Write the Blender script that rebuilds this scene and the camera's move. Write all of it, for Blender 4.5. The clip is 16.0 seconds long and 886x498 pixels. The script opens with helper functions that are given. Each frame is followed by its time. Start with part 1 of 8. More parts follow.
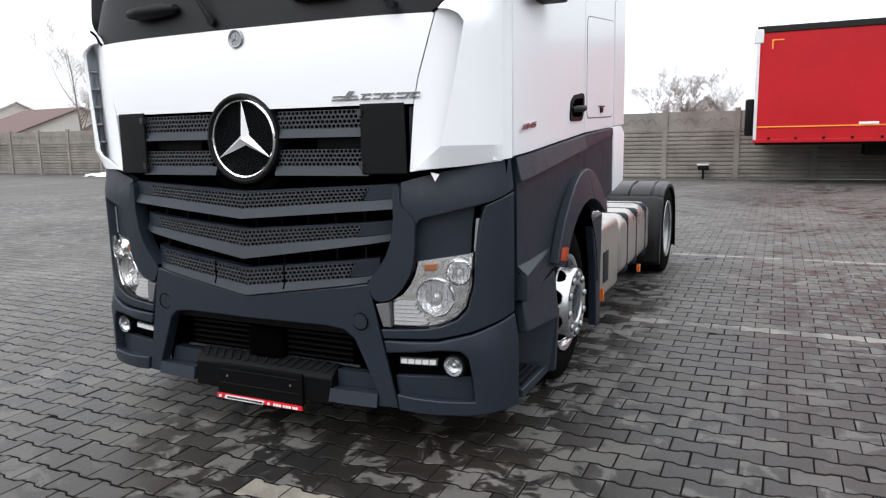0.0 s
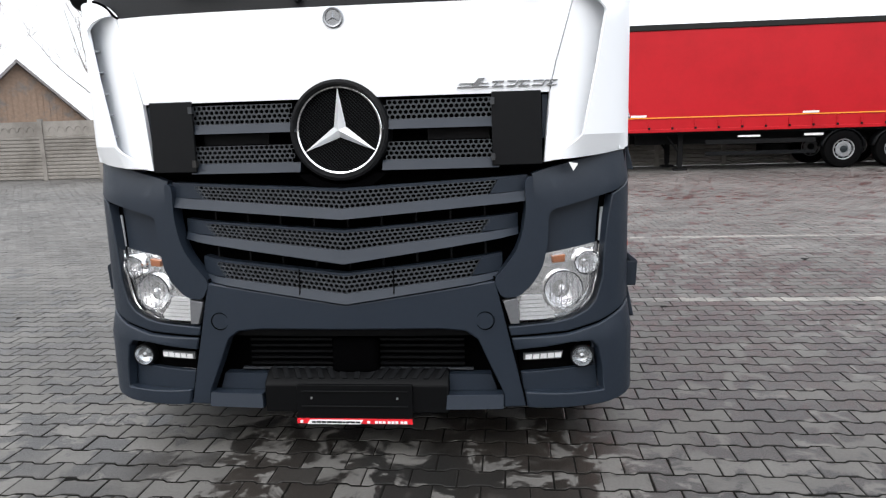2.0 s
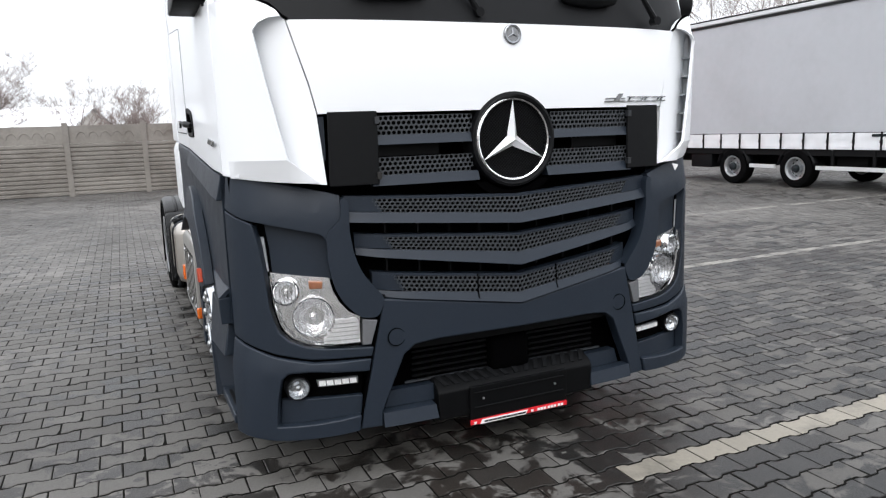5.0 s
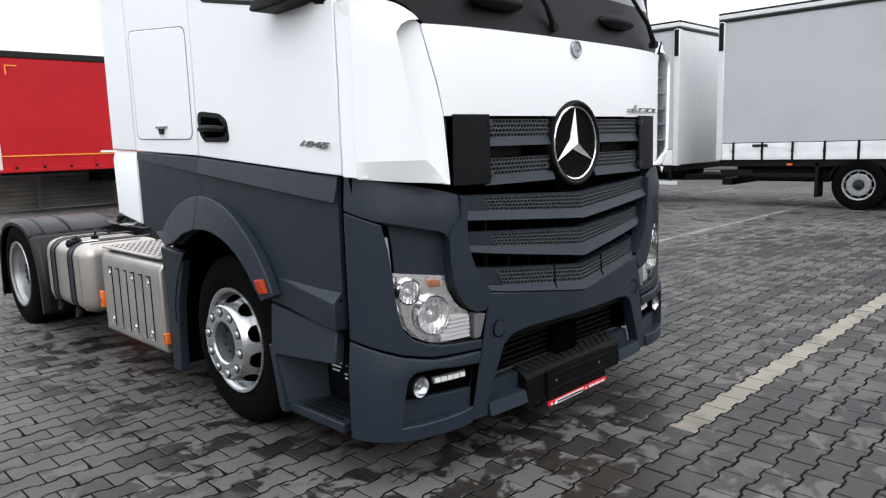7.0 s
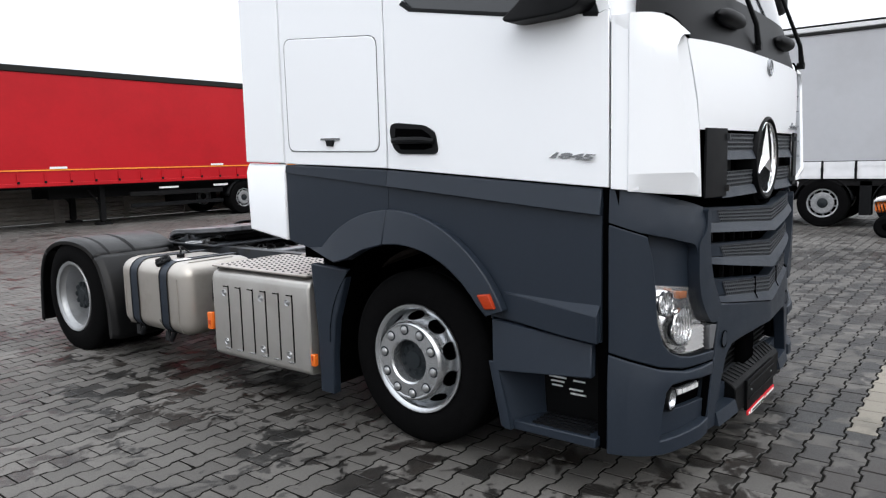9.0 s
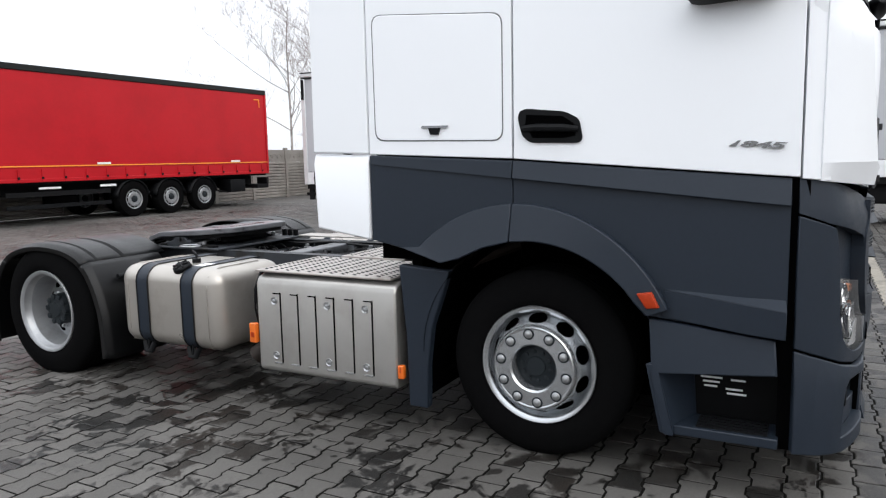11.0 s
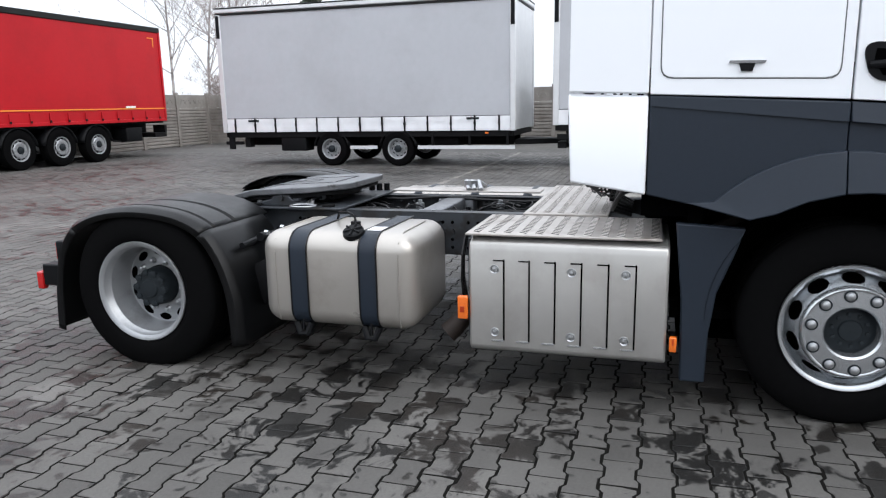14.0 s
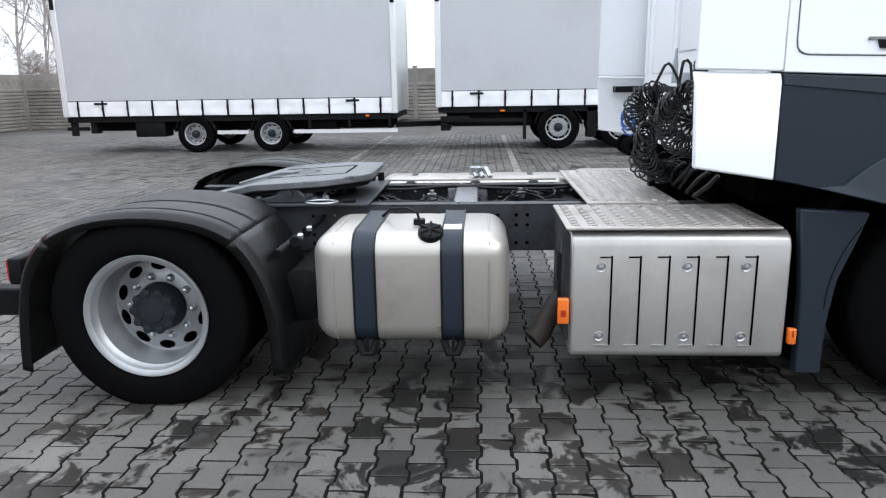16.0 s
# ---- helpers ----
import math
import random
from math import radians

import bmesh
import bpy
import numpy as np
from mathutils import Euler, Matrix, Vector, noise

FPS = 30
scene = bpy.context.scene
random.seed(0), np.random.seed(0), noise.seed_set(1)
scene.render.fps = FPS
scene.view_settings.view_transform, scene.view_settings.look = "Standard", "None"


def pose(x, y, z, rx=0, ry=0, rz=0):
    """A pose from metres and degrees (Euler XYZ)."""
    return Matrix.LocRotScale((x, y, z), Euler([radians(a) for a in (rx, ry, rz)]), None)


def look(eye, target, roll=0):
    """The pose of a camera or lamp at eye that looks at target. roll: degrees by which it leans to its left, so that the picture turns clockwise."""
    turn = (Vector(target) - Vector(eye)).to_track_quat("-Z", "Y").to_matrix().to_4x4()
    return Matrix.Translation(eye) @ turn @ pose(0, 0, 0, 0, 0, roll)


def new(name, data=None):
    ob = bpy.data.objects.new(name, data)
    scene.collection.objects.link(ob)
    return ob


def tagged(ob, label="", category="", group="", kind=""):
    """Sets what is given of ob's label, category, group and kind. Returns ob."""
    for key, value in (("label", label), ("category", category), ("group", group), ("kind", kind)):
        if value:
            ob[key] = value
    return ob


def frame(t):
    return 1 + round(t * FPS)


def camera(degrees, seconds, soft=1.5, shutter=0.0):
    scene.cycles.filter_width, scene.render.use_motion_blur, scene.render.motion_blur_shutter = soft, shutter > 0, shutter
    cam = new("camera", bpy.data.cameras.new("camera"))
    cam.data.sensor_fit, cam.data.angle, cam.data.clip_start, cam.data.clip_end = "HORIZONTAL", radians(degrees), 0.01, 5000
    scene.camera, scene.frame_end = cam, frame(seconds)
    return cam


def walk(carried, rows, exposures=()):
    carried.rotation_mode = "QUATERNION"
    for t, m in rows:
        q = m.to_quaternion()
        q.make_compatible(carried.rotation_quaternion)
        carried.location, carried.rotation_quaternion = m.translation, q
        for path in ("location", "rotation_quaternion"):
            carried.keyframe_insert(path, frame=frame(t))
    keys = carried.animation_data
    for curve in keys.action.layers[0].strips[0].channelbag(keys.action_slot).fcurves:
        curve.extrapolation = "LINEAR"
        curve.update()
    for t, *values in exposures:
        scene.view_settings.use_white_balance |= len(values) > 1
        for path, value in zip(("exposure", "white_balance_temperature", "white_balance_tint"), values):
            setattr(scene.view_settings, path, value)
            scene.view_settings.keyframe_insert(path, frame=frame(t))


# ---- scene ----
cam = camera(63.8, 16.0, 1.25)
PATH = [
    (0, (-0.009, -0.035, 1.455), (-0.849, 1.752, 1.138), -1.2),
    (0.5, (-0.35, -0.135, 1.439), (-1.029, 1.718, 1.115), -1.4),
    (1, (-0.749, -0.184, 1.454), (-1.308, 1.708, 1.126), -1.4),
    (1.5, (-1.162, -0.32, 1.46), (-1.527, 1.619, 1.138), -1.7),
    (2, (-1.556, -0.334, 1.464), (-1.752, 1.626, 1.121), -1.7),
    (2.5, (-1.983, -0.371, 1.46), (-1.97, 1.6, 1.121), -1.9),
    (3, (-2.362, -0.409, 1.482), (-2.188, 1.553, 1.133), -2.0),
    (3.5, (-2.788, -0.358, 1.493), (-2.454, 1.582, 1.138), -2.0),
    (4, (-3.202, -0.379, 1.515), (-2.675, 1.518, 1.165), -2.0),
    (4.5, (-3.586, -0.3, 1.505), (-2.902, 1.549, 1.168), -2.1),
    (4.7, (-3.693, -0.247, 1.509), (-2.965, 1.585, 1.174), -2.1),
    (6.8, (-5.16, 0.431, 1.475), (-3.811, 1.878, 1.182), -1.6),
    (7, (-5.261, 0.564, 1.476), (-3.864, 1.964, 1.181), -1.8),
    (7.5, (-5.546, 0.828, 1.483), (-4.067, 2.146, 1.208), -1.7),
    (8, (-5.803, 1.058, 1.5), (-4.276, 2.321, 1.226), -1.7),
    (8.5, (-6.0, 1.376, 1.485), (-4.457, 2.623, 1.231), -1.6),
    (9, (-6.182, 1.655, 1.482), (-4.621, 2.881, 1.235), -1.4),
    (9.2, (-6.259, 1.738, 1.456), (-4.682, 2.947, 1.224), -1.2),
    (11.3, (-6.607, 3.067, 1.451), (-4.831, 3.952, 1.197), -1.2),
    (11.5, (-6.615, 3.203, 1.444), (-4.83, 4.07, 1.192), -1.2),
    (12, (-6.685, 3.536, 1.431), (-4.866, 4.328, 1.183), -1.1),
    (12.5, (-6.731, 3.875, 1.401), (-4.888, 4.607, 1.139), -1.1),
    (13, (-6.73, 4.249, 1.352), (-4.894, 4.995, 1.081), -1.1),
    (13.5, (-6.818, 4.547, 1.388), (-4.966, 5.242, 1.093), -1.1),
    (14, (-6.798, 4.851, 1.463), (-4.921, 5.415, 1.062), -1.1),
    (14.5, (-6.742, 5.195, 1.499), (-4.849, 5.673, 1.067), -0.9),
    (15, (-6.713, 5.522, 1.509), (-4.792, 5.854, 1.063), -0.9),
    (15.5, (-6.612, 5.824, 1.474), (-4.675, 6.022, 1.016), -0.9),
    (15.7, (-6.599, 5.906, 1.471), (-4.659, 6.074, 1.015), -0.9),
    (16, (-6.539, 6.112, 1.463), (-4.594, 6.219, 1.008), -0.9),
]
# the clip's camera opens up a little and turns cooler as it passes the dark chassis
EXPOSURES = [(0, 0.17, 6330, 10), (1.0, 0.24, 6330, 10), (2.0, 0.40, 6330, 10), (3.0, 0.36, 6330, 10), (4.5, 0.25, 6325, 10), (6.8, 0.12, 6310, 10), (9, 0.06, 6300, 10), (12.5, 0.06, 6250, 10), (14.0, 0.16, 6100, 10), (15.0, 0.28, 6000, 8), (16.0, 0.32, 6000, 8)]
walk(cam, [(t, look(eye, target, roll)) for t, eye, target, roll in PATH], EXPOSURES)

# ---------------------------------------------------------------- light
world = bpy.data.worlds.new("overcast")
world.use_nodes = True
scene.world = world
wn, wl = world.node_tree.nodes, world.node_tree.links
sky = wn.new("ShaderNodeTexSky")
sky.sky_type = "NISHITA"
sky.sun_disc = False
sky.sun_elevation, sky.sun_rotation = radians(38), radians(200)
sky.air_density, sky.dust_density, sky.ozone_density = 1.0, 6.0, 1.0
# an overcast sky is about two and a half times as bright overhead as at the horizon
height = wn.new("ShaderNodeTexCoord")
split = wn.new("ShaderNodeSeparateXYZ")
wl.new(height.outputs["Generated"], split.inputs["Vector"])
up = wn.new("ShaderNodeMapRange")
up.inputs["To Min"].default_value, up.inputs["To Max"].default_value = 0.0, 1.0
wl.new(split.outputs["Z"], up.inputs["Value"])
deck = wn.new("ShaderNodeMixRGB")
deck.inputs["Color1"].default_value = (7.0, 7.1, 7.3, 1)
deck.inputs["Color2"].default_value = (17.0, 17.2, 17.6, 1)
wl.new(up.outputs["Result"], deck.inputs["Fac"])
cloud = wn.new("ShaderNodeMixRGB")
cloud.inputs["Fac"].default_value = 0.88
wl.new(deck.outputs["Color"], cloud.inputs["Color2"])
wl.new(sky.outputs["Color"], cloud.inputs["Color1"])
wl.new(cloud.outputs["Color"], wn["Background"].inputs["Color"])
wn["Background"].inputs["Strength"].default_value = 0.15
sun = new("sun", bpy.data.lights.new("sun", "SUN"))
sun.data.energy, sun.data.angle, sun.data.color = 0.8, radians(50), (1.0, 0.98, 0.95)
sun.matrix_world = look((-12, -14, 24), (0, 6, 0))
scene.view_settings.exposure = 0.0


# ---------------------------------------------------------------- materials
def mat(name, colour, rough=0.5, metal=0.0, noise_scale=0.0, amount=0.15, bump=0.0, bump_scale=200.0, coat=0.0, spec=0.5,
        rough_var=0.0, second=None, second_at=(0.5, 0.62), second_scale=1.5, per_object=0.0, per_island=0.0):
    """A surface with grain at a fine scale, stains at a broad one, and fine relief."""
    m = bpy.data.materials.new(name)
    m.use_nodes = True
    n, l = m.node_tree.nodes, m.node_tree.links
    b = n["Principled BSDF"]
    b.inputs["Roughness"].default_value, b.inputs["Metallic"].default_value = rough, metal
    b.inputs["Specular IOR Level"].default_value = spec
    b.inputs["Coat Weight"].default_value, b.inputs["Coat Roughness"].default_value = coat, 0.04
    b.inputs["Base Color"].default_value = (*colour, 1)
    if not (noise_scale or second or bump or per_object or per_island):
        return m
    co = n.new("ShaderNodeTexCoord")
    place = n.new("ShaderNodeNewGeometry")
    out = n.new("ShaderNodeRGB")
    out.outputs[0].default_value = (*colour, 1)
    socket = out.outputs[0]
    if second:
        big = n.new("ShaderNodeTexNoise")
        big.inputs["Scale"].default_value, big.inputs["Detail"].default_value = second_scale, 6
        big.inputs["Roughness"].default_value = 0.65
        l.new(place.outputs["Position"], big.inputs["Vector"])
        ramp = n.new("ShaderNodeMapRange")
        ramp.inputs["From Min"].default_value, ramp.inputs["From Max"].default_value = second_at
        l.new(big.outputs["Fac"], ramp.inputs["Value"])
        mix = n.new("ShaderNodeMixRGB")
        mix.inputs["Color2"].default_value = (*second, 1)
        l.new(socket, mix.inputs["Color1"])
        l.new(ramp.outputs["Result"], mix.inputs["Fac"])
        socket = mix.outputs["Color"]
    for amount_, source in ((per_object, "object"), (per_island, "island"), (amount if noise_scale else 0, "noise")):
        if not amount_:
            continue
        if source == "object":
            value = n.new("ShaderNodeObjectInfo").outputs["Random"]
        elif source == "island":
            value = place.outputs["Random Per Island"]
        else:
            fine = n.new("ShaderNodeTexNoise")
            fine.inputs["Scale"].default_value, fine.inputs["Detail"].default_value = noise_scale, 5
            l.new(place.outputs["Position"], fine.inputs["Vector"])
            value = fine.outputs["Fac"]
        scale = n.new("ShaderNodeMapRange")
        scale.inputs["To Min"].default_value, scale.inputs["To Max"].default_value = 1 - amount_, 1 + amount_
        l.new(value, scale.inputs["Value"])
        mul = n.new("ShaderNodeVectorMath")
        mul.operation = "SCALE"
        l.new(socket, mul.inputs[0])
        l.new(scale.outputs["Result"], mul.inputs["Scale"])
        socket = mul.outputs["Vector"]
    l.new(socket, b.inputs["Base Color"])
    if rough_var:
        rn = n.new("ShaderNodeTexNoise")
        rn.inputs["Scale"].default_value, rn.inputs["Detail"].default_value = max(noise_scale * 0.2, 2.0), 4
        l.new(place.outputs["Position"], rn.inputs["Vector"])
        rr = n.new("ShaderNodeMapRange")
        rr.inputs["To Min"].default_value, rr.inputs["To Max"].default_value = max(rough - rough_var, 0.02), min(rough + rough_var, 1)
        l.new(rn.outputs["Fac"], rr.inputs["Value"])
        l.new(rr.outputs["Result"], b.inputs["Roughness"])
    if bump:
        bn = n.new("ShaderNodeTexNoise")
        bn.inputs["Scale"].default_value, bn.inputs["Detail"].default_value = bump_scale, 3
        l.new(place.outputs["Position"], bn.inputs["Vector"])
        bp = n.new("ShaderNodeBump")
        bp.inputs["Strength"].default_value, bp.inputs["Distance"].default_value = bump, 0.004
        l.new(bn.outputs["Fac"], bp.inputs["Height"])
        l.new(bp.outputs["Normal"], b.inputs["Normal"])
    return m


WHITE = mat("white_paint", (0.83, 0.85, 0.875), 0.34, coat=0.25, spec=0.4, noise_scale=2, amount=0.012)
GREYPL = mat("slate_plastic", (0.0130, 0.0190, 0.0290), 0.46, noise_scale=60, amount=0.10, bump=0.12, bump_scale=900, rough_var=0.08, spec=0.3)
BLACKPL = mat("black_plastic", (0.0050, 0.0054, 0.0062), 0.52, noise_scale=50, amount=0.15, rough_var=0.1, spec=0.13)
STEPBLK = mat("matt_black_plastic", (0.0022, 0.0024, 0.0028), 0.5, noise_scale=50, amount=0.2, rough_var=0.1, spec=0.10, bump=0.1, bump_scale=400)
# near-black: shade of gaps and cavities put into the colour; also colours seals
BLACKSHADE = mat("shade_and_seal_black", (0.0015, 0.0015, 0.0017), 0.9, noise_scale=20, amount=0.2, spec=0.0)
RUBBER = mat("tyre_rubber", (0.0036, 0.0036, 0.0038), 0.85, noise_scale=40, amount=0.3, bump=0.2, bump_scale=300, spec=0.03)
CHROME = mat("chrome", (0.86, 0.87, 0.88), 0.07, 1.0, noise_scale=8, amount=0.02)
RIM = mat("silver_rim_paint", (0.58, 0.60, 0.62), 0.23, 0.88, noise_scale=12, amount=0.08, rough_var=0.08)
HUBLIGHT = mat("light_grey_plastic", (0.34, 0.36, 0.38), 0.5, noise_scale=30, amount=0.1)
SPOKE = mat("satin_chrome", (0.92, 0.93, 0.94), 0.38, 0.55, noise_scale=8, amount=0.03)
NUT = mat("zinc_nut", (0.42, 0.43, 0.44), 0.3, 0.8, noise_scale=80, amount=0.15)
HUB = mat("hub_grey", (0.014, 0.018, 0.021), 0.55, 0.0, spec=0.2, noise_scale=30, amount=0.2)
TANK = mat("painted_tank", (0.43, 0.405, 0.37), 0.32, 0.65, noise_scale=6, amount=0.06, rough_var=0.13, second=(0.36, 0.33, 0.29), second_scale=3.2, second_at=(0.50, 0.72))
COVER = mat("champagne_cover", (0.40, 0.39, 0.37), 0.32, 0.65, noise_scale=8, amount=0.07, rough_var=0.14, second=(0.33, 0.315, 0.295), second_scale=2.6, second_at=(0.48, 0.72))
TREAD = mat("tread_plate", (0.46, 0.43, 0.40), 0.46, 0.65, noise_scale=18, amount=0.16, second=(0.28, 0.24, 0.21), second_at=(0.52, 0.75), second_scale=5, rough_var=0.1)
STEEL = mat("chassis_paint", (0.030, 0.034, 0.040), 0.5, 0.1, noise_scale=20, amount=0.2, second=(0.016, 0.015, 0.014), second_scale=6, rough_var=0.1)
# near-black for undersides and low chassis parts
UNDERBLACK = mat("underside_black", (0.0075, 0.0075, 0.008), 0.7, noise_scale=12, amount=0.3, spec=0.1)
DULLRIM = mat("dull_grey_rim", (0.34, 0.35, 0.36), 0.4, 0.5, noise_scale=12, amount=0.12, rough_var=0.08)
DISH = mat("dished_rim_paint", (0.34, 0.35, 0.36), 0.33, 0.6, noise_scale=12, amount=0.1, second=(0.22, 0.22, 0.22), second_scale=5, second_at=(0.5, 0.75), rough_var=0.08)
GREASE = mat("coupling_plate", (0.16, 0.165, 0.175), 0.34, 0.5, noise_scale=14, amount=0.25, second=(0.05, 0.05, 0.052), second_scale=9, second_at=(0.52, 0.66), rough_var=0.12)
AMBER = mat("amber_lens", (0.70, 0.145, 0.015), 0.18, noise_scale=90, amount=0.1, coat=0.5)
AMBER_DIM = mat("amber_reflector", (0.34, 0.034, 0.008), 0.3, noise_scale=90, amount=0.3, spec=0.2)
REDLENS = mat("red_lens", (0.45, 0.01, 0.01), 0.2, noise_scale=90, amount=0.1, coat=0.4)
LAMP = mat("lamp_reflector", (0.92, 0.93, 0.95), 0.14, 0.75, noise_scale=55, amount=0.2, bump=0.8, bump_scale=85)
LAMPBED = mat("lamp_bed", (0.93, 0.94, 0.95), 0.10, 0.85, noise_scale=22, amount=0.4, bump=0.9, bump_scale=26)
LAMPEND = mat("satin_lamp_end", (0.16, 0.165, 0.175), 0.35, 0.4, noise_scale=60, amount=0.15)
INDICATOR = mat("indicator_lens", (0.40, 0.155, 0.075), 0.15, noise_scale=120, amount=0.35, coat=0.4)
MESHPL = mat("grille_mesh_plastic", (0.045, 0.050, 0.057), 0.42, noise_scale=60, amount=0.1, spec=0.4)
DAYLAMP = mat("daytime_lens", (0.88, 0.89, 0.90), 0.2, 0.0, noise_scale=140, amount=0.25, coat=0.5)
LENS = mat("lamp_lens_white", (0.46, 0.48, 0.50), 0.08, 0.85, noise_scale=120, amount=0.15, bump=0.3, bump_scale=140, coat=0.6)
BADGE = mat("badge_silver", (0.30, 0.31, 0.325), 0.2, 0.85, noise_scale=40, amount=0.1)
SIGNRED = mat("sign_red", (0.62, 0.015, 0.025), 0.4, noise_scale=30, amount=0.05)
SIGNWHITE = mat("sign_white", (0.80, 0.80, 0.80), 0.4, noise_scale=30, amount=0.05)
HOSE = mat("hose_black", (0.005, 0.005, 0.0055), 0.4, noise_scale=60, amount=0.2, spec=0.3)
BLUEHOSE = mat("hose_blue", (0.03, 0.10, 0.38), 0.4, noise_scale=60, amount=0.15)
WINGPL = mat("wing_plastic", (0.0022, 0.0024, 0.0028), 0.38, noise_scale=40, amount=0.2, rough_var=0.1, spec=0.26, bump=0.1, bump_scale=500)
WSGLASS = mat("tinted_glass", (0.030, 0.034, 0.038), 0.06, noise_scale=3, amount=0.08, coat=0.3)
SCREENBLACK = mat("windscreen_surround", (0.007, 0.0075, 0.0085), 0.5, noise_scale=20, amount=0.12, spec=0.14)
REDTARP = mat("red_tarpaulin", (0.43, 0.006, 0.012), 0.5, spec=0.25, noise_scale=9, amount=0.06, second=(0.36, 0.005, 0.010), second_scale=0.7, second_at=(0.45, 0.7), bump=0.2, bump_scale=5)
GREYTARP = mat("grey_tarpaulin", (0.44, 0.45, 0.475), 0.5, noise_scale=7, amount=0.04, second=(0.40, 0.405, 0.425), second_scale=0.6, second_at=(0.45, 0.7), bump=0.2, bump_scale=4)
WHITEALU = mat("white_aluminium", (0.66, 0.67, 0.68), 0.35, 0.25, noise_scale=5, amount=0.08)
SILVERBAND = mat("silver_tarp_hem", (0.80, 0.81, 0.83), 0.32, 0.1, noise_scale=4, amount=0.15, bump=0.6, bump_scale=9)
ORANGELINE = mat("orange_stripe", (0.85, 0.30, 0.03), 0.45, noise_scale=20, amount=0.1)
DARKTRIM = mat("dark_roof_rail", (0.014, 0.0145, 0.014), 0.5, noise_scale=15, amount=0.2, spec=0.15)
SEAM = mat("grey_seam", (0.10, 0.105, 0.11), 0.6, noise_scale=15, amount=0.2, spec=0.2)
CONCRETE = mat("fence_concrete", (0.225, 0.21, 0.19), 0.85, noise_scale=25, amount=0.18, second=(0.15, 0.135, 0.12), second_scale=1.2, second_at=(0.45, 0.7), bump=0.5, bump_scale=120, per_object=0.08)
CLEARLENS = bpy.data.materials.new("clear_lens")
CLEARLENS.use_nodes = True
cn, cl_ = CLEARLENS.node_tree.nodes, CLEARLENS.node_tree.links
cn.remove(cn["Principled BSDF"])
through_it, shine, blend_it, fres = cn.new("ShaderNodeBsdfTransparent"), cn.new("ShaderNodeBsdfGlossy"), cn.new("ShaderNodeMixShader"), cn.new("ShaderNodeFresnel")
shine.inputs["Roughness"].default_value = 0.03
fres.inputs["IOR"].default_value = 1.45
cl_.new(fres.outputs[0], blend_it.inputs[0])
cl_.new(through_it.outputs[0], blend_it.inputs[1])
cl_.new(shine.outputs[0], blend_it.inputs[2])
cl_.new(blend_it.outputs[0], cn["Material Output"].inputs["Surface"])


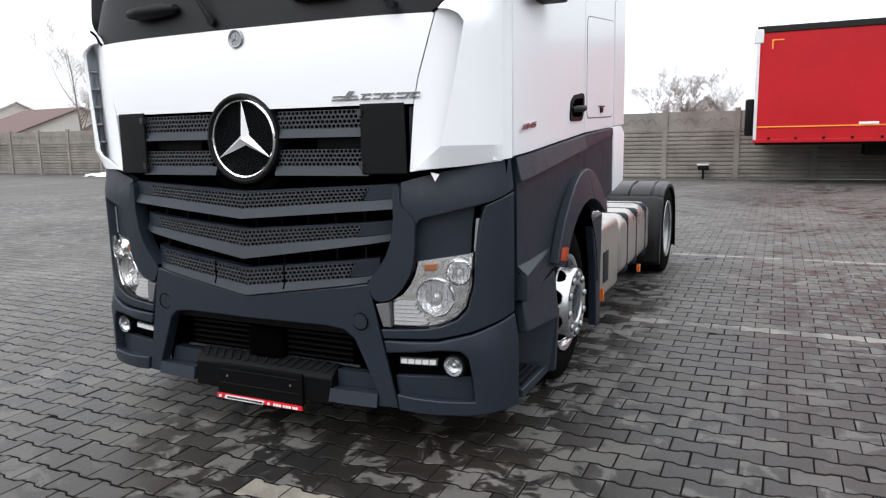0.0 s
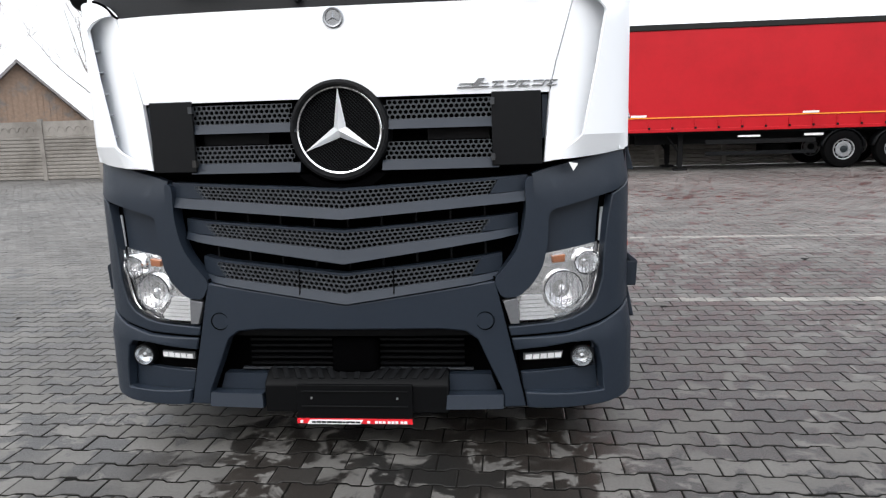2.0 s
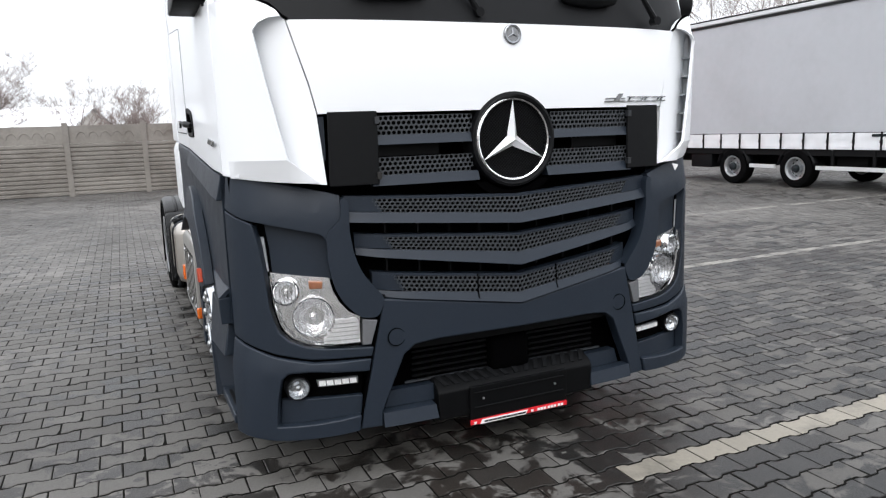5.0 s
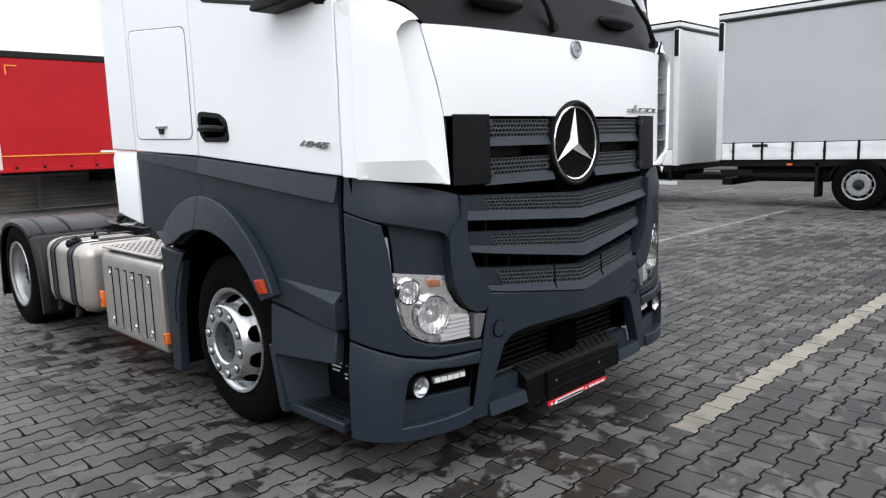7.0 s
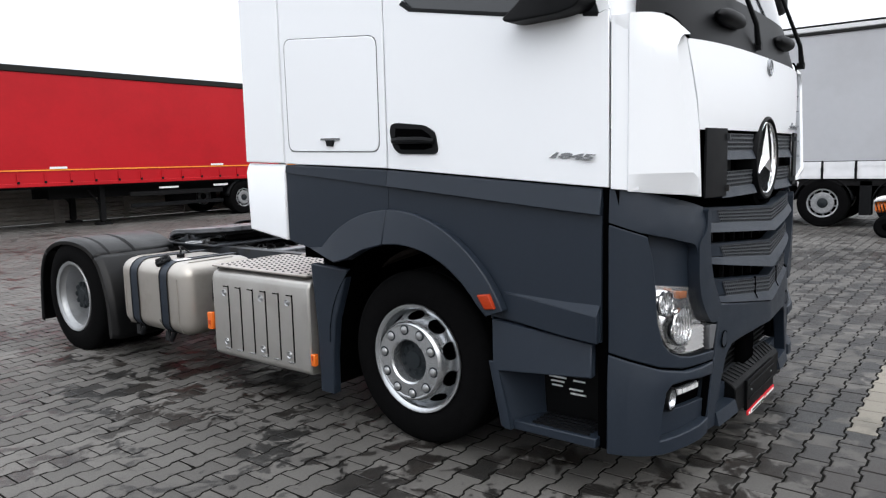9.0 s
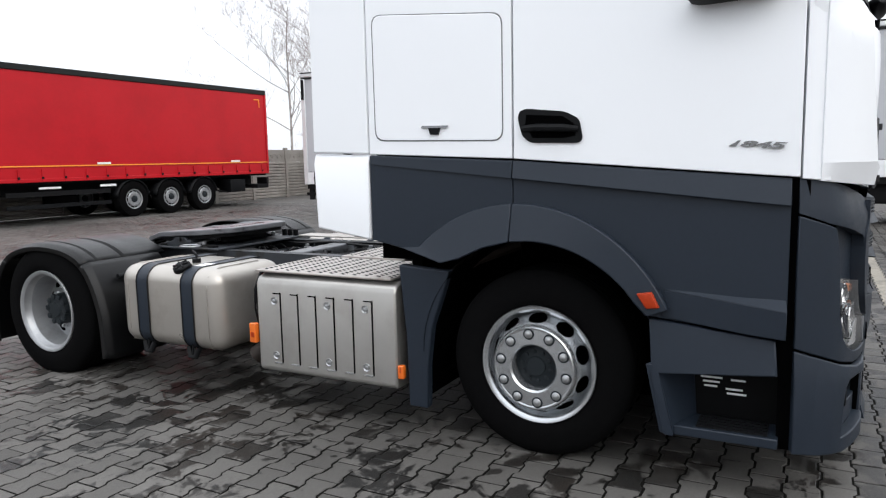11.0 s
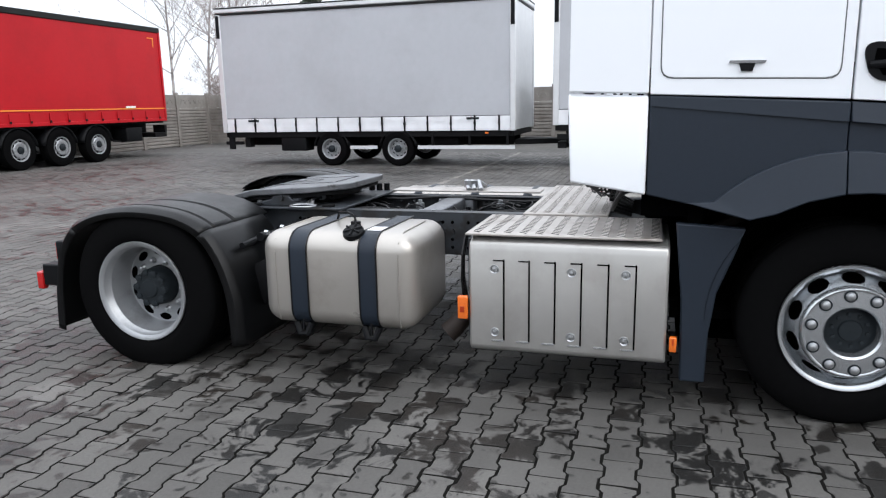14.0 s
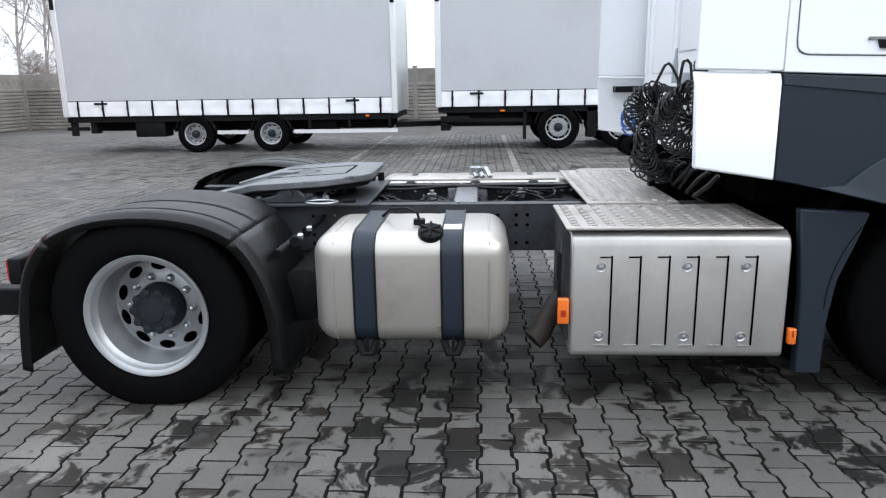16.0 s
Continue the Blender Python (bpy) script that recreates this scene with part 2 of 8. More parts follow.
def paver_material():
    """Concrete blocks: each its own grey, with damp dark blotches that gather in places and shine a little."""
    m = bpy.data.materials.new("damp_pavers")
    m.use_nodes = True
    n, l = m.node_tree.nodes, m.node_tree.links
    b = n["Principled BSDF"]
    b.inputs["Specular IOR Level"].default_value = 0.24
    geo, info = n.new("ShaderNodeNewGeometry"), n.new("ShaderNodeObjectInfo")

    def noise_at(scale, detail, rough=0.6, distort=0.0):
        t = n.new("ShaderNodeTexNoise")
        t.inputs["Scale"].default_value, t.inputs["Detail"].default_value, t.inputs["Roughness"].default_value = scale, detail, rough
        t.inputs["Distortion"].default_value = distort
        l.new(geo.outputs["Position"], t.inputs["Vector"])
        return t.outputs["Fac"]

    def remap(v, a, b0, c=0.0, d=1.0):
        r = n.new("ShaderNodeMapRange")
        for key, val in (("From Min", a), ("From Max", b0), ("To Min", c), ("To Max", d)):
            r.inputs[key].default_value = val
        l.new(v, r.inputs["Value"])
        return r.outputs["Result"]

    def calc(op, a, b0):
        q = n.new("ShaderNodeMath")
        q.operation = op
        for i, v in enumerate((a, b0)):
            if isinstance(v, (int, float)):
                q.inputs[i].default_value = v
            else:
                l.new(v, q.inputs[i])
        return q.outputs[0]
    rnd = calc("FRACT", calc("ADD", geo.outputs["Random Per Island"], info.outputs["Random"]), 0)
    blotch = noise_at(4.2, 6, 0.70, 0.6)
    field = noise_at(0.42, 3, 0.5)
    wet = calc("ADD", calc("ADD", blotch, remap(field, 0.3, 0.7, -0.06, 0.06)), remap(rnd, 0, 1, -0.075, 0.075))
    puddle = n.new("ShaderNodeVectorMath")          # the wettest stretch lies before and beneath the nose
    puddle.operation = "DISTANCE"
    puddle.inputs[1].default_value = (0.9, 2.2, 0)
    l.new(geo.outputs["Position"], puddle.inputs[0])
    damp_here = remap(puddle.outputs["Value"], 2.6, 8.0, 0.070, -0.030)
    wet = remap(calc("ADD", wet, damp_here), 0.537, 0.577)
    other = calc("FRACT", calc("MULTIPLY", rnd, 17.31), 0)
    soaked = remap(calc("ADD", calc("ADD", calc("ADD", other, calc("MULTIPLY", damp_here, 2.0)), remap(field, 0.3, 0.7, -0.22, 0.22)), remap(noise_at(9, 3), 0.3, 0.7, -0.05, 0.05)), 0.92, 0.99, 0.0, 0.85)
    spots = remap(noise_at(11, 2, 0.4), 0.665, 0.69, 0.0, 0.85)
    wet = calc("MAXIMUM", calc("MAXIMUM", wet, soaked), spots)
    tone = calc("MULTIPLY", remap(rnd, 0, 1, 0.76, 1.16), remap(noise_at(70, 4), 0.2, 0.8, 0.82, 1.16))
    tone = calc("MULTIPLY", tone, calc("MULTIPLY", remap(noise_at(1.1, 4), 0.3, 0.7, 0.84, 1.14), remap(noise_at(0.35, 4, 0.6, 0.6), 0.35, 0.65, 0.78, 1.20)))
    dry = n.new("ShaderNodeVectorMath")
    dry.operation = "SCALE"
    dry.inputs[0].default_value = (0.110, 0.105, 0.098)
    l.new(tone, dry.inputs["Scale"])
    damp = n.new("ShaderNodeVectorMath")
    damp.operation = "SCALE"
    hue = n.new("ShaderNodeMixRGB")
    hue.inputs["Color1"].default_value, hue.inputs["Color2"].default_value = (0.0165, 0.016, 0.0152, 1), (0.025, 0.0212, 0.0182, 1)
    l.new(remap(noise_at(0.9, 3), 0.42, 0.60), hue.inputs["Fac"])
    l.new(hue.outputs["Color"], damp.inputs[0])
    l.new(tone, damp.inputs["Scale"])
    mix = n.new("ShaderNodeMixRGB")
    l.new(wet, mix.inputs["Fac"])
    l.new(dry.outputs[0], mix.inputs["Color1"])
    l.new(damp.outputs[0], mix.inputs["Color2"])
    l.new(mix.outputs["Color"], b.inputs["Base Color"])
    l.new(remap(wet, 0, 1, 0.68, 0.34), b.inputs["Roughness"])
    bp = n.new("ShaderNodeBump")
    bp.inputs["Distance"].default_value = 0.003
    l.new(remap(wet, 0, 1, 0.45, 0.30), bp.inputs["Strength"])
    l.new(noise_at(260, 3), bp.inputs["Height"])
    l.new(bp.outputs["Normal"], b.inputs["Normal"])
    return m


PAVERS = paver_material()
LINESTONE = mat("pale_line_pavers", (0.225, 0.205, 0.168), 0.65, noise_scale=60, amount=0.22, second=(0.13, 0.12, 0.10), second_scale=3.5, second_at=(0.5, 0.66), bump=0.4, bump_scale=260, per_island=0.1)
LINEFAINT = mat("worn_line_pavers", (0.19, 0.18, 0.16), 0.65, noise_scale=60, amount=0.22, second=(0.085, 0.08, 0.075), second_scale=2.5, second_at=(0.46, 0.62), bump=0.4, bump_scale=260, per_island=0.1)
JOINT = mat("joint_sand", (0.007, 0.0066, 0.006), 0.9, noise_scale=40, amount=0.3, spec=0.05)
RUST = mat("rusty_steel", (0.020, 0.0125, 0.009), 0.7, 0.2, noise_scale=25, amount=0.35)
BARK = mat("bark", (0.17, 0.145, 0.13), 0.9, noise_scale=14, amount=0.3)
BIRCH = mat("pale_bark", (0.40, 0.37, 0.35), 0.85, noise_scale=9, amount=0.4, second=(0.17, 0.15, 0.14), second_scale=4, second_at=(0.5, 0.62))
FIR = mat("fir_needles", (0.035, 0.055, 0.035), 0.8, noise_scale=9, amount=0.3)
CARGLASS = mat("car_glass", (0.008, 0.009, 0.011), 0.12, noise_scale=2, amount=0.2, spec=0.22)
TWIG = mat("grey_brown_twigs", (0.27, 0.225, 0.21), 0.9, noise_scale=3, amount=0.25)
CARPAINT = mat("black_car_paint", (0.004, 0.0046, 0.006), 0.16, coat=0.25, noise_scale=3, amount=0.08, spec=0.35)
PLANKS = mat("weathered_boards", (0.24, 0.17, 0.125), 0.85, noise_scale=9, amount=0.3, second=(0.18, 0.155, 0.14), second_scale=1.5)
ROOFING = mat("grey_roofing", (0.20, 0.19, 0.19), 0.8, noise_scale=6, amount=0.2)
PLASTER = mat("pale_plaster", (0.55, 0.52, 0.48), 0.9, noise_scale=3, amount=0.1)
ROOFTILE = mat("brown_roof_tiles", (0.105, 0.066, 0.058), 0.85, noise_scale=5, amount=0.25)
SNOW = mat("old_snow", (0.80, 0.81, 0.83), 0.7, noise_scale=6, amount=0.06)


# ---------------------------------------------------------------- building blocks
CX = -2.269                      # the tractor's centre line; its nose points to -y
FRONT_AXLE, REAR_AXLE, HUB_Z = 4.012, 7.65, 0.472


def thing(name, x, y, z, label, category, group="", kind="", rz=0.0):
    ob = new(name)
    ob.matrix_world = pose(x, y, z, 0, 0, rz)
    ob.empty_display_size = 0.2
    bpy.context.view_layer.update()
    return tagged(ob, label, category, group, kind)


def part(name, bm, material, parent=None, label="", smooth=True, bevel=0.0, angle=35.0):
    """One mesh object; its coordinates are the world's when its parent has no turn."""
    me = bpy.data.meshes.new(name)
    bmesh.ops.recalc_face_normals(bm, faces=bm.faces)
    if smooth:
        for f in bm.faces:
            f.smooth = True
        for e in bm.edges:
            if len(e.link_faces) == 2 and e.calc_face_angle(0) > radians(angle):
                e.smooth = False
    root = parent
    base = Vector((0, 0, 0))
    while root is not None:
        base += root.location
        root = root.parent
    bmesh.ops.translate(bm, verts=bm.verts, vec=-base)
    bm.to_mesh(me)
    bm.free()
    for m in (material if isinstance(material, (list, tuple)) else [material]):
        me.materials.append(m)
    ob = new(name, me)
    ob.parent = parent
    if bevel:
        mod = ob.modifiers.new("edge", "BEVEL")
        mod.width, mod.segments, mod.limit_method, mod.angle_limit = bevel, 2, "ANGLE", radians(angle)
        mod.harden_normals = False
    if label:
        ob["label"] = label
    return ob


def box(bm, x0, x1, y0, y1, z0, z1):
    v = [bm.verts.new((x, y, z)) for z in (z0, z1) for x, y in ((x0, y0), (x1, y0), (x1, y1), (x0, y1))]
    for q in ((3, 2, 1, 0), (4, 5, 6, 7), (0, 1, 5, 4), (1, 2, 6, 5), (2, 3, 7, 6), (3, 0, 4, 7)):
        bm.faces.new([v[i] for i in q])
    return v


def boxes(*dims):
    bm = bmesh.new()
    for d in dims:
        box(bm, *d)
    return bm


def rounded(bm, r, segments=3, angle=30):
    bm.normal_update()
    es = [e for e in bm.edges if len(e.link_faces) == 2 and e.calc_face_angle(0) > radians(angle)]
    bmesh.ops.bevel(bm, geom=es, offset=r, segments=segments, profile=0.5, affect="EDGES", clamp_overlap=True)
    return bm


def prism(points, axis, a, b):
    """Extrudes a closed outline along an axis; the outline's two coordinates are the other two axes in order."""
    bm = bmesh.new()
    k = "xyz".index(axis)

    def at(p, d):
        c = [p[0], p[1]]
        c.insert(k, d)
        return bm.verts.new(c)
    lo, hi = [at(p, a) for p in points], [at(p, b) for p in points]
    n = len(points)
    bm.faces.new(lo)
    bm.faces.new(hi[::-1])
    for i in range(n):
        bm.faces.new((lo[i], hi[i], hi[(i + 1) % n], lo[(i + 1) % n]))
    return bm


def soft(points, r, steps=4):
    """An outline with its corners rounded off."""
    out, n = [], len(points)
    for i in range(n):
        a, p, b = Vector(points[i - 1]), Vector(points[i]), Vector(points[(i + 1) % n])
        p0 = p + (a - p).normalized() * min(r, (a - p).length * 0.45)
        p1 = p + (b - p).normalized() * min(r, (b - p).length * 0.45)
        for k in range(steps + 1):
            t = k / steps
            out.append(tuple(p0 * (1 - t) ** 2 + p * 2 * t * (1 - t) + p1 * t * t))
    return out


def lathe(profile, centre, axis="x", segments=48, keep=None, bm=None):
    """Turns a profile of (distance along the axis, radius) round the axis; keep(i, j) tells which faces stay."""
    bm = bm or bmesh.new()
    rings = []
    for d, r in profile:
        ring = []
        for s in range(segments):
            a = 2 * math.pi * s / segments
            c, q = r * math.cos(a), r * math.sin(a)
            p = (d, c, q) if axis == "x" else (q, d, c) if axis == "y" else (c, q, d)
            ring.append(bm.verts.new(Vector(p) + Vector(centre)))
        rings.append(ring)
    for i in range(len(rings) - 1):
        for s in range(segments):
            if keep is None or keep(i, s):
                t = (s + 1) % segments
                bm.faces.new((rings[i][s], rings[i][t], rings[i + 1][t], rings[i + 1][s]))
    for ring, (d, r) in ((rings[0], profile[0]), (rings[-1], profile[-1])):
        if r < 1e-4:
            bmesh.ops.pointmerge(bm, verts=ring, merge_co=ring[0].co)
    return bm


def disc(bm, centre, axis, r, d0, d1, segments=20):
    """A short closed cylinder."""
    before = len(bm.verts)
    lathe([(d0, r * 0.001), (d0, r), (d1, r), (d1, r * 0.001)], centre, axis, segments, bm=bm)
    return bm


def tube(path, r, sides=8, bm=None, closed=False):
    bm = bm or bmesh.new()
    pts = [Vector(p) for p in path]
    rings, n = [], len(pts)
    up = Vector((0.13, 0.21, 0.97))
    for i, p in enumerate(pts):
        a = pts[(i - 1) % n] if closed or i else pts[0]
        b = pts[(i + 1) % n] if closed or i < n - 1 else pts[-1]
        t = (b - a).normalized()
        s = t.cross(up)
        if s.length < 1e-3:
            s = t.cross(Vector((1, 0, 0)))
        s.normalize()
        q = s.cross(t)
        rad = r[i] if isinstance(r, (list, tuple)) else r
        rings.append([bm.verts.new(p + rad * (math.cos(2 * math.pi * k / sides) * s + math.sin(2 * math.pi * k / sides) * q)) for k in range(sides)])
    for i in range(n if closed else n - 1):
        A, B = rings[i], rings[(i + 1) % n]
        for k in range(sides):
            bm.faces.new((A[k], A[(k + 1) % sides], B[(k + 1) % sides], B[k]))
    if not closed:
        bm.faces.new(rings[0][::-1])
        bm.faces.new(rings[-1])
    return bm


def mirrored(bm, about):
    """Adds the mirror image across x = about."""
    geom = bm.verts[:] + bm.edges[:] + bm.faces[:]
    copy = bmesh.ops.duplicate(bm, geom=geom)["geom"]
    for v in copy:
        if isinstance(v, bmesh.types.BMVert):
            v.co.x = 2 * about - v.co.x
    return bm


# ---------------------------------------------------------------- the tractor's skin: a plan curve from the nose round to the flank
PLAN = [(0, 2.615), (0.35, 2.62), (0.6, 2.632), (0.8, 2.655), (0.95, 2.69), (1.06, 2.728), (1.14, 2.775), (1.195, 2.835), (1.222, 2.90), (1.234, 2.98), (1.237, 3.06), (1.237, 9.0)]
smooth_plan = []
for k in range(len(PLAN) - 3):           # the corner, rounded through its points
    p0, p1, p2, p3 = (Vector(PLAN[max(k + d, 0)]) for d in (-1, 0, 1, 2))
    for u in (0.0, 0.34, 0.67):
        smooth_plan.append(tuple(0.5 * (2 * p1 + (p2 - p0) * u + (2 * p0 - 5 * p1 + 4 * p2 - p3) * u * u + (3 * p1 - p0 - 3 * p2 + p3) * u ** 3)))
PLAN = smooth_plan + PLAN[-3:]
ARC = [0.0]
for (a0, b0), (a1, b1) in zip(PLAN, PLAN[1:]):
    ARC.append(ARC[-1] + math.hypot(a1 - a0, b1 - b0))


def plan_at(s):
    """Place and outward normal on the plan curve at the arc length s (negative: the other side)."""
    sign, s = (1 if s >= 0 else -1), abs(s)
    i = max(k for k in range(len(ARC) - 1) if ARC[k] <= s + 1e-9)
    f = (s - ARC[i]) / (ARC[i + 1] - ARC[i])
    a = PLAN[i][0] + f * (PLAN[i + 1][0] - PLAN[i][0])
    b = PLAN[i][1] + f * (PLAN[i + 1][1] - PLAN[i][1])

    def slope(k):
        k = min(max(k, 0), len(PLAN) - 2)
        d = Vector((PLAN[k + 1][0] - PLAN[k][0], PLAN[k + 1][1] - PLAN[k][1])).normalized()
        return Vector((d.y, -d.x))
    here = slope(i)
    n = (slope(i - 1) if i else Vector((0, -1))).lerp(here, 0.5).lerp(here.lerp(slope(i + 1), 0.5), f).normalized()
    return sign * a, b, sign * n.x, n.y


def sy(y):
    """The arc length that belongs to a place y on the flank."""
    return ARC[-1] - (9.0 - y)


def sa(a):
    """The arc length that belongs to a half width a on the nose."""
    for k in range(len(PLAN) - 1):
        if PLAN[k][0] <= a <= PLAN[k + 1][0]:
            f = (a - PLAN[k][0]) / max(PLAN[k + 1][0] - PLAN[k][0], 1e-9)
            return ARC[k] + f * (ARC[k + 1] - ARC[k])
    return ARC[-2]


def skin(s, z, off):
    a, b, nx, ny = plan_at(s)
    return Vector((CX + a + nx * off, b + ny * off, z))


def sheet(outline, off=0.0, thick=0.02, side=1, step=0.06, zsteps=(), solid=True):
    """A panel of that thickness on the skin; outline in (arc length, height); off may be a function of both."""
    bm = bmesh.new()
    face = bm.faces.new([bm.verts.new((s, 0, z)) for s, z in outline])
    bm.normal_update()
    bmesh.ops.triangulate(bm, faces=[face])
    lo, hi = min(p[0] for p in outline), max(p[0] for p in outline)
    cuts = [k * step for k in range(math.ceil(lo / step), math.floor(hi / step) + 1)] if step else []
    cuts = [c for c in cuts if abs(c) < 1.55 or abs(c - round(c / 0.3) * 0.3) < step / 2]
    for c in cuts:
        bmesh.ops.bisect_plane(bm, geom=bm.verts[:] + bm.edges[:] + bm.faces[:], plane_co=(c, 0, 0), plane_no=(1, 0, 0), dist=1e-5)
    for c in zsteps:
        bmesh.ops.bisect_plane(bm, geom=bm.verts[:] + bm.edges[:] + bm.faces[:], plane_co=(0, 0, c), plane_no=(0, 0, 1), dist=1e-5)
    front = bm.verts[:]
    new_geom = bmesh.ops.extrude_face_region(bm, geom=bm.faces[:])["geom"] if solid else []
    back = {v for v in new_geom if isinstance(v, bmesh.types.BMVert)}
    for v in bm.verts:
        s, z = v.co.x, v.co.z
        d = off(s, z) if callable(off) else off
        v.co = skin(s * side, z, d - (thick if v in back else 0))
    bm.normal_update()
    return bm


def perforated(side_range, low, high, rows, off, pitch=0.0222, slant=0.011, hole=0.44, depth=0.009):
    """A sheet of staggered round holes between two lines, from s0 to s1 at its top row."""
    bm = bmesh.new()
    s0, s1 = side_range
    for r in range(rows):
        inset = slant * (rows - 1 - r)
        a, b = s0 + (inset if s0 < 0 or slant < 0 else 0) + (inset if s0 >= 0 and slant > 0 and s0 > 0.4 else 0), s1 - inset
        n = max(1, int((b - a) / pitch))
        shift = 0 if slant else (r % 2) * 0.5
        for c in range(n):
            u0 = a + (c + shift) * pitch
            u1 = u0 + pitch

            def at(fu, fv, d):
                s = u0 + fu * (u1 - u0)
                v = (r + fv) / rows
                z = low(s) + (high(s) - low(s)) * v
                return bm.verts.new(skin(s, z, (off(s, z) if callable(off) else off) - d))
            rim = [(0.5, 0), (1, 0), (1, 0.5), (1, 1), (0.5, 1), (0, 1), (0, 0.5), (0, 0)]
            ring = [(0.5 + hole * math.cos(t), 0.5 + hole * math.sin(t)) for t in [math.pi * (k / 4 - 0.5) for k in range(8)]]
            R, H, D = [at(x, y, 0) for x, y in rim], [at(x, y, 0) for x, y in ring], [at(x, y, depth) for x, y in ring]
            for k in range(8):
                m = (k + 1) % 8
                bm.faces.new((R[k], R[m], H[m], H[k]))
                bm.faces.new((H[k], H[m], D[m], D[k]))
    return bm


def prow(s, z):
    return 0.045 * max(0.0, 1 - abs(s) / 0.62)


def strip(lo, hi, s0, s1):
    """Outline between two lines, bent at the middle."""
    top = [s for s in (s0, 0, s1) if s0 <= s <= s1]
    top = sorted(set(top))
    return [(s, lo(s)) for s in top] + [(s, hi(s)) for s in reversed(top)]


tractor = thing("tractor_unit", CX, FRONT_AXLE, 0, "white two-axle lorry tractor with slate-grey plastic bumper and skirts", "truck")

# ---- cab shell: core behind the panels, roof, windscreen
loop = [(sgn, a, b) for sgn, pts in ((-1, PLAN[-2::-1]), (1, PLAN[1:-1])) for a, b in pts]
part("cab_shell", prism([(CX + sgn * (a - 0.10), b + 0.13) for sgn, a, b in loop] + [(CX + 1.13, 4.90), (CX - 1.13, 4.90)], "z", 1.60, 2.02), WHITE, tractor)
# near-black core, coloured to keep the space behind the grille dark
part("cab_core", prism([(CX + sgn * (a - 0.13), b + 0.17) for sgn, a, b in loop] + [(CX + 1.08, 4.89), (CX - 1.08, 4.89)], "z", 1.06, 1.60), BLACKSHADE, tractor)
upper = bmesh.new()
levels = ((2.02, 0.02, 0.055), (2.6, 0.17, 0.07), (3.05, 0.32, 0.09), (3.45, 0.62, 0.13), (3.66, 1.15, 0.24))
rings = []
for z, rake, tuck in levels:
    pts = [(sgn * min(a, 1.237) - sgn * tuck * (min(a, 1.237) / 1.237), b + rake * max(0.0, 1 - max(0.0, b - 2.6) / 1.6) + 0.06) for sgn, seq in ((-1, PLAN[-2::-1]), (1, PLAN[1:-1])) for a, b in seq]
    pts += [(1.18 - tuck * 0.6, 4.90), (-1.18 + tuck * 0.6, 4.90)]
    rings.append([upper.verts.new((CX + a, b, z)) for a, b in pts])
for A, B in zip(rings, rings[1:]):
    for k in range(len(A)):
        upper.faces.new((A[k], A[(k + 1) % len(A)], B[(k + 1) % len(A)], B[k]))
upper.faces.new(rings[-1])
part("cab_roof", upper, WHITE, tractor)
# windscreen and its dark surround, leaning back
ws = sheet([(-0.97, 1.955), (0.97, 1.955), (1.08, 2.0), (1.20, 2.045), (1.16, 2.2), (-1.16, 2.2), (-1.20, 2.045), (-1.08, 2.0)], off=lambda s, z: -0.012 - 0.26 * max(0, z - 1.955), thick=0.03)
part("windscreen_surround", ws, SCREENBLACK, tractor, "matt black windscreen cowl")
glass = sheet([(-1.14, 2.2), (1.14, 2.2), (1.10, 3.0), (-1.10, 3.0)], off=lambda s, z: -0.016 - 0.26 * (z - 1.955), thick=0.02)
part("windscreen", glass, WSGLASS, tractor, "dark tinted windscreen glass")
# sill of the screen: washer humps and wiper arms
for a, k in ((-0.54, 1.5), (0.43, 1.35)):
    bm = lathe([(-0.115, 0.001), (-0.10, 0.02), (-0.05, 0.034), (0.05, 0.034), (0.10, 0.022), (0.115, 0.001)], (0, 0, 0), "x", 14)
    for v in bm.verts:
        v.co = Vector((CX + a + v.co.x * k, 2.615 + v.co.y * 1.3 + 0.03, 2.075 + v.co.z * 1.1))
    part("windscreen_step", bm, BLACKPL, tractor, "black plastic grip on the screen cowl")
for a, b, dz in ((-0.15, -0.42, -0.01), (0.80, 0.46, -0.02)):
    y0 = 2.63
    bm = tube([(CX + a, y0 - 0.005, 2.005 + dz), (CX + a * 0.75 + b * 0.25, y0 - 0.01, 2.09), (CX + b, y0 + 0.05, 2.36), (CX + b - 0.12, y0 + 0.12, 2.62)], [0.016, 0.012, 0.009, 0.008], 8)
    disc(bm, (CX + a, y0 - 0.02, 2.005 + dz), "y", 0.020, 0, 0.04, 14)
    wiper = part("wiper_arm", bm, BLACKPL, tractor)
    part("wiper_blade", tube([(CX + b - 0.30, y0 + 0.10, 2.42), (CX + b + 0.36, y0 + 0.10, 2.50)], 0.009, 6), BLACKPL, wiper)

# ---- white nose panel with its badges
notch = [(-0.203 * math.cos(a), 1.455 + 0.203 * math.sin(a)) for a in [math.radians(40.2 + 99.6 * k / 16) for k in range(17)]]
nose = sheet([(-0.868, 1.586)] + notch + [(0.868, 1.586), (0.893, 1.70), (0.968, 1.95), (-0.968, 1.95), (-0.893, 1.70)], off=lambda s, z: 0.004 + 0.006 * math.sin((z - 1.586) / 0.364 * math.pi), thick=0.03, zsteps=(1.68, 1.77, 1.86))
nose = part("nose_panel", nose, WHITE, tractor, "plain white bonnet flap")
bm = lathe([(-0.005, 0.001), (-0.005, 0.029), (-0.008, 0.031), (-0.009, 0.038), (-0.006, 0.042), (0.004, 0.043)], (CX, 2.607, 1.905), "y", 32)
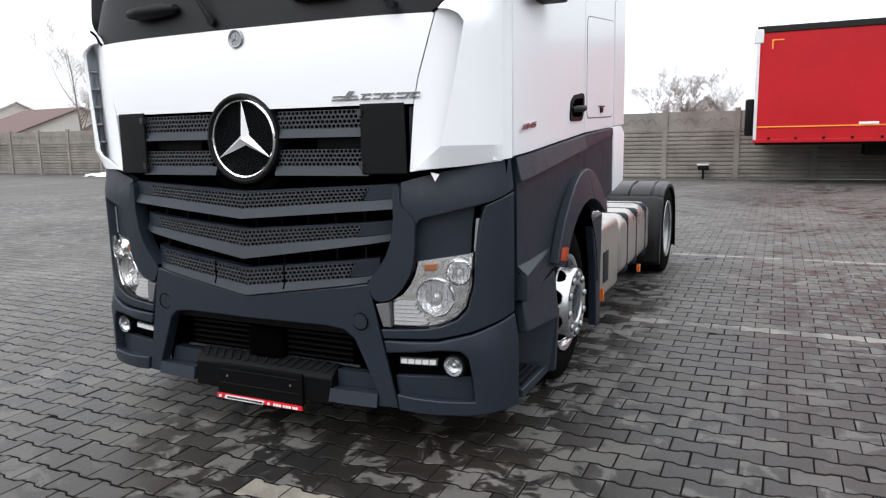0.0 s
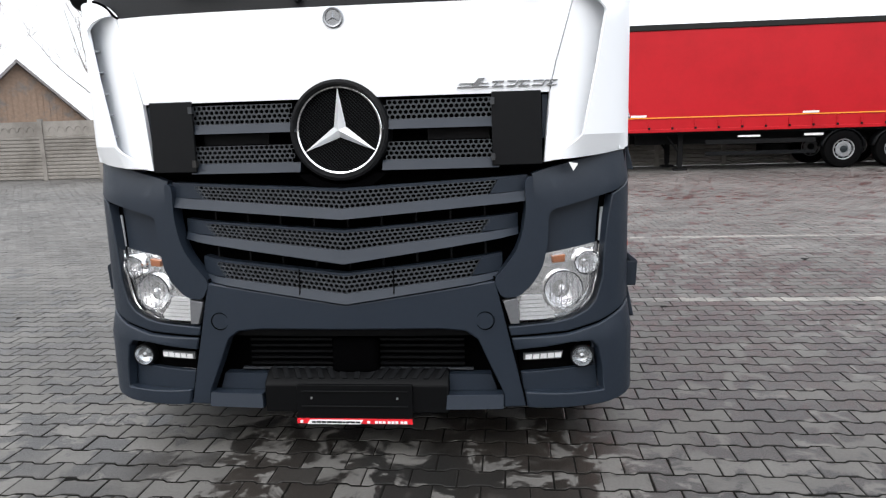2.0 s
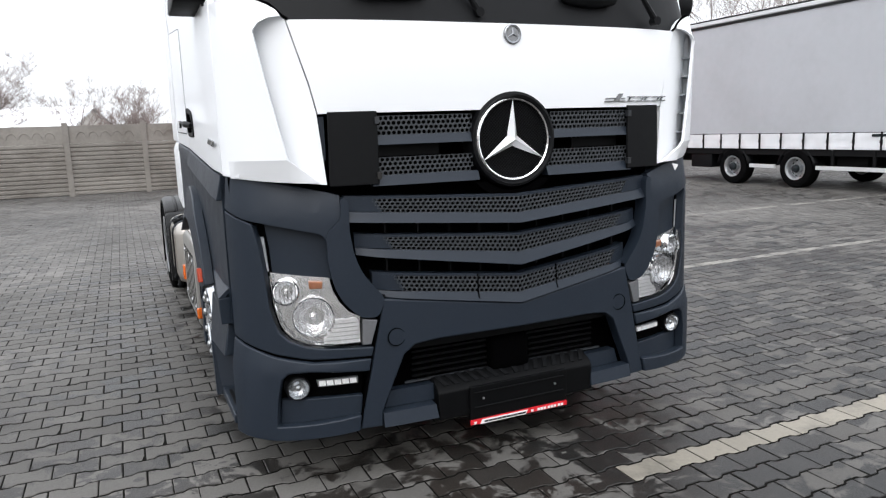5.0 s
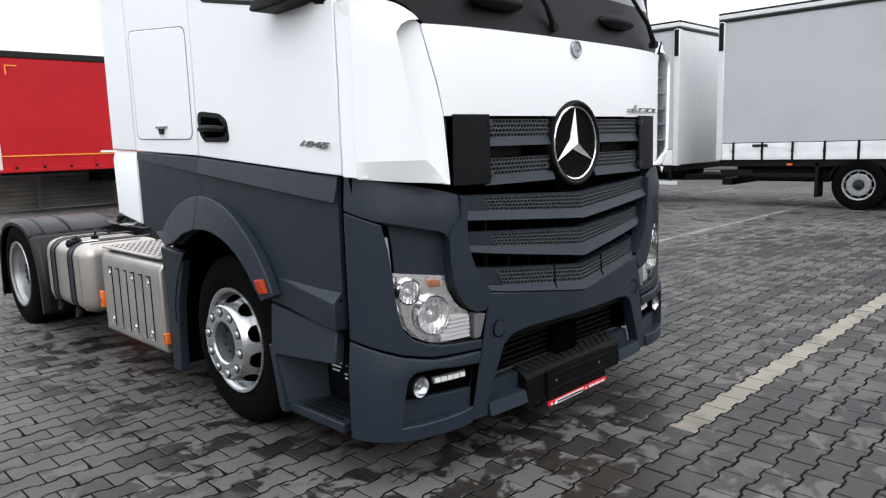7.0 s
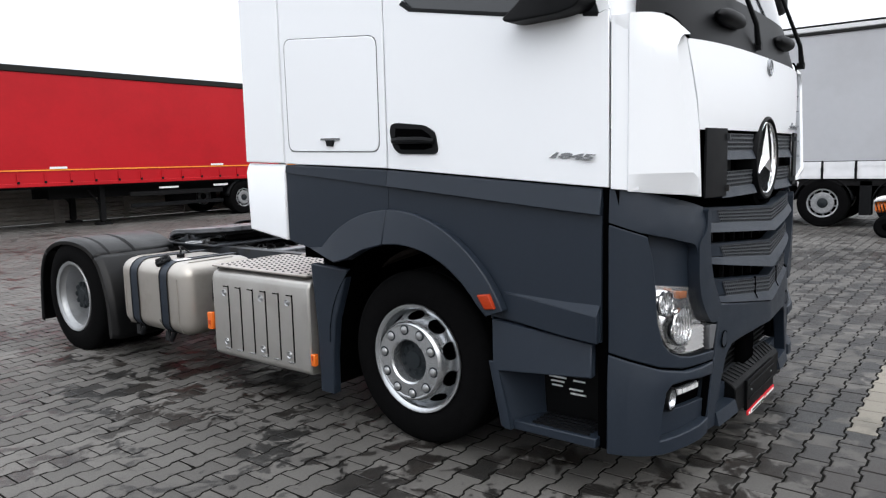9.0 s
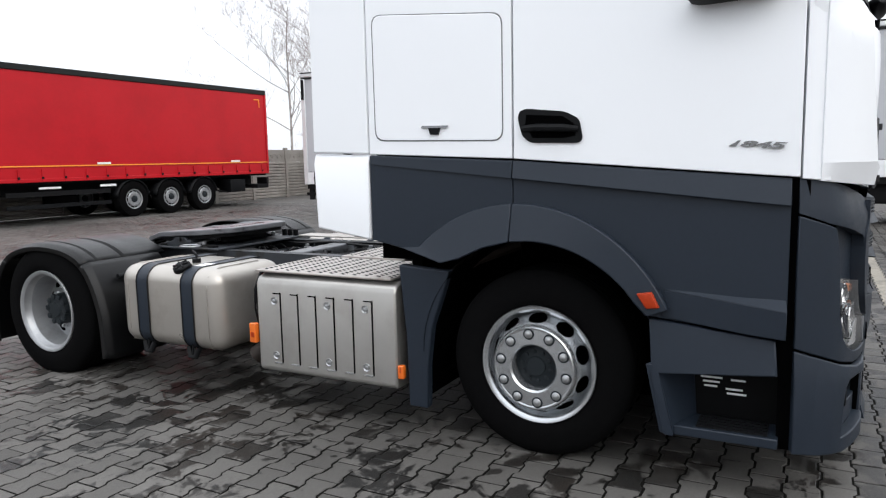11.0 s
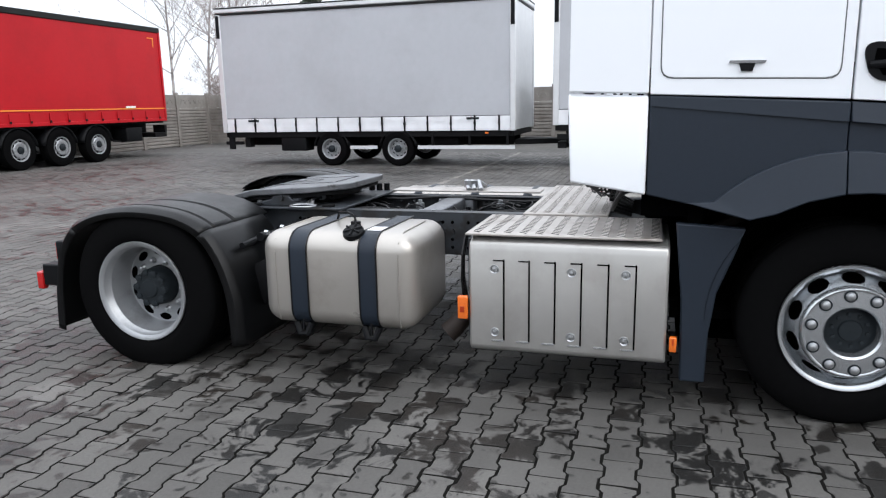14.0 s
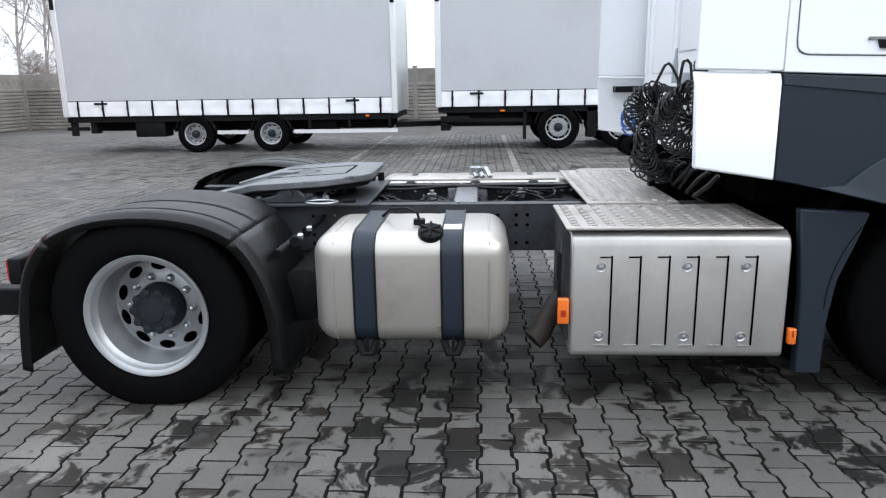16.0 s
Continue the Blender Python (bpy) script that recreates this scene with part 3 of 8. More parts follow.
for k in range(3):
    t = math.pi / 2 + k * 2 * math.pi / 3
    tube([(CX, 2.601, 1.905), (CX + 0.027 * math.cos(t), 2.602, 1.905 + 0.027 * math.sin(t))], [0.0045, 0.0012], 6, bm)
rb = part("round_badge", bm, BADGE, nose, "small round silver badge")
# the model badge, as plain slanted bars
bm = bmesh.new()
x, widths = -0.0, (0.13, 0.052, 0.040, 0.048, 0.050, 0.046)
s = 0.495
for k, w in enumerate(widths):
    h = 0.036 if k == 0 else 0.023
    stem = 0.08 if k % 2 else 0.72
    bars = ((0.0, 0.40, 0, 0.004), (0.62, 0.98, 0, 0.004), (0.42, 0.62, 0, h), (0.05, 0.95, h * 0.36, h * 0.36 + 0.004)) if k == 0 else ((0.0, 0.88, 0, 0.0045), (0.08, 0.96, h - 0.0045, h), (stem, stem + 0.13, 0, h))
    for f0, f1, z0, z1 in bars:
        q = [(s + w * f0, z0), (s + w * f1, z0), (s + w * f1 + (z1 - z0) * 0.9 , z1), (s + w * f0 + (z1 - z0) * 0.9, z1)]
        A = [bm.verts.new(skin(a, 1.611 + b, 0.014)) for a, b in q]
        B = [bm.verts.new(skin(a, 1.611 + b, 0.004)) for a, b in q]
        bm.faces.new(A)
        for i in range(4):
            bm.faces.new((A[i], B[i], B[(i + 1) % 4], A[(i + 1) % 4]))
    s += w + 0.008
part("script_badge", bm, BADGE, nose, "chrome script badge as slanted bars")

# ---- white corner panels with the air vanes
for side, hand in ((1, "left"), (-1, "right")):
    inner = sheet([(sa(0.845), 1.302), (1.14, 1.335), (1.30, 1.36), (1.30, 2.03), (1.20, 2.036), (1.12, 2.033), (1.06, 2.020), (1.02, 2.002), (0.99, 1.977), (0.973, 1.953), (0.898, 1.70), (0.873, 1.586)],
                  off=lambda s, z: 0.006 - 0.026 * min(max((s - 0.94) / 0.16, 0), 1) ** 1.4 * min(max((1.985 - z) / 0.06, 0), 1), thick=0.02, side=side, step=0.03, zsteps=(1.45, 1.6, 1.75, 1.9))
    part("corner_panel", inner, WHITE, tractor)

    def flare(s, z):
        edge = 0.99 + 0.095 * min(max((z - 1.403) / 0.5, -0.3), 1.1)
        merge = min(max((z - 1.91) / 0.085, 0), 1)
        f = min(max((1.25 - s) / (1.25 - edge), 0), 1.15)
        chin = 0.036 * max(0, (1.41 - z) / 0.1) * min(max((s - 0.90) / 0.10, 0), 1) * min(max((1.262 - s) / 0.07, 0), 1)
        inner = min(max((s - 0.862) / 0.10, 0), 1) if z < 1.45 else 1
        return 0.007 + 0.002 * merge + (0.058 - 0.006 * min(max((z - 1.41) / 0.5, 0), 1)) * (1 - merge) * inner * f ** 1.15 - chin
    vane = sheet([(0.875, 1.310), (1.06, 1.322), (1.25, 1.340), (1.25, 2.036), (1.17, 2.037), (1.12, 2.034), (1.07, 2.023), (1.03, 2.006), (1.002, 1.984), (0.985, 1.960), (1.03, 1.955), (1.065, 1.935), (1.085, 1.904), (1.05, 1.70), (0.99, 1.410), (0.93, 1.360)],
                 off=flare, thick=0.016, side=side, step=0.03, zsteps=(1.41, 1.55, 1.7, 1.85, 1.904, 1.93, 1.955, 1.98))
    vane = part("air_vane", vane, WHITE, tractor, "white air deflector at the cab corner", bevel=0.003, angle=50)
    for e in vane.data.edges:                # the chin folds in along a crisp line
        if all(abs(vane.data.vertices[v].co.z - 1.41) < 1e-3 for v in e.vertices):
            e.use_edge_sharp = True
    for z in (1.452, 1.545, 1.638, 1.731, 1.824):
        e = 0.99 + 0.095 * (z - 1.403) / 0.5
        rib = bmesh.new()
        prof = [(e + 0.012, flare(e, z) - 0.018), (1.12, flare(1.12, z) - 0.016), (1.225, flare(1.225, z) - 0.016), (1.225, -0.020), (1.12, -0.018), (e + 0.035, -0.004)]
        A = [rib.verts.new(skin(s * side, z, d)) for s, d in prof]
        B = [rib.verts.new(skin(s * side, z + 0.006, d)) for s, d in prof]
        rib.faces.new(A)
        rib.faces.new(B[::-1])
        for i in range(len(A)):
            rib.faces.new((A[i], B[i], B[(i + 1) % len(A)], A[(i + 1) % len(A)]))
        part("rib", rib, HUBLIGHT, vane)
    # strip of cab edge between vane and door
    part("corner_strip", sheet([(1.205, 1.340), (1.317, 1.350), (1.317, 2.034), (1.205, 2.034)], off=0.0, thick=0.05, side=side, step=0.03), WHITE, tractor, bevel=0.003)

for side in (1, -1):                         # black seal along the cowl's lower edge
    seal = [(0.96, 1.952), (0.982, 1.964), (1.002, 1.986), (1.03, 2.009), (1.07, 2.026), (1.10, 2.034)]
    part("cowl_seal", tube([skin(s * side, z, 0.006) for s, z in seal], 0.006, 6), BLACKSHADE, tractor)
# small paper tag hanging below one vane
part("paper_tag", prism([(CX + 0.945, 1.300), (CX + 0.985, 1.292), (CX + 0.965, 1.262)], "y", 2.655, 2.658), SIGNWHITE, tractor, "small white paper tag")

# ---- upper grille
def flat(z):
    return lambda s: z


# near-black sheet stands for the shade behind the grille
part("grille_backing", sheet([(-0.86, 1.27), (0.86, 1.27), (0.87, 1.584), (-0.87, 1.584)], off=-0.085, thick=0.02), BLACKSHADE, tractor, "near-black sheet standing for the shade behind the grille")
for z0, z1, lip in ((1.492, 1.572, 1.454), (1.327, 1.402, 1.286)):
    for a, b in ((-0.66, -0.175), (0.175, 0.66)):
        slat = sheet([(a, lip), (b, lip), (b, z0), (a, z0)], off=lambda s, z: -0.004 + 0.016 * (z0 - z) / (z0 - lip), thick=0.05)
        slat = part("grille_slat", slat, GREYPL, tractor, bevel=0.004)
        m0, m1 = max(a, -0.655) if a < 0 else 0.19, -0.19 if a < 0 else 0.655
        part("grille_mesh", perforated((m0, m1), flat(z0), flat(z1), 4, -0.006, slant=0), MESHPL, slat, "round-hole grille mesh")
        part("mesh_backing", sheet([(a, z0 - 0.002), (b, z0 - 0.002), (b, z1 + 0.002), (a, z1 + 0.002)], off=-0.022, thick=0.01), BLACKSHADE, slat)
# bars in the gap behind
part("radiator_bar", boxes((CX - 0.62, CX - 0.33, 2.69, 2.705, 1.405, 1.45)), BLACKPL, tractor)
part("radiator_bar", boxes((CX + 0.36, CX + 0.62, 2.69, 2.705, 1.405, 1.45)), BLACKPL, tractor)
for side in (1, -1):
    plate = part("black_plate", sheet([(0.632, 1.294), (0.838, 1.294), (0.832, 1.592), (0.632, 1.592)], off=0.018, thick=0.012, side=side), BLACKPL, tractor, "blank black plate over the grille", bevel=0.003)
    for z in (1.33, 1.555):
        part("clip", boxes(tuple(sorted((CX + side * 0.628, CX + side * 0.645))) + (2.605, 2.63, z - 0.014, z + 0.014)), STEEL, plate)
    part("grille_end", sheet([(0.845, 1.40), (0.862, 1.40), (0.868, 1.575), (0.845, 1.575)], off=-0.015, thick=0.03, side=side), GREYPL, tractor)
# round emblem
em = lathe([(0.04, 0.150), (0.0, 0.176), (-0.036, 0.186), (-0.050, 0.196), (-0.046, 0.207), (-0.02, 0.2115), (0.05, 0.2115)], (CX, 2.648, 1.455), "y", 72)
emblem = part("emblem_housing", em, BLACKPL, tractor, "black round emblem housing")
part("emblem_ring", lathe([(-0.024, 0.169), (-0.040, 0.172), (-0.044, 0.178), (-0.038, 0.186), (-0.02, 0.187)], (CX, 2.648, 1.455), "y", 72), CHROME, emblem, "chrome ring")
bm = bmesh.new()
disc(bm, (CX, 2.648, 1.455), "y", 0.174, -0.022, 0.03, 48)
part("emblem_back", bm, BLACKSHADE, emblem)
# fine net behind the spokes
bm = bmesh.new()
for k in range(-16, 17):
    for sgn in (1, -1):
        c = k * 0.0105
        h = math.sqrt(max(0.169 ** 2 - c * c, 0))
        d = 0.7071
        p, q = Vector((c * d - h * d * sgn, c * d * sgn + h * d)), Vector((c * d + h * d * sgn, c * d * sgn - h * d))
        tube([(CX + p.x, 2.6255, 1.455 + p.y), (CX + q.x, 2.6255, 1.455 + q.y)], 0.0014, 3, bm)
part("emblem_net", bm, BLACKPL, emblem)
bm = bmesh.new()
for k in range(3):
    t = math.pi / 2 + k * 2 * math.pi / 3
    tip, l, r = [Vector((math.cos(t + dt) * rad, math.sin(t + dt) * rad)) for dt, rad in ((0, 0.176), (math.pi / 3, 0.030), (-math.pi / 3, 0.030))]
    hub_v = bm.verts.new((CX, 2.594, 1.455))
    P = [bm.verts.new((CX + p.x, y, 1.455 + p.y)) for p, y in ((tip, 2.612), (l, 2.627), (r, 2.627))]
    bm.faces.new((hub_v, P[1], P[0]))
    bm.faces.new((hub_v, P[0], P[2]))
    bm.faces.new((P[0], P[1], P[2]))
part("emblem_spokes", bm, SPOKE, emblem, "chrome three-armed spokes", smooth=False)

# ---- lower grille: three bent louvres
# the shade behind the louvres is coloured in by this near-black sheet
part("grille_backing", sheet([(-0.80, 0.75), (0.80, 0.75), (0.86, 1.28), (-0.86, 1.28)], off=-0.10, thick=0.02), BLACKSHADE, tractor, "near-black sheet standing for the shade behind the louvres")
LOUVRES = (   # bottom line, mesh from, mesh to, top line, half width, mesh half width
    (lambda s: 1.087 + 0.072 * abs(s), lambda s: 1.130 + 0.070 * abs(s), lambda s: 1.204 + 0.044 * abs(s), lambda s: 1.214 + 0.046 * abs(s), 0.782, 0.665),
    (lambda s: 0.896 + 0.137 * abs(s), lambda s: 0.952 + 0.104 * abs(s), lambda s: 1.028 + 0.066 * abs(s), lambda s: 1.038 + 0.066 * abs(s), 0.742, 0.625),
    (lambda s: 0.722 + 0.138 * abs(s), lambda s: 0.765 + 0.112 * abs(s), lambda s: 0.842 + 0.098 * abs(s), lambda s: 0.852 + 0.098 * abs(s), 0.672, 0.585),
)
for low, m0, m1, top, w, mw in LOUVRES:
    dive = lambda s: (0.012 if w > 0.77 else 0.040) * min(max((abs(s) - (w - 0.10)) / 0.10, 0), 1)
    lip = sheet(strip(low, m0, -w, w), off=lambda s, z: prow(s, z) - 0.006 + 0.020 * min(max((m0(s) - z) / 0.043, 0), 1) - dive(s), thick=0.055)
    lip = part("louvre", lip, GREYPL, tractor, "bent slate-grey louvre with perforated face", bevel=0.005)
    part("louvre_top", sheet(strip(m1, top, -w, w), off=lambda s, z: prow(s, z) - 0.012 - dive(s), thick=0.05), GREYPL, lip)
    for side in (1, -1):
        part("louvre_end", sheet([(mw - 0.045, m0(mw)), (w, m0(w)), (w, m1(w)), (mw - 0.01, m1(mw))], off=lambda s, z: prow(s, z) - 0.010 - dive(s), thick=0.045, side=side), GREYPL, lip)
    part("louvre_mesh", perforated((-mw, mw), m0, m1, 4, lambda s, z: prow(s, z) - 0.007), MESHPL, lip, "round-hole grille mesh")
    part("mesh_backing", sheet(strip(m0, m1, -mw + 0.04, mw - 0.04), off=lambda s, z: prow(s, z) - 0.026, thick=0.008), BLACKSHADE, lip)
for u in (-0.205, 0.205):
    part("louvre_seam", sheet([(u - 0.0022, LOUVRES[2][0](u) + 0.012), (u + 0.0022, LOUVRES[2][0](u) + 0.012), (u + 0.0022, LOUVRES[2][3](u)), (u - 0.0022, LOUVRES[2][3](u))], off=lambda s, z: prow(s, z) + (0.0150 - 0.49 * max(0.0, z - LOUVRES[2][0](u) - 0.004) if z < LOUVRES[2][1](u) else -0.004), thick=0.012, step=0, zsteps=(LOUVRES[2][1](u),)), BLACKSHADE, lip)
# struts in the slots, and the round dip under the emblem, its shade coloured in
for low, top in ((LOUVRES[1][3], LOUVRES[0][0]), (LOUVRES[2][3], LOUVRES[1][0])):
    for k in range(-4, 5):
        part("slot_strut", sheet([(k * 0.15 - 0.004, low(k * 0.15)), (k * 0.15 + 0.004, low(k * 0.15)), (k * 0.15 + 0.004, top(k * 0.15)), (k * 0.15 - 0.004, top(k * 0.15))], off=-0.055, thick=0.02, step=0), BLACKPL, tractor)
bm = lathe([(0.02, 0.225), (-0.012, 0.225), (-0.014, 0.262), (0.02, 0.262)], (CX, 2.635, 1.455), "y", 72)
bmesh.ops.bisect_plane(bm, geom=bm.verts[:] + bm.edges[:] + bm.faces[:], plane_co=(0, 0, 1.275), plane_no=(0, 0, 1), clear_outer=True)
part("emblem_bowl", bm, BLACKSHADE, tractor)

# ---- bumper middle with its opening
bump_top = lambda s: 0.716 + 0.140 * abs(s)
OPEN = [(-0.665, 0.302), (-0.60, 0.45), (-0.558, 0.548), (-0.505, 0.588), (-0.40, 0.601), (0.0, 0.608), (0.40, 0.601), (0.505, 0.588), (0.558, 0.548), (0.60, 0.45), (0.665, 0.302)]
upper_b = [(s, z) for s, z in OPEN]
outline = [(-0.765, 0.236)] + [(-0.665, 0.236), (-0.665, 0.302)] + upper_b[1:-1] + [(0.665, 0.302), (0.665, 0.236), (0.765, 0.236)] + [(0.635, bump_top(0.635)), (0.0, bump_top(0.0)), (-0.635, bump_top(0.635))]
bumper = part("bumper_middle", sheet(outline, off=lambda s, z: prow(s, z) * min(1, max(0, (z - 0.25) / 0.3)) + 0.004, thick=0.06), GREYPL, tractor, "slate-grey bumper with a wide air opening", bevel=0.006)
for side in (1, -1):
    part("bumper_lip", sheet([(0.412, 0.236), (0.663, 0.236), (0.663, 0.296), (0.418, 0.296)], off=lambda s, z: 0.022 - 0.25 * (z - 0.236), thick=0.06, side=side), GREYPL, bumper, bevel=0.006)
# depth of the opening: a near-black sheet in place of its shade
part("opening_backing", sheet([(-0.82, 0.22), (0.82, 0.22), (0.80, 0.66), (-0.80, 0.66)], off=-0.16, thick=0.02), BLACKSHADE, bumper)
part("opening_shelf", sheet([(-0.64, 0.298), (0.64, 0.298), (0.615, 0.372), (-0.615, 0.372)], off=-0.05, thick=0.05), GREYPL, bumper)
part("opening_brow", sheet([(-0.56, 0.558), (0.56, 0.558), (0.52, 0.600), (-0.52, 0.600)], off=-0.03, thick=0.03), STEPBLK, bumper)
for sgn in (1, -1):
    for k in range(5):
        z = 0.405 + k * 0.028
        part("cooler_fin", boxes((CX + sgn * 0.30 - 0.19, CX + sgn * 0.30 + 0.19, 2.71, 2.735, z, z + 0.010)), STEPBLK, bumper)
    part("cooler_edge", boxes((CX + sgn * 0.32 - 0.21, CX + sgn * 0.32 + 0.21, 2.70, 2.715, 0.385, 0.392)), STEEL, bumper)
part("radar_box", rounded(boxes((CX - 0.105, CX + 0.105, 2.665, 2.74, 0.37, 0.535)), 0.03), BLACKSHADE, bumper)
for side in (1, -1):
    bm = lathe([(0.02, 0.037), (-0.002, 0.037), (-0.004, 0.035), (-0.004, 0.001)], (CX + side * 0.590, 2.626, 0.632), "y", 32)
    part("tow_eye_cover", bm, GREYPL, bumper)
    bm = lathe([(0.0, 0.0375), (-0.0052, 0.0375), (-0.0052, 0.0400), (0.0, 0.0400)], (CX + side * 0.590, 2.6255, 0.632), "y", 32)
    part("cover_groove", bm, BLACKSHADE, bumper)
# step on the bumper, plate holder and dealer strip
st = prism([(2.6150, 0.212), (2.7600, 0.212), (2.7600, 0.386), (2.6900, 0.391), (2.6350, 0.358), (2.6170, 0.338)], "x", CX - 0.405, CX + 0.425)
step_b = part("bumper_step", st, STEPBLK, tractor, "black ribbed footboard on the bumper", bevel=0.006)
for k in range(-7, 8):
    x = CX + 0.01 + k * 0.052
    lean = 0.03 * (1 if k > 0 else -1 if k < 0 else 0)
    bm = bmesh.new()
    A = [bm.verts.new((x + dx + (lean if i else 0), y, z)) for i, (y, z) in enumerate(((2.6380, 0.365), (2.6920, 0.398))) for dx in (-0.011, 0.011)]
    B = [bm.verts.new((v.co.x, v.co.y + 0.004, v.co.z - 0.02)) for v in A]
    bm.faces.new((A[0], A[1], A[3], A[2]))
    for i, j in ((0, 1), (1, 3), (3, 2), (2, 0)):
        bm.faces.new((A[i], A[j], B[j], B[i]))
    part("grip_rib", bm, BLACKPL, step_b)
holder = part("plate_holder", boxes((CX - 0.255, CX + 0.265, 2.6020, 2.6180, 0.19, 0.346), (CX - 0.235, CX + 0.245, 2.5950, 2.6040, 0.245, 0.25), (CX - 0.235, CX + 0.245, 2.5950, 2.6040, 0.315, 0.32)), STEPBLK, tractor, "empty black number plate holder", bevel=0.003)
for u in (-0.188, 0.198):
    bm = bmesh.new()
    disc(bm, (CX + u, 2.6000, 0.285), "y", 0.005, -0.003, 0.004, 10)
    part("screw", bm, NUT, holder)
stripb = part("dealer_strip", boxes((CX - 0.258, CX + 0.262, 2.5960, 2.6040, 0.167, 0.189)), SIGNRED, tractor, "red strip with a white field and unreadable writing")
bm = prism([(CX - 0.212, 0.166), (CX + 0.030, 0.166), (CX + 0.042, 0.186), (CX - 0.200, 0.186)], "y", 2.5930, 2.5965)
field = part("white_field", bm, SIGNWHITE, stripb)
rng = random.Random(5)
x = CX - 0.19
while x < CX + 0.015:
    w = rng.uniform(0.010, 0.022)
    part("writing_bar", boxes((x, x + w, 2.5905, 2.5925, 0.172, 0.180)), BLACKPL, stripb)
    x += w + 0.004
for k, x in enumerate((-0.243, 0.06, 0.095, 0.112, 0.129, 0.152, 0.169, 0.186, 0.209, 0.226)):
    part("writing_bar", boxes((CX + x, CX + x + 0.013, 2.5930, 2.5950, 0.170, 0.182)), SIGNWHITE, stripb)

# ---- bumper corners, headlamps, fog lamps (built once for each side)
for side in (1, -1):
    # arm from the grille round the corner: top band
    band = sheet([(0.80, 1.150), (0.862, 1.050), (0.868, 1.078), (0.882, 1.097), (0.905, 1.107), (0.94, 1.114), (1.06, 1.142), (1.20, 1.172), (sy(2.905), 1.215), (sy(2.905), 1.350), (1.20, 1.338), (1.0, 1.303), (0.86, 1.272), (0.80, 1.255)],
                 off=lambda s, z: 0.004 - (0.036 - 0.022 * min(max((s - 1.0) / 0.25, 0), 1)) * max(0, (z - 1.19) / 0.13), thick=0.04, side=side, step=0.05, zsteps=(1.19, 1.25))
    part("corner_band", band, GREYPL, tractor, bevel=0.005)
    # grille cheek: from the band down past the louvre ends to the lamp's inner tip
    cheek = sheet(soft([(0.628, 0.806), (0.664, 0.728), (0.738, 0.734), (0.80, 0.795), (0.838, 0.86), (0.860, 0.96), (0.864, 1.102), (0.80, 1.155), (0.80, 1.25), (0.765, 1.235), (0.768, 1.10), (0.752, 1.0), (0.725, 0.93), (0.68, 0.868)], 0.028, 5),
                  off=lambda s, z: 0.012 - 0.006 * min(max((0.78 - s) / 0.12, 0), 1), thick=0.07, side=side, step=0.03)
    cheek = part("grille_cheek", cheek, GREYPL, tractor, bevel=0.016)
    cheek.modifiers["edge"].segments = 4
    # recess above the headlamp
    part("lamp_recess", sheet([(0.85, 0.90), (1.14, 0.94), (1.19, 1.175), (0.85, 1.12)], off=-0.045, thick=0.03, side=side), GREYPL, tractor)
    # dark sheet for the duct slot beside the outer column; the pale strip stands for brightness seen through it
    part("duct_slot", sheet([(1.075, 0.69), (1.098, 0.80), (1.106, 0.93), (1.114, 1.05), (1.130, 1.145), (1.180, 1.158), (1.155, 1.05), (1.140, 0.93), (1.130, 0.80), (1.095, 0.695)], off=-0.044, thick=0.01, side=side, step=0), BLACKSHADE, tractor)
    part("duct_guide", sheet([(1.122, 0.950), (1.130, 1.05), (1.135, 1.095), (1.150, 1.095), (1.143, 1.05), (1.131, 0.950)], off=-0.039, thick=0.006, side=side, step=0), HUBLIGHT, tractor, "pale strip standing for the bright view through the gap")
    # outer column
    col = sheet([(0.69, 0.600), (0.70, 0.560), (0.95, 0.568), (1.10, 0.600), (1.22, 0.640), (sy(2.905), 0.672), (sy(2.905), 1.205), (1.20, 1.165), (1.165, 1.152), (1.14, 1.05), (1.125, 0.93), (1.115, 0.80), (1.085, 0.70), (1.04, 0.655), (0.97, 0.625), (0.90, 0.612)],
                off=0.004, thick=0.045, side=side, step=0.05)
    part("corner_column", col, GREYPL, tractor, bevel=0.006)
    # lower corner with the fog lamp's hole
    low = sheet([(0.768, 0.236), (0.95, 0.226), (1.10, 0.224), (sy(2.905), 0.240), (sy(2.905), 0.662), (1.22, 0.630), (1.10, 0.590), (0.95, 0.558), (0.703, 0.550), (0.715, 0.495), (0.755, 0.500), (0.96, 0.522), (1.05, 0.520), (1.082, 0.490), (1.10, 0.40), (1.112, 0.288), (0.95, 0.292), (0.76, 0.306)],
                off=lambda s, z: 0.006 + 0.020 * min(max((0.62 - z) / 0.09, 0), 1) * min(1, max(0, (s - 0.70) / 0.15)), thick=0.05, side=side, step=0.05, zsteps=(0.53,))
    low = part("lower_corner", low, GREYPL, tractor, bevel=0.006)
    # pocket coloured near-black for its inner shade
    part("fog_pocket", sheet([(0.745, 0.385), (1.11, 0.385), (1.09, 0.53), (0.73, 0.515)], off=-0.055, thick=0.03, side=side), BLACKSHADE, low)
    part("fog_blank", sheet([(0.752, 0.300), (1.115, 0.282), (1.10, 0.392), (0.745, 0.385)], off=-0.022, thick=0.03, side=side), GREYPL, low, bevel=0.004)
    for s, r, name, lab in ((1.022, 0.050, "fog_lamp", "round clear fog lamp"),):
        c = skin(s * side, 0.445, -0.012)
        bm = lathe([(0.05, 0.050), (-0.004, 0.052), (-0.012, 0.050), (-0.014, 0.044)], c, "y", 32)
        fog = part(name, bm, BLACKPL, tractor, lab)
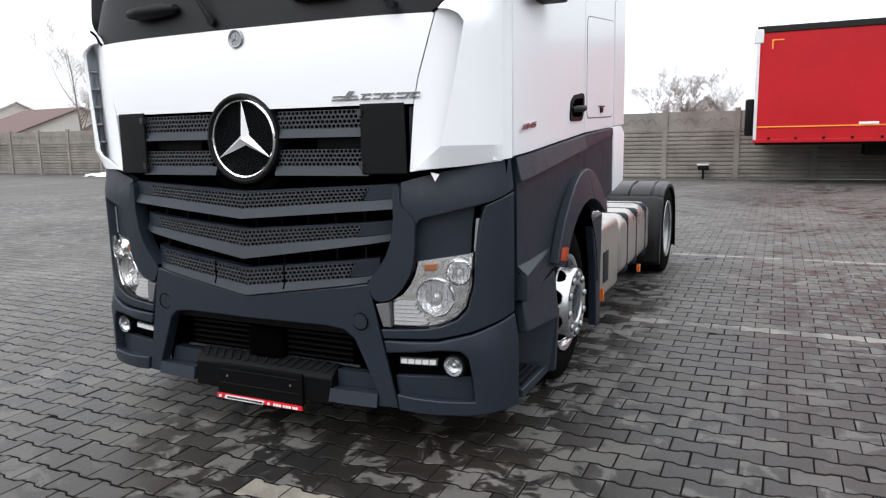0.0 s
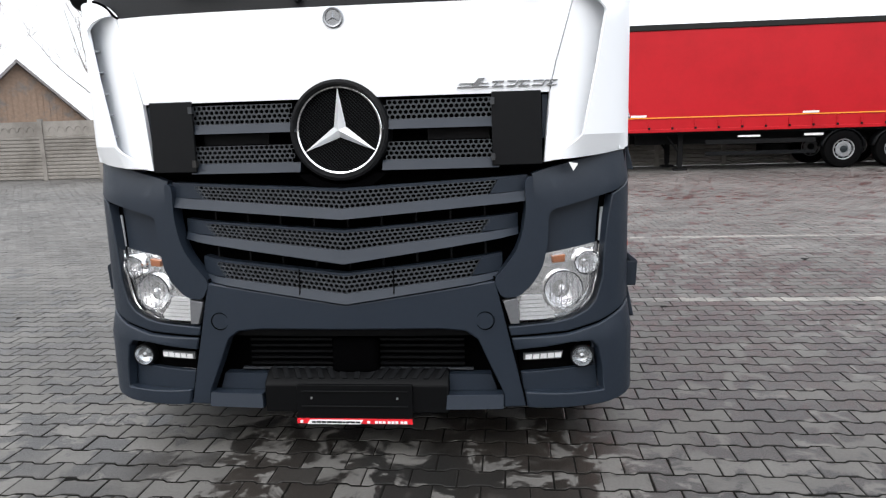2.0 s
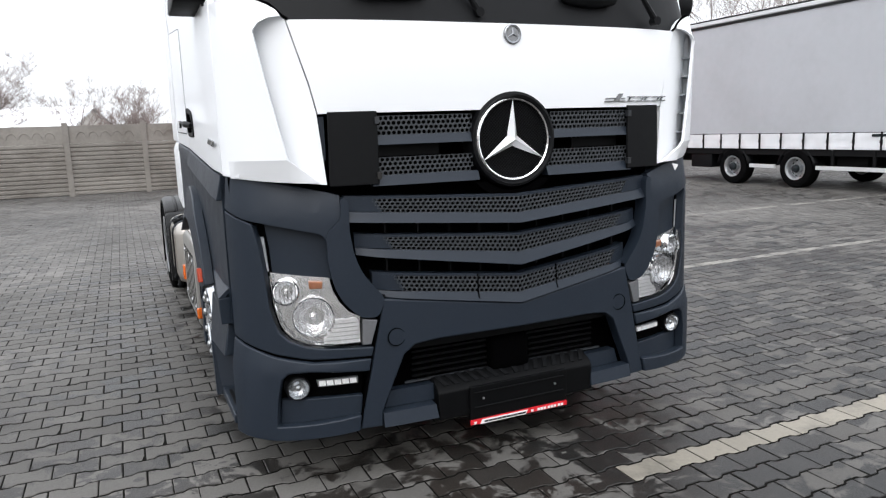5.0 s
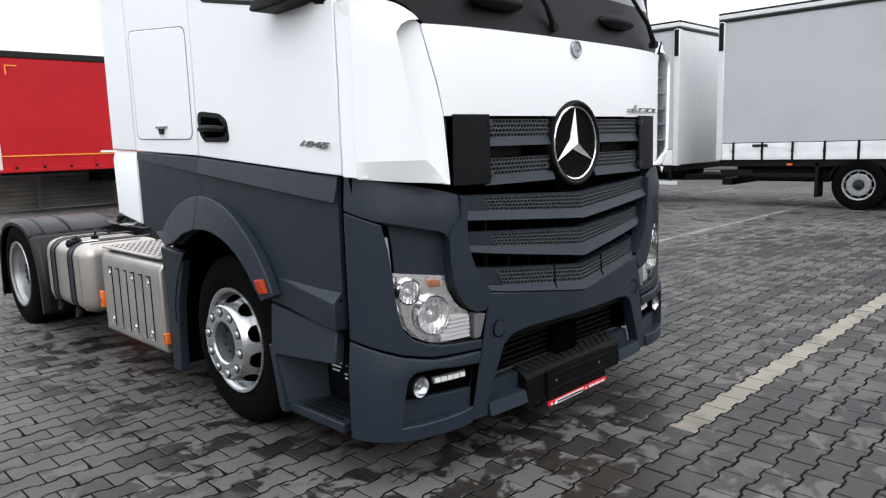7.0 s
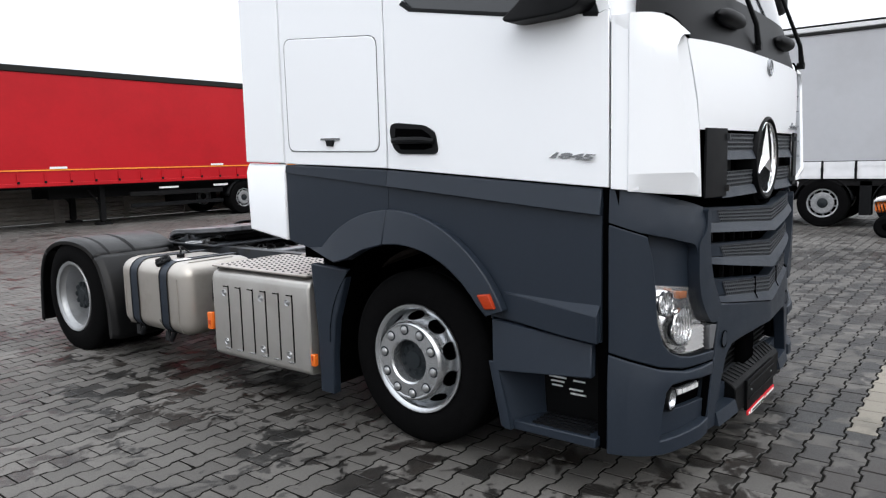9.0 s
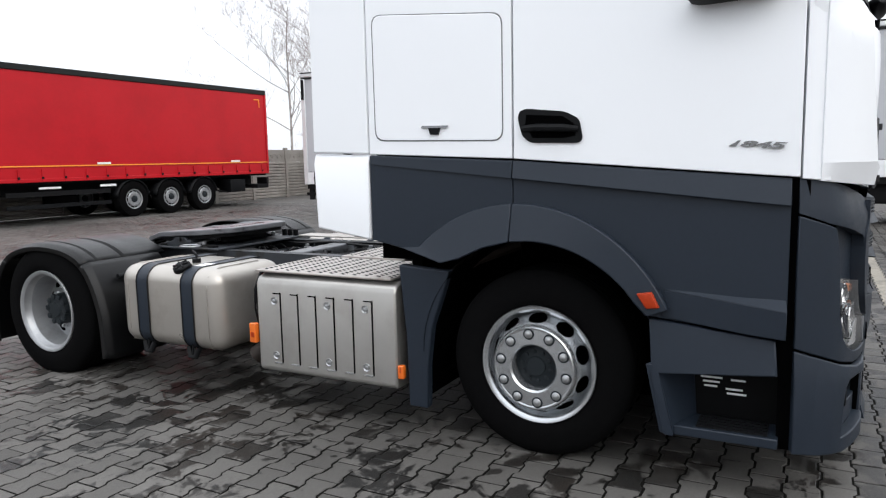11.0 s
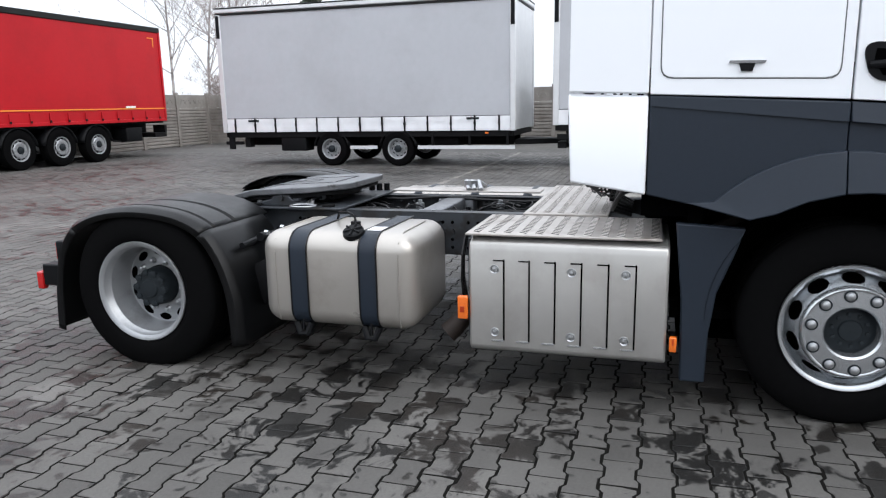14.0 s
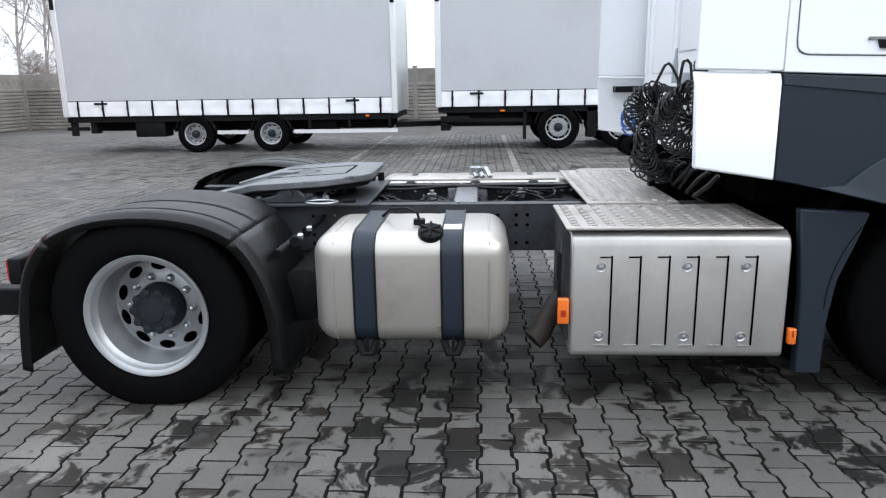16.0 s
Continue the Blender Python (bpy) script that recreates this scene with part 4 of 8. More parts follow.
        part("lens", lathe([(-0.010, 0.0455), (0.004, 0.040), (0.016, 0.026), (0.018, 0.014), (-0.004, 0.012), (-0.008, 0.0005)], c, "y", 32), LENS, fog)
    drl = part("daytime_lamp", sheet([(0.760, 0.434), (0.936, 0.432), (0.944, 0.464), (0.760, 0.465)], off=-0.042, thick=0.02, side=side, step=0.03), LAMPEND, tractor, "narrow white daytime running lamp", bevel=0.003)
    for k in range(5):
        s0 = 0.767 + 0.034 * k
        part("light_segment", sheet([(s0, 0.439), (s0 + 0.029, 0.439), (s0 + 0.031, 0.460), (s0 + 0.002, 0.460)], off=-0.034, thick=0.01, side=side, step=0), DAYLAMP, drl)
    # seam shadow between bumper and corner, laid in as near-black strips
    part("panel_gap", sheet([(0.628, 0.82), (0.636, 0.82), (0.702, 0.56), (0.77, 0.236), (0.762, 0.236), (0.694, 0.56)], off=-0.004, thick=0.03, side=side, step=0), BLACKSHADE, tractor)
    part("panel_gap", sheet([(0.70, 0.549), (0.95, 0.557), (1.10, 0.588), (1.22, 0.629), (sy(2.905), 0.661), (sy(2.905), 0.673), (1.22, 0.641), (1.10, 0.601), (0.95, 0.569), (0.70, 0.561)], off=-0.004, thick=0.03, side=side, step=0.05), BLACKSHADE, tractor)
    part("column_gap", sheet([(1.16, 1.150), (1.20, 1.163), (sy(2.905), 1.203), (sy(2.905), 1.216), (1.20, 1.174), (1.16, 1.162)], off=-0.004, thick=0.03, side=side, step=0.05), BLACKSHADE, tractor)
    # headlamp
    HL = [(0.735, 0.728), (0.742, 0.612), (0.90, 0.618), (0.965, 0.632), (1.035, 0.662), (1.078, 0.705), (1.107, 0.80), (1.118, 0.945), (1.00, 0.928), (0.862, 0.908), (0.848, 0.85), (0.822, 0.80), (0.785, 0.755)]
    lamp = part("headlamp", sheet(HL, off=-0.042, thick=0.04, side=side, step=0.04), LAMPBED, tractor, "clear headlamp with round reflectors and an amber indicator")
    part("lamp_tip", sheet([(0.668, 0.715), (0.700, 0.612), (0.738, 0.612), (0.731, 0.726)], off=0.002, thick=0.04, side=side, step=0), LAMPEND, lamp, "grey lamp end block", bevel=0.003)
    for k in range(6):
        z = 0.622 + k * 0.018
        dz = max(abs(z - 0.748), abs(z + 0.013 - 0.748)) if z < 0.735 else 0.0
        s1 = 0.90 if min(abs(z - 0.748), abs(z + 0.013 - 0.748)) > 0.092 else 0.940 - math.sqrt(max(0.0, 0.0090 - min(abs(z - 0.748), abs(z + 0.013 - 0.748)) ** 2))
        part("reflector_step", sheet([(0.742, z), (s1, z), (s1, z + 0.013), (0.742 + 0.010 * max(0, k - 4), z + 0.013)], off=lambda s, zz: -0.020 - 0.7 * (zz - z), thick=0.014, side=side, step=0.04), DAYLAMP, lamp, bevel=0.002)
    # bright rim along the lamp's outer curve
    edge = [(0.86, 0.621), (0.92, 0.626), (0.965, 0.636), (1.003, 0.651), (1.035, 0.671), (1.060, 0.698), (1.078, 0.732), (1.091, 0.775), (1.099, 0.82), (1.105, 0.88), (1.109, 0.935)]
    part("lamp_rim", tube([skin(s * side, z, -0.020) for s, z in edge], 0.0045, 8), CHROME, lamp, "bright rim")
    glass_l = part("lamp_glass", sheet(HL, off=-0.002, side=side, step=0.04, solid=False), CLEARLENS, lamp, "clear lamp glass")
    if sum(p.normal.y for p in glass_l.data.polygons) > 0:
        glass_l.data.flip_normals()
    for s, z, r in ((0.942, 0.748, 0.086), (1.052, 0.862, 0.056)):
        c = skin(s * side, z, -0.046)
        _, _, nx, ny = plan_at(s * side)
        turn = Vector((0, -1, 0)).rotation_difference(Vector((nx * 0.55, ny, 0)).normalized()).to_matrix().to_4x4()

        def facing(bm):
            bmesh.ops.transform(bm, matrix=Matrix.Translation(c) @ turn, verts=bm.verts)
            return bm
        part("lamp_bezel", facing(lathe([(0.0, r), (-0.030, r), (-0.034, r - 0.004), (-0.030, r - 0.009), (0.0, r - 0.02)], (0, 0, 0), "y", 40)), CHROME, lamp)
        part("lamp_bowl", facing(lathe([(-0.028, r - 0.008), (-0.018, r * 0.75), (-0.002, r * 0.42), (0.004, r * 0.2), (-0.02, r * 0.16), (-0.026, 0.0005)], (0, 0, 0), "y", 40)), LAMP, lamp)
        for k in range(6):
            u = (k - 2.5) / 3.2 * r * 0.9
            h = math.sqrt(max((r * 0.9) ** 2 - u * u, 0.0001))
            part("lens_flute", facing(tube([(u, -0.033, -h), (u, -0.040, 0), (u, -0.033, h)], 0.0013, 4)), LENS, lamp)
    part("indicator", sheet([(0.893, 0.866), (0.948, 0.868), (0.950, 0.902), (0.890, 0.896)], off=-0.026, thick=0.022, side=side, step=0.04), INDICATOR, lamp, "amber indicator", bevel=0.004)

# ---- flanks
for side in (1, -1):
    fl = lambda pts: [(sy(y), z) for y, z in pts]
    door = part("door", sheet(fl([(2.906, 1.356), (4.096, 1.448), (4.096, 2.30), (4.03, 2.31), (3.93, 2.20), (3.40, 2.105), (2.95, 2.045), (2.908, 2.06)]), off=0.0, thick=0.03, side=side, step=0.3), WHITE, tractor, "white cab door", bevel=0.004)
    part("door_frame", sheet(fl([(2.908, 2.062), (2.95, 2.05), (3.25, 3.0), (3.95, 3.06), (4.03, 2.96), (4.03, 2.315), (4.096, 2.305), (4.096, 3.2), (3.22, 3.14)]), off=-0.006, thick=0.03, side=side, step=0), WHITE, door)
    part("door_window", sheet(fl([(2.955, 2.05), (3.40, 2.11), (3.93, 2.205), (4.025, 2.31), (4.025, 2.95), (3.94, 3.05), (3.26, 2.99)]), off=-0.016, thick=0.01, side=side, step=0), WSGLASS, door, "dark side window")
    part("window_seal", sheet(fl([(2.952, 2.034), (3.40, 2.094), (3.93, 2.19), (3.99, 2.23), (3.97, 2.245), (3.925, 2.206), (3.40, 2.112), (2.952, 2.052)]), off=0.002, thick=0.02, side=side, step=0), SCREENBLACK, door)
    # grip
    HP = soft([(4.072, 1.628), (4.064, 1.662), (4.03, 1.672), (3.85, 1.652), (3.785, 1.618), (3.768, 1.53), (3.785, 1.512), (4.01, 1.518), (4.05, 1.548)], 0.02, 3)
    grip = part("door_grip", sheet(fl(HP), off=0.008, thick=0.02, side=side, step=0), BLACKPL, door, "black recessed door grip", bevel=0.006)
    # near-black sheet stands for the shade in the hollow
    part("grip_hollow", sheet(fl([(4.035, 1.60), (4.03, 1.645), (3.86, 1.632), (3.81, 1.60), (3.80, 1.545), (3.85, 1.535), (4.0, 1.54)]), off=0.0095, thick=0.004, side=side, step=0), BLACKSHADE, grip)
    hb = tube([skin(sy(4.05) * side, 1.583, 0.008), skin(sy(3.99) * side, 1.585, 0.026), skin(sy(3.85) * side, 1.580, 0.028), skin(sy(3.79) * side, 1.572, 0.010)], [0.014, 0.017, 0.017, 0.014], 10)
    part("grip_bar", hb, BLACKPL, grip)
    # model number
    txt = bpy.data.curves.new("number", "FONT")
    txt.body, txt.size, txt.extrude, txt.shear, txt.space_character = "1845", 0.072, 0.003, 0.28, 0.94
    txt.offset = 0.0022
    tob = new("number", txt)
    dg = bpy.context.evaluated_depsgraph_get()
    me = bpy.data.meshes.new_from_object(tob.evaluated_get(dg))
    bpy.data.objects.remove(tob)
    bm = bmesh.new()
    bm.from_mesh(me)
    w = max(v.co.x for v in bm.verts)
    one = [v for v in bm.verts if v.co.x < w * 0.2]
    stem_x = max(v.co.x for v in one)
    for v in one:                            # the first figure is as broad as the others
        v.co.x = w * 0.215 - (stem_x - v.co.x) * 1.5
    for v in bm.verts:
        f = v.co.x / w * 0.228
        y = 3.184 - f if side < 0 else 2.956 + f
        v.co = Vector((CX + side * (1.239 + v.co.z), y, 1.468 + v.co.y * 0.46 + (y - 2.967) * 0.075))
    part("number_badge", bm, BADGE, door, "slanted silver figures 1845", smooth=False)
    # panel behind the door, with the locker hatch
    rear = part("sleeper_panel", sheet(fl([(4.104, 1.449), (4.886, 1.484), (4.886, 3.3), (4.104, 3.2)]), off=0.0, thick=0.03, side=side, step=0), WHITE, tractor, "white sleeper panel", bevel=0.004)
    RH = soft([(4.146, 1.530), (4.848, 1.549), (4.852, 2.172), (4.146, 2.110)], 0.055)
    part("hatch_gap", sheet(fl(RH), off=0.0015, thick=0.01, side=side, step=0), SEAM, rear)
    RI = [(y + (0.004 if y < 4.5 else -0.004), z + (0.004 if z < 1.8 else -0.004)) for y, z in RH]
    hatch = part("locker_hatch", sheet(fl(RI), off=0.0035, thick=0.012, side=side, step=0), WHITE, rear, "white rounded locker hatch", bevel=0.004)
    part("hatch_lock", sheet(fl([(4.435, 1.602), (4.575, 1.606), (4.57, 1.616), (4.43, 1.613)]), off=0.012, thick=0.012, side=side, step=0), BADGE, hatch)
    part("lock_barrel", sheet(fl([(4.482, 1.57), (4.525, 1.572), (4.535, 1.604), (4.472, 1.602)]), off=0.013, thick=0.012, side=side, step=0), BLACKPL, hatch)
    # side deflector behind the cab, upper and lower
    dfl = part("side_deflector", sheet(fl([(4.892, 1.487), (5.235, 1.500), (5.225, 3.3), (4.892, 3.3)]), off=0.006, thick=0.03, side=side, step=0), WHITE, tractor, "white side deflector behind the cab", bevel=0.006)
    part("deflector_flap", sheet(fl([(4.892, 1.045), (5.225, 1.098), (5.240, 1.493), (4.892, 1.480)]), off=lambda s, z: 0.010 - 0.02 * max(0, (z - 1.44) / 0.05), thick=0.03, side=side, step=0, zsteps=(1.44,)), WHITE, dfl, bevel=0.008)
    # slate skirt with the wheel arch
    arc = lambda r, a0, a1, n: [(FRONT_AXLE + r * math.cos(math.radians(a0 + (a1 - a0) * k / n)), HUB_Z + r * math.sin(math.radians(a0 + (a1 - a0) * k / n))) for k in range(n + 1)]
    crease = lambda y: 1.243 + (y - 2.93) * 0.098
    top = lambda y: 1.350 + (y - 2.93) * 0.077 if y < 4.1 else 1.440 + (y - 4.1) * 0.05
    inner = arc(0.605, 50, 155, 22)
    door_skirt = [(2.935, 0.708), (3.10, 0.722), (3.478, 0.762)] + [p for p in reversed(inner) if p[0] < 4.098] + [(4.098, HUB_Z + 0.60), (4.098, top(4.098)), (3.5, top(3.5)), (2.935, top(2.935))]
    def relief(s, z):
        y = 9.0 - (ARC[-1] - s)
        c = crease(y)
        d = 0.012 if z <= c + 0.002 else 0.012 - 0.055 * (z - c)
        if z < c:
            d -= 0.014 * min(1, (c - z) / 0.03)
        return d
    sk = bmesh.new()
    # the skirt above the crease leans in; below it the panel is set back a little
    sk = sheet(fl(door_skirt), off=0.0, thick=0.03, side=side, step=0.3)
    skirt = part("door_skirt", sk, GREYPL, tractor, "slate-grey plastic door skirt", bevel=0.005)
    part("skirt_band", sheet(fl([(2.935, crease(2.935)), (4.098, crease(4.098)), (4.098, top(4.098) - 0.002), (2.935, top(2.935) - 0.002)]), off=lambda s, z: 0.024 - 0.24 * (z - crease(9.0 - (ARC[-1] - s))), thick=0.03, side=side, step=0.3), GREYPL, skirt, bevel=0.004)
    rear_skirt = [p for p in reversed(inner) if p[0] > 4.102]
    rear_skirt = [(4.102, HUB_Z + 0.60)] + [p for p in rear_skirt[::-1] if p[0] < 4.41][::-1] if False else [(4.102, HUB_Z + 0.602), (4.20, HUB_Z + 0.582), (4.30, HUB_Z + 0.540), (4.40, HUB_Z + 0.488), (4.46, 0.955), (4.886, 1.045), (4.886, top(4.886)), (4.102, top(4.102))]
    rs = part("sleeper_skirt", sheet(fl(rear_skirt), off=0.0, thick=0.03, side=side, step=0), GREYPL, tractor, "slate-grey plastic skirt behind the wheel arch", bevel=0.005)
    part("skirt_band", sheet(fl([(4.102, crease(4.102)), (4.886, 1.435), (4.886, top(4.886) - 0.002), (4.102, top(4.102) - 0.002)]), off=lambda s, z: 0.012 - 0.10 * max(0, z - 1.37), thick=0.03, side=side, step=0), GREYPL, rs, bevel=0.004)
    # arch flare in two pieces
    for y0, y1, owner in ((3.0, 4.098, skirt), (4.102, 4.9, rs)):
        outer, inn = [], []
        for k in range(41):
            a = math.radians(12 + 136 * (1 - k / 40))
            ro, ri = 0.775, 0.600
            po = (FRONT_AXLE + 0.06 - ro * math.cos(a) * 0.98, HUB_Z - 0.005 + ro * math.sin(a))
            pi_ = (FRONT_AXLE - ri * math.cos(a), HUB_Z + ri * math.sin(a))
            outer.append(po)
            inn.append(pi_)
        if owner is skirt:
            ring = [(o, i) for o, i in zip(outer, inn) if o[0] <= 4.098 and o[1] > 0.80]
            ring.sort(key=lambda q: q[0][0])
            poly = [q[0] for q in ring] + [(4.098, HUB_Z + 0.772), (4.098, HUB_Z + 0.594)] + [q[1] for q in reversed(ring) if q[1][0] < 4.09 and q[1][1] > 0.80] + [(3.475, 0.770)]
        else:
            ring = [(o, i) for o, i in zip(outer, inn) if o[0] >= 4.102 and o[1] > 1.0]
            ring.sort(key=lambda q: q[0][0])
            poly = [(4.102, HUB_Z + 0.594), (4.102, HUB_Z + 0.772)] + [q[0] for q in ring if q[0][0] < 4.73] + [(4.72, 1.012), (4.46, 0.950), (4.36, HUB_Z + 0.505), (4.24, HUB_Z + 0.56)]
        def swell(s, z):
            y = 9.0 - (ARC[-1] - s)
            r = math.hypot(y - FRONT_AXLE - 0.04, z - HUB_Z)
            return 0.004 + 0.046 * min(1, max(0, (0.785 - r) / 0.030)) + 0.016 * min(1, max(0, (0.755 - r) / 0.12))
        part("arch_flare", sheet(fl(poly), off=swell, thick=0.05, side=side, step=0), GREYPL, owner, bevel=0.006)
    part("side_marker", rounded(prism([(3.418, 0.812), (3.472, 0.805), (3.514, 0.868), (3.450, 0.878)], "x", *sorted((CX + side * 1.24, CX + side * 1.312))), 0.006), AMBER_DIM, tractor, "red-orange side marker lamp")
    # ledge and entry step ahead of the wheel
    proud = lambda s: 0.048 * min(1, max(0, (3.42 - (9.0 - (ARC[-1] - s))) / 0.48))
    part("door_ledge", sheet(fl([(2.940, 0.866), (3.41, 0.884), (3.41, 0.880), (2.940, 0.826)]), off=lambda s, z: 0.003 if z > 0.8655 else proud(s) + 0.003, thick=0.03, side=side, step=0), GREYPL, skirt, bevel=0.003)
    part("ledge_cheek", sheet(fl([(2.940, 0.826), (3.41, 0.878), (3.425, 0.762), (3.10, 0.724), (2.940, 0.710)]), off=lambda s, z: proud(s) * (1.0 if z > 0.8 else 0.86) + 0.002, thick=0.05, side=side, step=0), GREYPL, skirt, bevel=0.004)
    entry = part("step_housing", sheet(fl([(2.962, 0.560), (3.42, 0.520), (3.355, 0.250), (3.395, 0.250), (3.45, 0.50), (3.470, 0.752), (2.972, 0.700)]), off=lambda s, z: 0.010 + 0.03 * min(max((0.70 - z) / 0.15, 0), 1), thick=0.05, side=side, step=0), GREYPL, tractor, "slate-grey entry step housing", bevel=0.006)
    x1, x2 = CX + side * 1.25, CX + side * 1.045
    part("step_tread", boxes(tuple(sorted((x1, x2))) + (2.95, 3.36, 0.248, 0.292)), GREYPL, entry, bevel=0.006)
    for k in range(5):
        part("tread_rib", boxes(tuple(sorted((x1 - side * (0.02 + 0.034 * k), x1 - side * (0.034 + 0.034 * k)))) + (2.99, 3.27, 0.290, 0.300)), BLACKPL, entry)
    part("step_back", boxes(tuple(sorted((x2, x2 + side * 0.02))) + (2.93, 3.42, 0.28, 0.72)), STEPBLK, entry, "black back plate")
    ck = bmesh.new()                         # the cheek slants from the outer edge into the recess
    rim_o = [(CX + side * 1.272, 3.43, 0.56), (CX + side * 1.272, 3.365, 0.256)]
    rim_i = [(x2 + side * 0.02, 3.285, 0.262), (x2 + side * 0.02, 3.305, 0.56)]
    A = [ck.verts.new(p) for p in rim_o + rim_i]
    B = [ck.verts.new((p[0], p[1] + 0.05, p[2])) for p in rim_o + rim_i]
    ck.faces.new(A)
    ck.faces.new(B[::-1])
    for i in range(4):
        ck.faces.new((A[i], B[i], B[(i + 1) % 4], A[(i + 1) % 4]))
    part("step_cheek", ck, GREYPL, entry, bevel=0.006)
    for k, (y0, y1, z) in enumerate(((3.185, 3.275, 0.466), (3.195, 3.265, 0.446), (3.205, 3.260, 0.426), (3.090, 3.150, 0.462), (3.100, 3.170, 0.420), (3.085, 3.165, 0.400))):
        part("sticker", boxes(tuple(sorted((x2 + side * 0.020, x2 + side * 0.023))) + (y0, y1, z, z + 0.008)), SIGNWHITE, entry)
    # near-black box stands for the shade in the corner gap
    part("corner_gap", boxes(tuple(sorted((CX + side * 1.15, CX + side * 1.205))) + (2.87, 2.96, 0.24, 1.35)), BLACKSHADE, tractor)
    # wheel-arch lining and added inner walls, near-black to stand for shade, and the flap behind the wheel
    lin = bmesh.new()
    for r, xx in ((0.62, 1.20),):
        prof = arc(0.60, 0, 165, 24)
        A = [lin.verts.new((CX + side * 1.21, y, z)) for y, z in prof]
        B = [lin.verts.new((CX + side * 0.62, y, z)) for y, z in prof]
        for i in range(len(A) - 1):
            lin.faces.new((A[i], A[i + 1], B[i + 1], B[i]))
    part("arch_lining", lin, BLACKSHADE, tractor)
    part("arch_wall", boxes(tuple(sorted((CX + side * 0.58, CX + side * 0.62))) + (3.40, 4.78, 0.42, 1.08)), BLACKSHADE, tractor)
    part("arch_back", boxes(tuple(sorted((CX + side * 0.60, CX + side * 1.15))) + (4.64, 4.70, 0.20, 1.05)), BLACKSHADE, tractor)
    flap = prism([(4.752, 0.915), (4.458, 0.898), (4.505, 0.76), (4.565, 0.60), (4.592, 0.40), (4.597, 0.166), (4.708, 0.166), (4.716, 0.55)], "x", *sorted((CX + side * 1.15, CX + side * 1.205)))
    part("wheel_flap", flap, GREYPL, tractor, "slate-grey flap behind the front wheel", bevel=0.008)
    # mirror on its foot
    mirror = part("mirror_foot", rounded(prism(soft([(2.955, 2.12), (2.99, 2.062), (3.08, 2.046), (3.29, 2.040), (3.345, 2.055), (3.27, 2.105), (3.20, 2.17), (3.15, 2.40), (2.98, 2.40)], 0.03, 3), "x", *sorted((CX + side * 1.20, CX + side * 1.345))), 0.022, 3, 50), BLACKPL, tractor, "black mirror foot on the door")
    part("mirror_head", rounded(boxes(tuple(sorted((CX + side * 1.26, CX + side * 1.50))) + (2.86, 3.08, 2.40, 3.05)), 0.05), BLACKPL, mirror)
    part("mirror_arm", rounded(boxes(tuple(sorted((CX + side * 1.21, CX + side * 1.36))) + (2.98, 3.14, 2.15, 2.50)), 0.03), BLACKPL, mirror)


# ---------------------------------------------------------------- wheels
def tyre_mesh(centre, width, R, rim_r, side, grooves=4):
    """A tyre whose outer wall is at centre.x; it reaches inwards."""
    w = width
    half = [(0.0, rim_r + 0.004), (0.012, rim_r + 0.018), (0.018, rim_r + 0.05), (0.016, rim_r + 0.085), (0.006, R - 0.045), (-0.006, R - 0.018), (-0.022, R - 0.004), (-0.032, R)]
    prof = [(d, r) for d, r in half]
    step = (w - 0.064) / (grooves + 1)
    for g in range(grooves):
        m = -0.032 - step * (g + 1)
        prof += [(m + 0.006, R), (m + 0.004, R - 0.012), (m - 0.004, R - 0.012), (m - 0.006, R)]
    prof += [(-w - d, r) for d, r in reversed(half)]
    prof = [(side * d, r) for d, r in prof]
    bm = lathe(prof, centre, "x", 72)
    for v in bm.verts:                       # the tyre flattens where it stands
        v.co.z = max(v.co.z, 0.0)
    return bm


